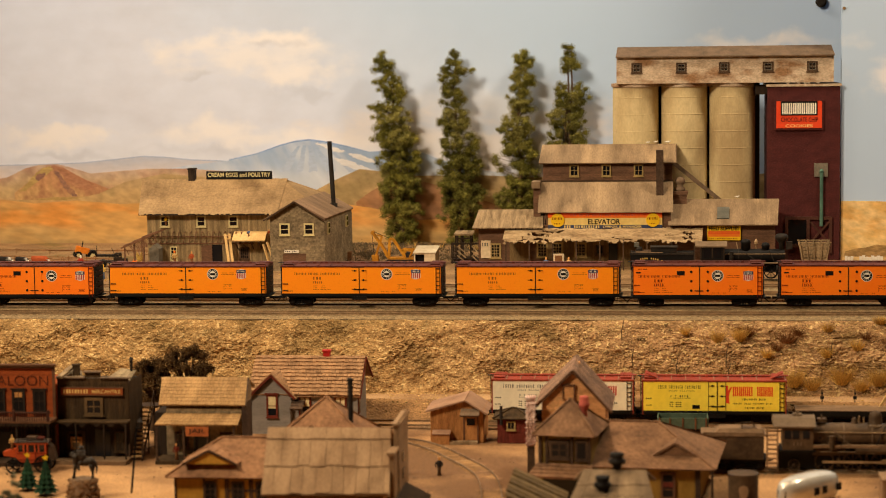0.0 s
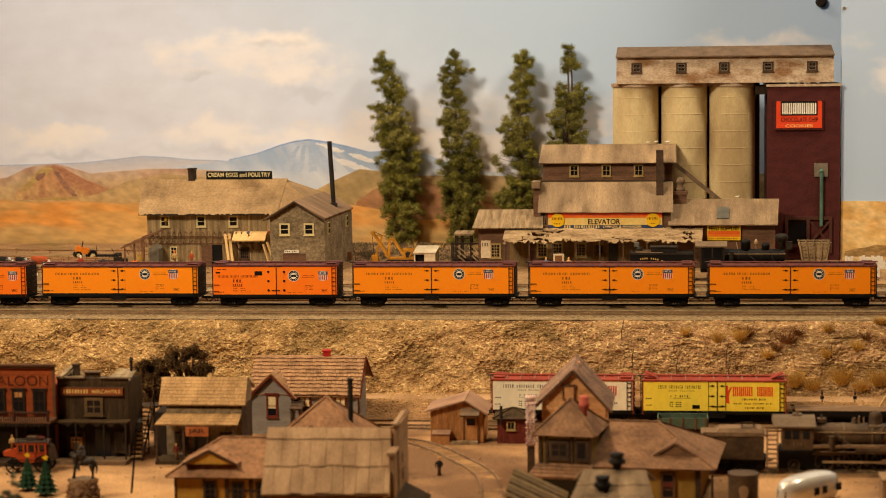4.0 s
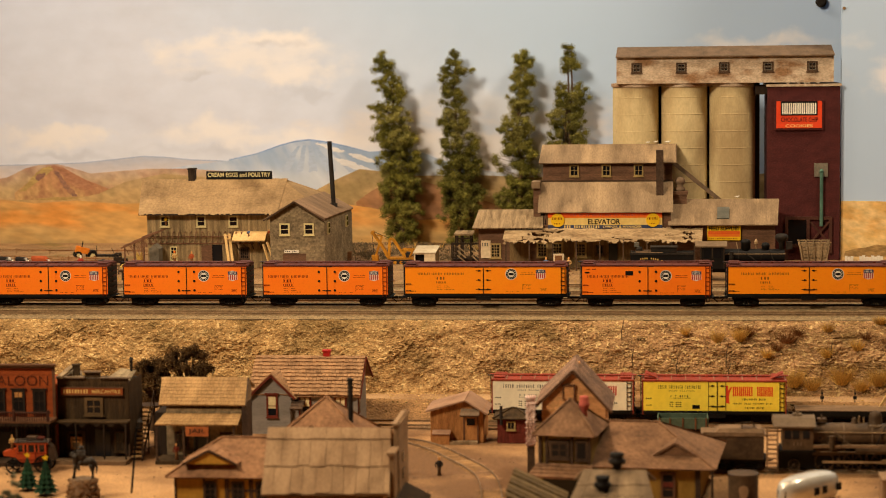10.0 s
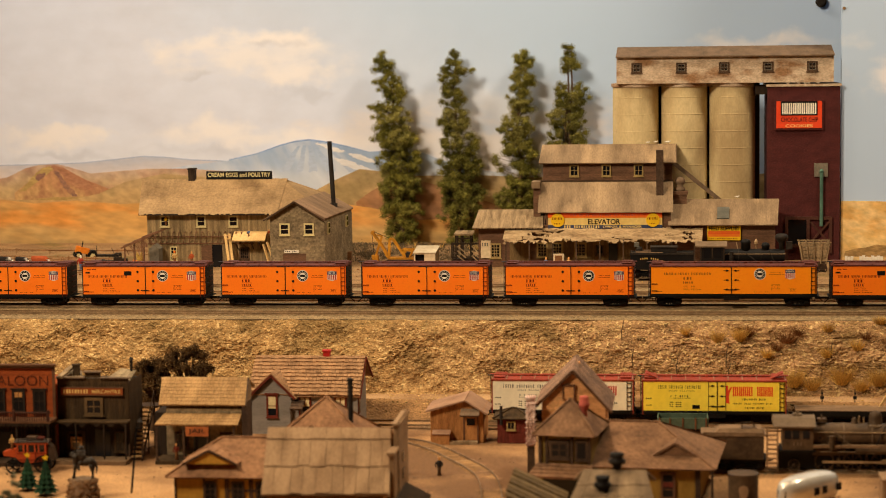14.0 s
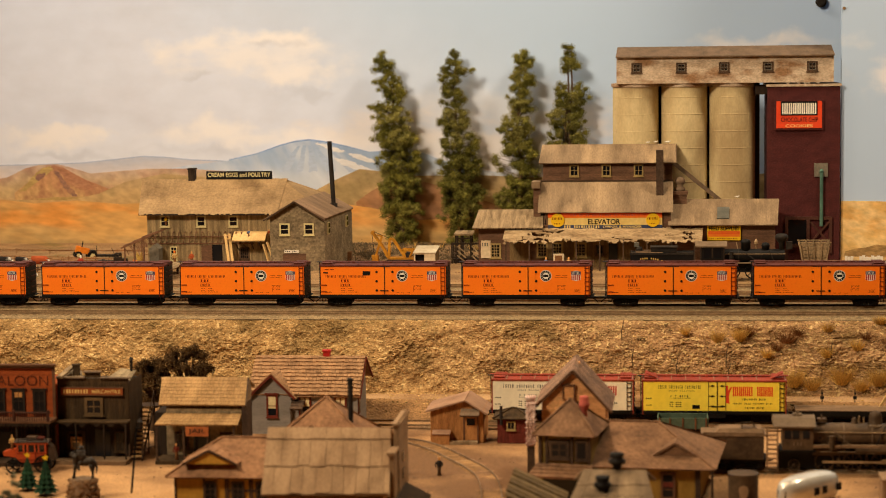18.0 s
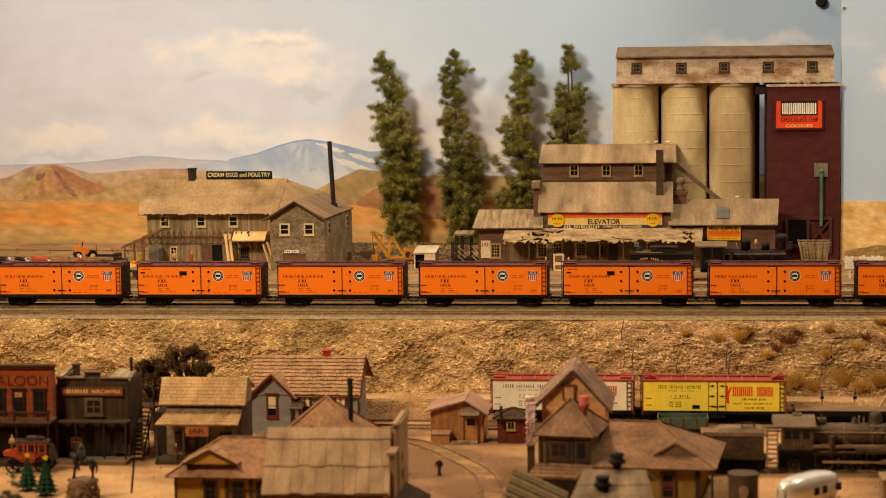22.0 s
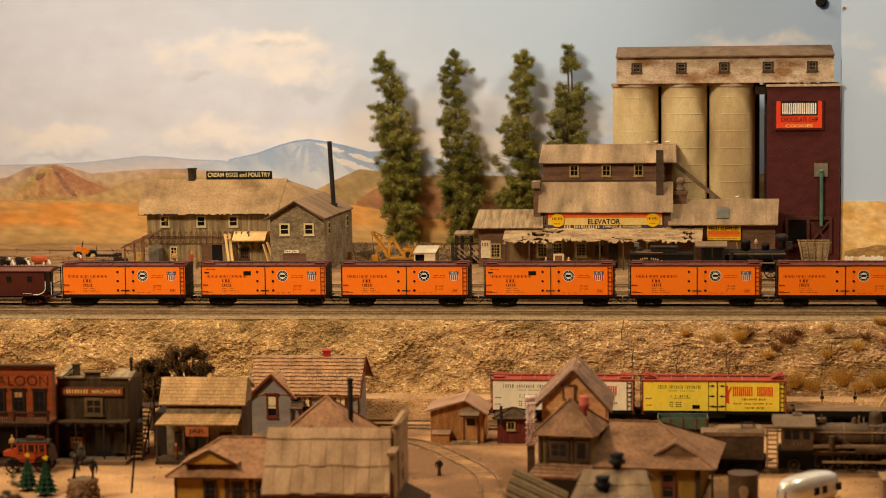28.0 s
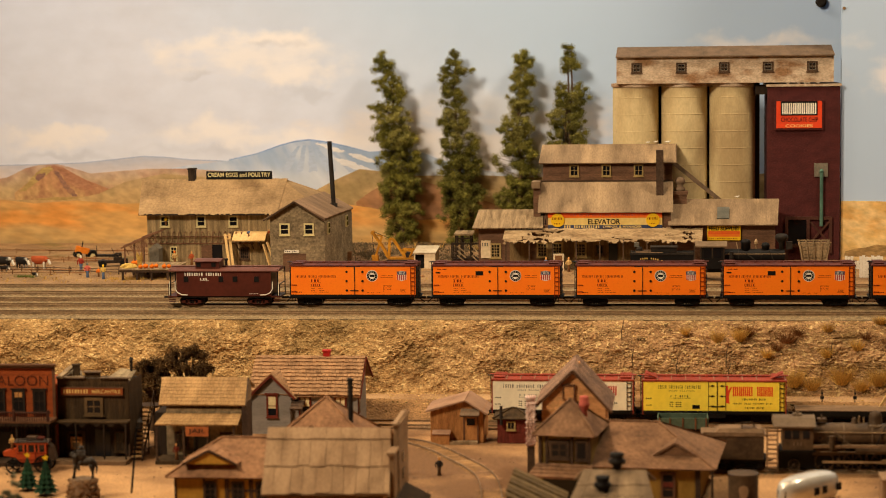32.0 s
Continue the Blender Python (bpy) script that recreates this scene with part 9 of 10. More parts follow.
def farmyard():
    t = thing("tractor", "orange farm tractor with black tyres", "tractor", (-552, 498, -3), 18)
    part("hood", Geo().box(-2, 16, -4, 4, 8, 16).box(-1, 4, -3, 3, 16, 17), "tractor", t)
    part("seat_deck", Geo().box(16, 26, -5, 5, 7, 10).box(20, 25, -3, 3, 10, 15), "iron", t)
    part("exhaust", Geo().rod((6, 0, 16), (6, 0, 24), 0.8), "iron", t)
    for y in (-8, 5):
        w = part("rear_wheel", Geo().rod((21, y, 7), (21, y + 3, 7), 7, n=20), "black", t)
        part("hub", Geo().rod((21, y - 0.4, 7), (21, y + 3.4, 7), 3.4, n=14), "cream", w)
        w = part("front_wheel", Geo().rod((2, y + 1, 5), (2, y + 3.4, 5), 5, n=16), "black", t)
        part("hub", Geo().rod((2, y + 0.6, 5), (2, y + 3.8, 5), 2.4, n=12), "cream", w)
    t.matrix_world = pose(-0.552, 0.498, -0.0025, 0, 12, 26)
    hr = whole("harrow", Geo().box(0, 34, -2, 2, 1.5, 4).box(0, 34, 6, 8, 1.5, 4).rod((4, -2, 4), (4, -2, 16), 0.5).rod((28, 0, 4), (24, 0, 13), 0.5), "iron", "dark iron harrow behind the tractor", "harrow", (-528, 505, -2.5))

    def cow(name, label, x, y, turn, hide, size=1.0, face="white"):
        c = thing(name, label, "cow", (x, y, -3), turn, group="cows in the pasture")
        k = size * 0.88
        rings = []
        for x, zc, rz, ry in ((-9.6, 12.6, 1.6, 1.4), (-9.0, 12.2, 3.4, 2.8), (-7, 11.6, 4.5, 3.9), (-3, 11.2, 4.9, 4.4), (2, 11.0, 5.0, 4.6), (6.5, 11.6, 4.6, 4.1), (9, 12.0, 4.0, 3.3), (9.8, 12.2, 2.0, 1.8)):
            rings.append([(x * k, ry * k * math.copysign(abs(math.cos(q)) ** 0.75, math.cos(q)), (zc + rz * math.copysign(abs(math.sin(q)) ** 0.75, math.sin(q))) * k) for q in [2 * math.pi * i / 14 for i in range(14)]])
        g = Geo()
        g.v = [p for r in rings for p in r]
        g.f = [(i * 14 + j, i * 14 + (j + 1) % 14, (i + 1) * 14 + (j + 1) % 14, (i + 1) * 14 + j) for i in range(len(rings) - 1) for j in range(14)] + [tuple(range(14))[::-1], tuple((len(rings) - 1) * 14 + j for j in range(14))]
        part("body", g, hide, c, smooth=True)
        part("neck", Geo().rod((-7.5 * k, 0, 12.6 * k), (-12 * k, 0, 10.6 * k), 3.6 * k, 2.2 * k, 12), hide, c, smooth=True)
        part("head", Geo().rod((-11.4 * k, 0, 11.4 * k), (-14.8 * k, 0, 6.0 * k), 2.1 * k, 1.3 * k, 10).rod((-11.6 * k, -1.6 * k, 12.2 * k), (-11.4 * k, -3.2 * k, 12.6 * k), 0.6 * k, 0.3 * k, 6).rod((-11.6 * k, 1.6 * k, 12.2 * k), (-11.4 * k, 3.2 * k, 12.6 * k), 0.6 * k, 0.3 * k, 6), face, c)
        for sx in (-7, 6.6):
            for sy in (-2.2, 2.2):
                part("leg", Geo().rod((sx * k, sy * k, 9.5 * k), (sx * k, sy * k, 0), 1.5 * k, 0.8 * k, 8), hide if face == "white" and hide != "cow_red" else face, c)
        part("tail", Geo().rod((10 * k, 0, 13 * k), (12 * k, 0, 4 * k), 0.5 * k, 0.3 * k, 6), face, c)

    cow("cow", "red-brown cow with white face on dry pasture", -563, 372, 172, "cow_red", 1.2)
    cow("cow", "black and white dairy cow on dry pasture", -608, 364, 170, "cow_white", 1.2)
    cow("cow", "black and white dairy cow on dry pasture", -586, 372, 150, "cow_white", 1.1)
    cow("calf", "small black and white calf on dry pasture", -598, 337, 170, "cow_white", 0.6)
    cow("calf", "small pale calf on dry pasture", -541, 281, 150, "cow_white", 0.42)
    # rough pole fence
    f = thing("pole_fence", "low rough pole fence round the pasture", "fence", (-640, 345, -3))
    for i in range(10):
        part("fence_post", Geo().rod((i * 22, -i * 4, 0), (i * 22 + 0.5, -i * 4, 9), 0.8, n=6), "dark_wood", f)
        for z in (3.6, 7):
            if i < 9:
                part("fence_pole", Geo().rod((i * 22 - 2, -i * 4, z + random.uniform(-0.6, 0.6)), (i * 22 + 24, -i * 4 - 4, z + random.uniform(-0.6, 0.6)), 0.55, n=6), "dark_wood", f)
    b = thing("pole_fence", "long dark rail fence along the back field", "fence", (-700, 560, -3))
    for i in range(7):
        part("fence_post", Geo().rod((i * 48, -i * 3, 0), (i * 48, -i * 3, 8), 0.6, n=6), "brush", b)
    part("fence_pole", Geo().rod((-4, -1, 7), (320, -20, 4), 0.5, n=6), "brush", b)
    part("fence_pole", Geo().rod((-4, -1, 4), (320, -18, 7), 0.5, n=6), "brush", b)
    for n, (x, y, w, turn) in enumerate(((-700, 470, 190, -6), (-640, 430, 150, 4), (-600, 300, 120, 3))):
        r = thing("pole_fence", "rough brown rail fence in the pasture", "fence", (x, y, -3), turn)
        for i in range(6):
            part("fence_post", Geo().rod((i * w / 5, 0, 0), (i * w / 5 + 0.6, 0, 8.5), 0.7, 0.6, 6), "brush", r)
        for z in (3.2, 6.6):
            part("fence_pole", Geo().rod((-4, -0.8, z), (w * 0.52, -0.8, z + 0.8), 0.5, n=6).rod((w * 0.46, -0.8, z + 1), (w + 4, -0.8, z - 0.6), 0.5, n=6), "brush", r)
    k = thing("flatbed_truck", "old dark truck parked by the dock", "truck", (-490, 388, -3), 12)
    part("body", Geo().box(0, 30, -7, 7, 6, 9).box(20, 30, -6, 6, 9, 13).box(30, 38, -5, 5, 6, 11).box(22, 23, -5, 5, 13, 18).box(22, 30, -6, 6, 17.6, 18.4), "shop_dark", k)
    part("windscreen_post", Geo().box(29, 30, -5.6, -4.6, 13, 17.6).box(29, 30, 4.6, 5.6, 13, 17.6), "shop_dark", k)
    for x in (6, 33):
        for y in (-9, 6):
            part("wheel", Geo().rod((x, y, 5), (x, y + 3, 5), 5, n=16), "black", k)
    figurine("figurine", "tiny painted figurine in red and blue beside the field", (-498, 337, -2.5), 21, "red_cloth", 0, "blue_cloth", "white")
    figurine("figurine", "tiny painted figurine in blue near the dock", (-470, 268, -2.5), 19, "dull_red", 20, "blue_cloth", "slate")
    figurine("figurine", "tiny painted straw-coloured figurine near the dock", (-447, 257, -2.5), 18, "straw", 0, "blue_cloth", "sign_yellow")
    figurine("figurine", "tiny painted straw-coloured figurine near the dock", (-458, 275, -2.5), 13, "pumpkin")
    figurine("figurine", "tiny painted figurine on the creamery porch", (-384, 366, 3), 18, "tan_cloth", 30, "brush", "pumpkin")
    figurine("figurine", "tiny painted figurine on the creamery porch", (-362, 366, 3), 17, "cow_red")
    figurine("figurine", "tiny painted figurine on the balcony", (-288, 368, 38.6), 9, "blue_cloth")
    figurine("figurine", "tiny painted figurine on the balcony", (-262, 368, 38.6), 9, "cow_red")
    figurine("figurine", "tiny yellow figurine in an upper window", (-397, 377.5, 53), 11, "sign_yellow")
    figurine("figurine", "tiny painted figurine beside the elevator", (90, 340, -3), 18, "blue_cloth")
    figurine("figurine", "tiny painted figurine beside the elevator", (118, 340, -3), 18, "tan_cloth")
    bx = whole("poster_stand", Geo().box(0, 13, 0, 1.6, 0, 22), "beige", "pale notice stand under the awning", "stand", (99, 341, -3))
    part("poster_bars", Geo().box(2, 11, -0.2, 0, 12, 20).box(2, 11, -0.2, 0, 3, 8), "brush", bx)
    for x, y, w, h in ((-208, 400, 26, 9), (-190, 420, 18, 12), (-232, 398, 14, 7)):
        whole("crate_pile", Geo().box(0, w, 0, 12, 0, h).box(w * 0.2, w * 0.7, 1, 10, h, h * 1.5), "brush", "dark pile of crates and scrap", "crates", (x, y + 40, -3), group="scrap piles")


# ---- street things of the lower town ----
def stagecoach():
    c = thing("stagecoach", "orange-red stagecoach with black spoked wheels", "coach", (-341, -446, Z0), 4)
    low = [(5, 17), (9, 12), (20, 10.4), (32, 12), (37, 18), (38, 22), (5, 22)]
    part("body", Geo().prism(low, -8, 8), "coach_red", c)
    for x in (7, 13.6, 17.6, 25.4, 29.4, 36.4):
        part("window_post", Geo().box(x - 0.9, x + 0.9, -8, 8, 22, 31), "coach_red", c)
    part("interior", Geo().box(8, 36, -7, 7, 22, 31), "pane", c)
    part("upper_rail", Geo().box(4, 39, -8.2, 8.2, 30, 32), "coach_red", c)
    part("roof", Geo().prism([(-8.8, 32), (-8.8, 32.6), (-4, 34.4), (4, 34.4), (8.8, 32.6), (8.8, 32)], 4, 40, "x"), "leather", c)
    part("roof_rack", Geo().rod((8, -7, 35.4), (38, -7, 35.4), 0.5).rod((8, -7, 33), (8, -7, 35.4), 0.5).rod((38, -7, 33), (38, -7, 35.4), 0.5), "black", c)
    part("luggage", Geo().box(16, 26, -5, 5, 34, 37.4), "dark_wood", c)
    part("luggage", Geo().box(27, 34, -5, 5, 34, 36.6), "caboose", c)
    part("door_trim", Geo().box(6, 37, -8.5, -8, 20.6, 21.3).box(16.6, 17.2, -8.6, -8, 12, 22).box(25.8, 26.4, -8.6, -8, 12, 22).box(9, 34, -8.6, -8, 13.6, 14.3), "maroon", c)
    part("curtain", Geo().box(9, 12.6, -8.1, -7.4, 25, 30).box(30.4, 35.2, -8.1, -7.4, 25, 30), "leather", c)
    part("driver_box", Geo().hull([(-8, -6, 18), (5, -6, 16), (5, 6, 16), (-8, 6, 18)], [(-9, -6, 22), (5, -6, 25), (5, 6, 25), (-9, 6, 22)]), "coach_red", c)
    part("boot", Geo().hull([(37, -6, 13), (47, -6, 14), (47, 6, 14), (37, 6, 13)], [(39, -6, 31), (43, -6, 27), (43, 6, 27), (39, 6, 31)]), "leather", c, "dark leather rear boot")
    for y in (-10, 8):
        spoked(c, 2, y, 7.4, "front_wheel", "black", 16)
        spoked(c, 34, y, 9.4, "rear_wheel", "black", 18)
    part("thorough_brace", Geo().rod((0, -6, 13), (20, -6, 9), 0.8).rod((20, -6, 9), (40, -6, 13), 0.8), "black", c)
    part("undercarriage", Geo().box(-4, 40, -3, 3, 8, 10.5), "black", c)
    c.matrix_world = c.matrix_world @ Matrix.Translation((0.003, 0, 0)) @ Matrix.Scale(0.85, 4)
    figurine("figurine", "tiny pale figurine on the driver's box", (-338, -446, Z0 + 20), 13, "tan_cloth")
    figurine("figurine", "tiny orange figurine beside the coach", (-362, -452, Z0), 16, "coach_red")


def fir(x, y, h, material, label):
    t = thing("toy_fir", label, "tree", (x, y, Z0), group="toy firs")
    g = Geo()
    for i in range(6):
        f = i / 6
        r = h * 0.36 * (1 - f * 0.85)
        z = h * (0.1 + 0.78 * f)
        n = 9
        ring = [(r * (1 if k % 2 else 0.72) * math.cos(math.pi * k / n), r * (1 if k % 2 else 0.72) * math.sin(math.pi * k / n), z + (0 if k % 2 else h * 0.02)) for k in range(2 * n)]
        g.hull(ring, [(p[0] * 0.18, p[1] * 0.18, z + h * 0.22) for p in ring])
    part("foliage", g, material, t)
    part("trunk", Geo().rod((0, 0, 0), (0, 0, h * 0.2), h * 0.05), "bark", t)
    part("star", Geo().prism([(0.09 * h * (1 if k % 2 == 0 else 0.42) * math.sin(math.pi * k / 5), h * 1.04 + 0.09 * h * (1 if k % 2 == 0 else 0.42) * math.cos(math.pi * k / 5)) for k in range(10)], -0.8, 0.8), "sign_yellow", t, "small gold star")


def monument():
    p = thing("stone_plinth", "rough stacked stone plinth on the street", "plinth", (-243.5, -552, Z0))
    part("core", Geo().lathe(0, 0, [(11.4, 0), (11.0, 8), (10.2, 17.8)], 14), "stone", p)
    for r in range(4):
        n = 10 - r // 2
        for k in range(n):
            a = 2 * math.pi * (k + 0.5 * (r % 2)) / n
            q = 12.8 - r * 0.7
            part("stone", Geo().blob((q * 0.86 * math.cos(a), q * 0.72 * math.sin(a), 2.4 + r * 4.3), (3.9, 3.4, 2.6), 8, 6, 0.3), "plinth_rock", p)
    # a horse with its rider, cast in one
    h = Geo().blob((2, 0, 18), (9.4, 4.2, 4.8), 14, 8)
    h.rod((-5, 0, 19), (-9, 0, 27), 4.4, 2.6, 10).rod((-8.6, 0, 27.4), (-13, 0, 25), 2.4, 1.3, 8).blob((-9.2, 0, 27.2), (2.6, 1.7, 2.2), 8, 6).rod((-8.4, 0.6, 28.6), (-8, 0.8, 30.8), 0.7, 0.2, 5)
    h.blob((-5.4, 0, 18.6), (4.6, 4.2, 5.4), 10, 7).blob((8.4, 0, 18.4), (4.4, 4.4, 5.0), 10, 7)
    for x, y, kx, fx in ((-6, -2, -1.6, -1.2), (-4.6, 2, -3.4, -1.0), (8.6, -2.2, 1.8, 0.6), (9.8, 2, 0.6, -0.6)):
        h.rod((x, y, 16), (x + kx, y, 8.4), 2.4, 1.3, 8).rod((x + kx, y, 8.4), (x + kx + fx, y, 1.4), 1.2, 0.9, 8).rod((x + kx + fx, y, 1.6), (x + kx + fx - 0.6, y, 0), 1.2, 1.5, 8)
    h.rod((11.6, 0, 20), (14.4, 0, 12), 1.6, 1.3, 7).rod((14.4, 0, 12), (14, 0, 5), 1.3, 0.5, 7)
    h.rod((0, 0, 20), (-1.6, 0, 29), 4.4, 4.8, 10).blob((-1.6, 0, 29.4), (4.8, 5.0, 3.4), 10, 6).blob((-1.2, 0, 33.4), (1.9, 1.9, 2.4), 10, 7).lathe(-1.2, 0, [(3.3, 34.4), (3.3, 34.8), (1.8, 35.2), (1.6, 36.6), (0.4, 36.8)], 12)
    h.rod((-1, -4, 29), (-4.6, -4, 24.4), 1.3, 1.0, 7).rod((-4.6, -4, 24.4), (-7, -1.6, 25), 1.0, 0.8, 7).rod((0, -3.6, 20), (-2.6, -4.8, 14), 1.7, 1.2, 7).rod((-2.6, -4.8, 14), (-2, -4.8, 9), 1.2, 0.9, 7)
    h.v = [(0.84 * x, 0.95 * y, 0.74 * z) for x, y, z in h.v]
    whole("horse_statue", h, "bronze", "dark bronze horse and rider statue on a stone plinth", "statue", (-243.5, -552, Z0 + 18.4), smooth=True)


def oak(x, y, h, spread, seed):
    rnd = random.Random(seed)
    t = thing("oak_tree", "dark scrubby oak with ragged crown behind the shops", "tree", (x, y, Z0 + 2), group="scrub oaks")
    part("trunk", Geo().rod((0, 0, 0), (2, 0, h * 0.45), 3.0, 2.0, 8), "bark", t)
    limbs, crown = Geo(), Geo()
    for i in range(46):
        a, f = rnd.uniform(0, 6.28), rnd.uniform(0.38, 1.0)
        r = spread * math.sqrt(rnd.random()) * (1.1 - 0.6 * abs(f - 0.72) / 0.34)
        c = (r * math.cos(a), r * 0.7 * math.sin(a), h * f)
        limbs.rod((2, 0, h * 0.4), c, 1.0, 0.4, 5)
        size = rnd.uniform(3.4, 6.2)
        crown.blob(c, (size * 0.55, size * 0.55, size * 0.45), 7, 5, 0.4)
        for k in range(420):
            d = Vector((rnd.gauss(0, 1), rnd.gauss(0, 1), rnd.gauss(0, 0.8))).normalized() * size * 1.15 * rnd.uniform(0.08, 1.0) ** 0.4
            leaf(crown, (c[0] + d.x, c[1] + d.y, c[2] + d.z), rnd.uniform(0.6, 1.3), rnd)
    part("limb_work", limbs, "bark", t)
    part("crown", crown, "oak_leaf", t)


def street():
    stagecoach()
    fir(-279, -540, 31, "fir", "toy dark green fir with gold star")
    fir(-301, -520, 29, "fir", "toy dark green fir with gold star behind a sage bush")
    g = Geo()
    rnd = random.Random(4)
    for i in range(320):
        a, r = rnd.uniform(0, 6.28), 17 * math.sqrt(rnd.random())
        g.blob((r * math.cos(a), r * 0.7 * math.sin(a), rnd.uniform(2, 76) * (1 - r / 34)), (2.4, 2.4, 2.0), 6, 4, 0.4)
    whole("sage_bush", g, "fir_grey", "grey-green sage bush close to the viewer", "bush", (-223, -800, Z0))
    monument()
    p = thing("street_lamp", "thin dark street lamp post in the sand", "street lamp", (-209, -527, Z0))
    part("pole", Geo().rod((0, 0, 0), (6, 0, 56), 1.0, 0.8, 8), "black", p)
    part("arm", Geo().rod((6, 0, 56), (9, 0, 62), 0.6), "black", p)
    part("lamp_head", Geo().lathe(9, 0, [(1.6, 54.6), (2.4, 60.6), (2.8, 61), (1.4, 63), (0.4, 64.4)], 10), "iron", p)
    figurine("figurine", "tiny red figurine in the jail porch", (-158, -402, Z0 + 3.2), 19, "red_cloth")
    figurine("figurine", "tiny red figurine in the jail porch", (-200, -402, Z0 + 3.2), 15, "rust_trim")
    figurine("figurine", "tiny dark figurine standing by the curved track", (43.5, -444, Z0), 16.5, "iron", 0, "loco")
    t = thing("oil_tank", "dark upright tank with pale emblem", "tank", (302, -556, Z0))
    part("shell", Geo().lathe(0, 0, [(12, 0), (12, 27.5)], 28), "loco", t)
    part("lid", Geo().lathe(0, 0, [(12.5, 27.5), (12.5, 29), (3, 30)], 28), "loco", t)
    part("emblem", Geo().prism([(-4, 17), (-3, 20), (0, 21), (3, 20), (4, 17), (3, 12), (0, 9), (-3, 12)], -12.6, -11.4), "plank_roof", t)
    trailer()
    whole("pale_crate", Geo().box(0, 40, 0, 30, 0, 24).box(-1, 41, -1, 31, 24, 25.4), "plank_roof", "pale wooden crate by the yard", "crate", (412, -560, Z0))
    for x, y, h, s, seed in ((-259, -258, 68, 20, 5), (-226, -250, 80, 23, 9)):
        oak(x, y, h, s, seed)
    for x, y, w, d, h in ((-232, -340, 14, 10, 12), (-20, -270, 10, 6, 3)):
        whole("crate", Geo().box(0, w, 0, d, 0, h), "grey_wood", "grey wooden crate on the sand", "crate", (x, y, Z0), group="crates")


def trailer():
    t = thing("travel_trailer", "polished aluminium travel trailer with rounded ends", "trailer", (353, -562, Z0 + 1), 48)
    g = Geo()
    n, L, W, H = 18, 34.5, 12.2, 25.5
    rings = []
    for i in range(n + 1):
        u = -1 + 2 * i / n
        k = (1 - abs(u) ** 3.2) ** 0.5 if abs(u) < 1 else 0.0
        k = max(k, 0.08)
        ring = []
        for j in range(16):
            a = 2 * math.pi * j / 16
            cx, cz = math.cos(a), math.sin(a)
            sx = math.copysign(abs(cx) ** 0.7, cx)
            sz = math.copysign(abs(cz) ** 0.7, cz)
            ring.append((u * L, sx * W * k, 4 + H / 2 + sz * H / 2 * (0.35 + 0.65 * k)))
        rings.append(ring)
    m = len(rings[0])
    skin = Geo()
    skin.v = [p for ring in rings for p in ring]
    skin.f = [(i * m + j, i * m + (j + 1) % m, (i + 1) * m + (j + 1) % m, (i + 1) * m + j) for i in range(n) for j in range(m)] + [tuple(range(m))[::-1], tuple(n * m + j for j in range(m))]
    part("shell", skin, "chrome", t, smooth=True)
    for x in (-4, 6, 24):
        part("window", Geo().box(x - 3, x + 3, -12.4, -11.4, 14, 20), "pane", t)
    part("front_window", Geo().box(-33, -31, -4, 4, 14, 20), "pane", t)
    for y in (-10, 8):
        part("wheel", Geo().rod((4, y, 4), (4, y + 2.4, 4), 4.4, n=14), "black", t)
    part("hitch", Geo().box(-44, -34, -1, 1, 3, 5), "iron", t)
    part("belt_line", Geo().box(-26, 26, -12.3, -11.6, 8, 8.8), "rust_trim", t)


# ---- growth on the bank and yard ----
def tuft(g, x, y, z, h, r, n, rnd, lean=0.5):
    for i in range(n):
        a = rnd.uniform(0, 6.28)
        k = r * rnd.random()
        w = rnd.uniform(0.1, 0.26)
        bx, by = x + k * 0.4 * math.cos(a), y + k * 0.4 * math.sin(a)
        tx, ty, tz = x + (k + h * lean * rnd.random()) * math.cos(a), y + (k + h * lean * rnd.random()) * math.sin(a), z + h * rnd.uniform(0.5, 1.0)
        g.add([(bx - w, by, z - 1), (bx + w, by, z - 1), (bx, by + w, z - 1), (tx, ty, tz)], [(0, 1, 3), (1, 2, 3), (2, 0, 3), (0, 2, 1)])


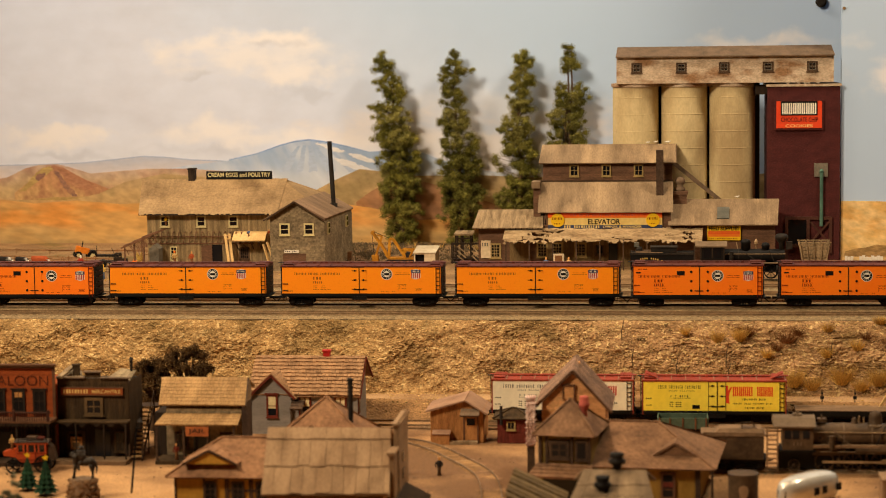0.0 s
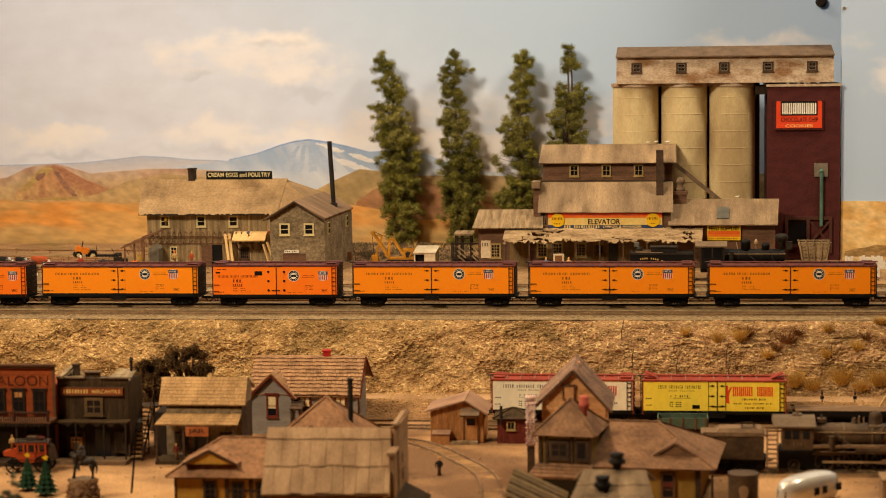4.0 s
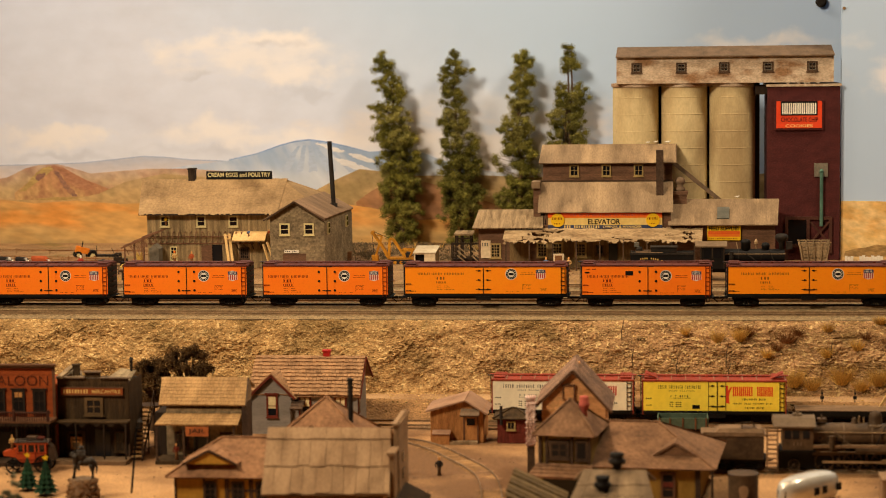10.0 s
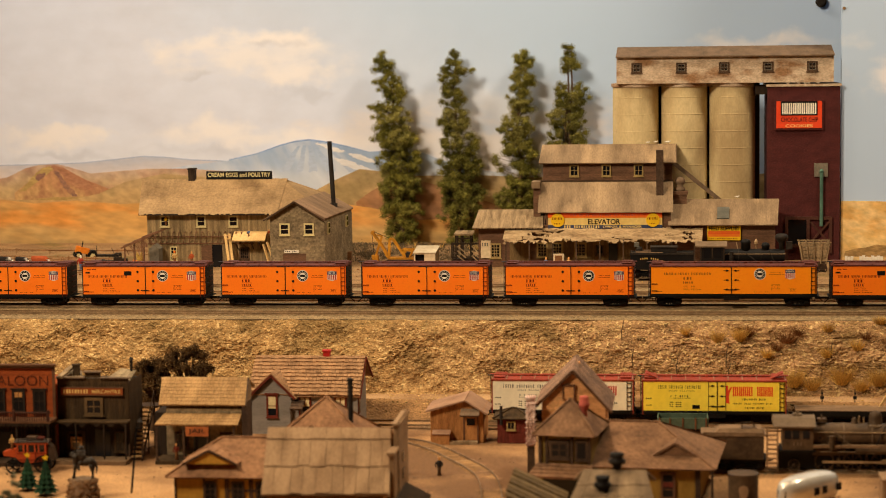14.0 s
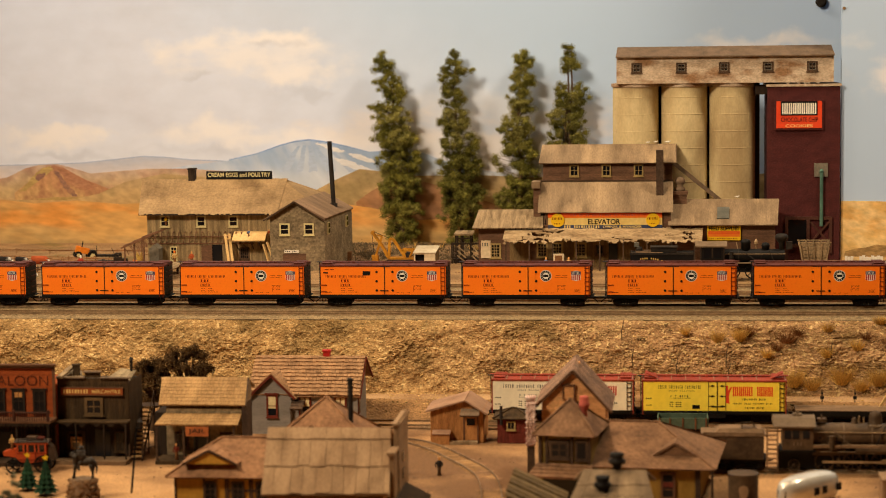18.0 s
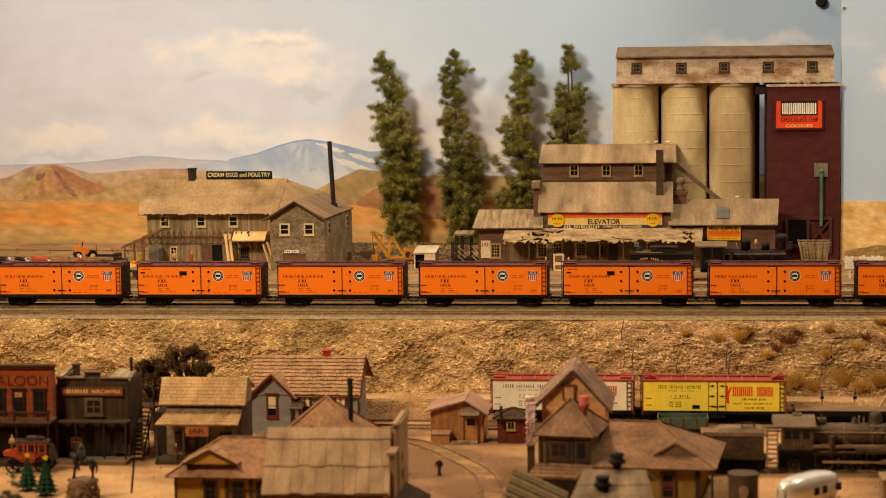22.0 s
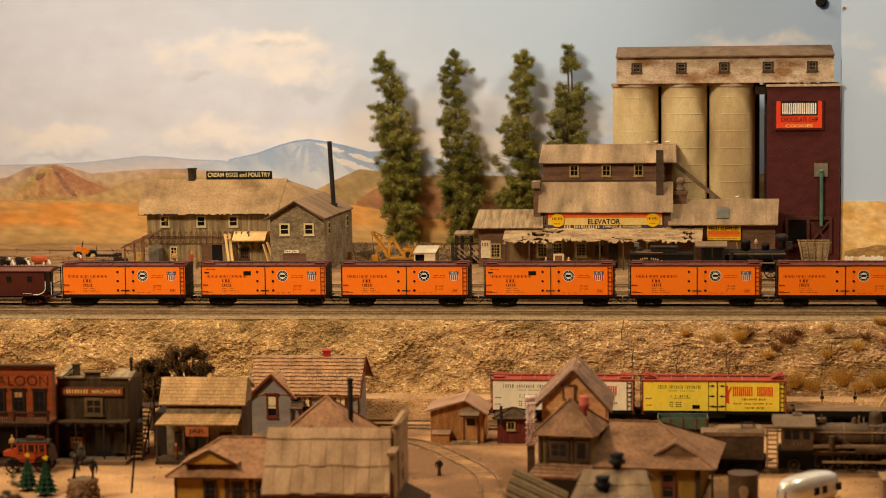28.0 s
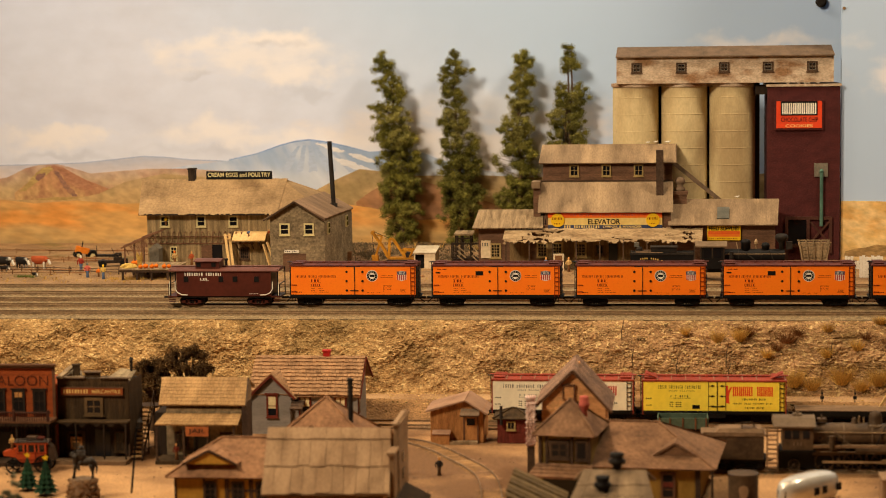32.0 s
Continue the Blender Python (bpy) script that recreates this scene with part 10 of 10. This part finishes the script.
def bank_growth():
    rnd = random.Random(11)
    dry, brush, scrub, bits = Geo(), Geo(), Geo(), Geo()

    def on_bank(x, u):
        return hill_shape(x, u)
    for x, u, h, r, n in ((291, 0.3, 15, 7, 90), (313, 0.28, 17, 8, 110), (258, 0.2, 9, 6, 60), (402, 0.14, 9, 8, 80), (455, 0.04, 9, 9, 110), (366, 0.86, 22, 12, 150), (384, 0.9, 16, 12, 110), (414, 0.84, 24, 13, 160),
                          (432, 0.9, 15, 12, 100), (450, 0.85, 20, 12, 130), (470, 0.8, 18, 12, 130), (340, 0.5, 10, 8, 70), (400, 0.5, 12, 8, 80), (430, 0.4, 12, 8, 80), (352, 0.95, 10, 8, 60)):
        p = on_bank(x, u)
        tuft(dry, p[0], p[1] - 1, p[2] - 1, h, r, n * 3, rnd, 0.55)
    for x, u, h, r, n in ((322, 0.22, 15, 8, 90), (360, 0.3, 17, 12, 110), (350, 0.42, 12, 9, 80), (440, 0.25, 10, 9, 70), (310, 0.16, 11, 7, 60), (372, 0.2, 12, 8, 80)):
        p = on_bank(x, u)
        tuft(brush, p[0], p[1] - 1, p[2] - 1, h, r, n * 2, rnd, 0.8)
    for i in range(230):
        x, u = rnd.uniform(-460, 480), rnd.uniform(0.0, 0.98)
        if noise.noise(Vector((x * 0.02, u * 2.2, 4))) < 0.02:
            continue
        p = on_bank(x, u)
        for k in range(9):
            s = rnd.uniform(0.35, 1.0)
            scrub.blob((p[0] + rnd.gauss(0, 3.2), p[1] - rnd.uniform(0, 1.5), p[2] + rnd.gauss(0, 2.0)), (s, s, s * 0.8), 5, 3, 0.4)
    for i in range(6000):
        x, u = rnd.uniform(-460, 480), rnd.uniform(0.0, 1.3)
        p = on_bank(x, u)
        s = 0.22 + 0.75 * rnd.random() ** 3
        bits.blob((p[0], p[1] - s * 0.3, p[2]), (s * 1.3, s, s), 5, 3, 0.45)
    for i in range(1300):
        x, y = rnd.uniform(-460, 480), -160 - abs(rnd.gauss(0, 7))
        k = noise.noise(Vector((x * 0.03, y * 0.1, 8)))
        if k < -0.15:
            continue
        u = 1 + 0.5 * (-130 - y) / 60
        p = on_bank(x, u)
        s = 0.25 + 0.7 * rnd.random() ** 2
        scrub.blob((p[0], p[1], p[2] + s * 0.3), (s * 1.4, s, s * 0.9), 5, 3, 0.45)
    whole("dry_grass", dry, "dry_grass", "clumps of dry golden grass on the bank", "grass", kind="stuff")
    whole("brown_brush", brush, "brush", "clumps of brown brush on the bank", "brush", kind="stuff")
    whole("bank_scrub", scrub, "scrub", "patches of low olive-brown scrub on the bank", "scrub", kind="stuff")
    whole("loose_rock", bits, "rock_bit", "loose ochre rock bits on the bank", "rock", kind="stuff")
    for x, u, h in ((194, 0.28, 20), (205, 0.6, 18), (299, 0.62, 24), (302, 0.75, 14), (250, 0.72, 20), (404, 0.5, 16)):
        p = on_bank(x, u)
        whole("stick", Geo().rod((0, 0, -2), (random.uniform(-2, 2), -1, h * 0.5), 0.55, 0.5, 5).rod((0, -1, h * 0.5 - 0.5), (random.uniform(-1, 3), 0, h), 0.5, 0.3, 5), "bark", "thin dark stick set in the bank", "stick", (p[0], p[1] - 1.5, p[2]), group="sticks in the bank")
    yard, sand = Geo(), Geo()
    for i in range(900):
        x, y = rnd.uniform(-700, 560), rnd.uniform(222, 640)
        z = upper_shape(x, y)[2]
        s = 0.3 + 1.2 * rnd.random() ** 3
        yard.blob((x, y, z + s * 0.3), (s * 1.5, s, s * 0.8), 5, 3, 0.4)
    for i in range(1500):
        x, y = rnd.uniform(-420, 470), rnd.uniform(-640, -150)
        s = 0.2 + 0.8 * rnd.random() ** 4
        sand.blob((x, y, -92.5 + s * 0.2), (s * 1.5, s, s * 0.7), 5, 3, 0.4)
    whole("yard_litter", yard, "brush", "brown clods and litter over the upper yard", "litter", kind="stuff")
    whole("street_gravel", sand, "stone", "scattered pebbles over the sandy ground", "gravel", kind="stuff")
    low = Geo()
    for i in range(1300):
        x, y = rnd.uniform(-235, 5), rnd.uniform(440, 668)
        if noise.noise(Vector((x * 0.03, y * 0.02, 2))) < -0.2:
            continue
        z = upper_shape(x, y)[2]
        for k in range(16):
            leaf(low, (x + rnd.gauss(0, 3), y + rnd.gauss(0, 3), z + abs(rnd.gauss(0, 2.2))), rnd.uniform(0.6, 1.5), rnd)
    whole("yard_scrub", low, "yard_scrub", "low grey-olive scrub behind the machines of the yard", "scrub", kind="stuff")
    gr, dr = Geo(), Geo()
    for x, y, n in ((-556, 275, 260), (-545, 272, 200), (-566, 280, 60)):
        for i in range(n // 12):
            tuft(gr, x + rnd.gauss(0, 8), y + rnd.gauss(0, 4), -3, 5, 2, 12, rnd, 0.5)
    for i in range(240):
        x, y = rnd.uniform(-690, -380), rnd.uniform(222, 330)
        tuft(dr, x, y, -2.6, rnd.uniform(1.5, 4), 2, 7, rnd, 0.6)
    for i in range(60):
        tuft(dr, rnd.uniform(-440, -360), rnd.uniform(250, 262), -2.6, rnd.uniform(3, 6), 3, 8, rnd, 0.6)
    for i in range(160):
        tuft(dr, rnd.uniform(-360, 520), rnd.uniform(222, 440), -2.6, rnd.uniform(1, 4), 2, 6, rnd, 0.6)
    for i in range(140):
        x = rnd.uniform(-180, 560)
        tuft(dr, x, rnd.uniform(560, 690), -2, rnd.uniform(4, 13), 4, 12, rnd, 0.5)
    whole("green_grass", gr, "green_grass", "small patch of green grass beside the pasture", "grass", kind="stuff")
    whole("stubble", dr, "dry_grass", "short dry stubble over the yard", "grass", kind="stuff")


M["leather"] = mat("dark_leather", srgb(70, 54, 42), srgb(50, 40, 32), scale=60, rough=0.6, speck=0.2)
M["yard_scrub"] = mat("grey_olive_scrub", srgb(104, 90, 66), srgb(74, 64, 48), scale=40, island=0.35, speck=0.4)
M["scrub"] = mat("olive_brown_scrub", srgb(134, 110, 68), srgb(104, 84, 52), scale=60, island=0.35, speck=0.4)
M["rock_bit"] = mat("ochre_rock", srgb(210, 174, 114), srgb(164, 130, 82), scale=60, island=0.3, speck=0.4)
for f in (big_engine, old_engine, small_cars, stock_cart, white_fence, excavator, small_shed, farmyard, street, bank_growth):
    f()


def motions():
    for car, off in TRAIN:
        walk(car, [(t, pose((s + off) * MM, 0, 0)) for t, s in TRAIN_S])


motions()
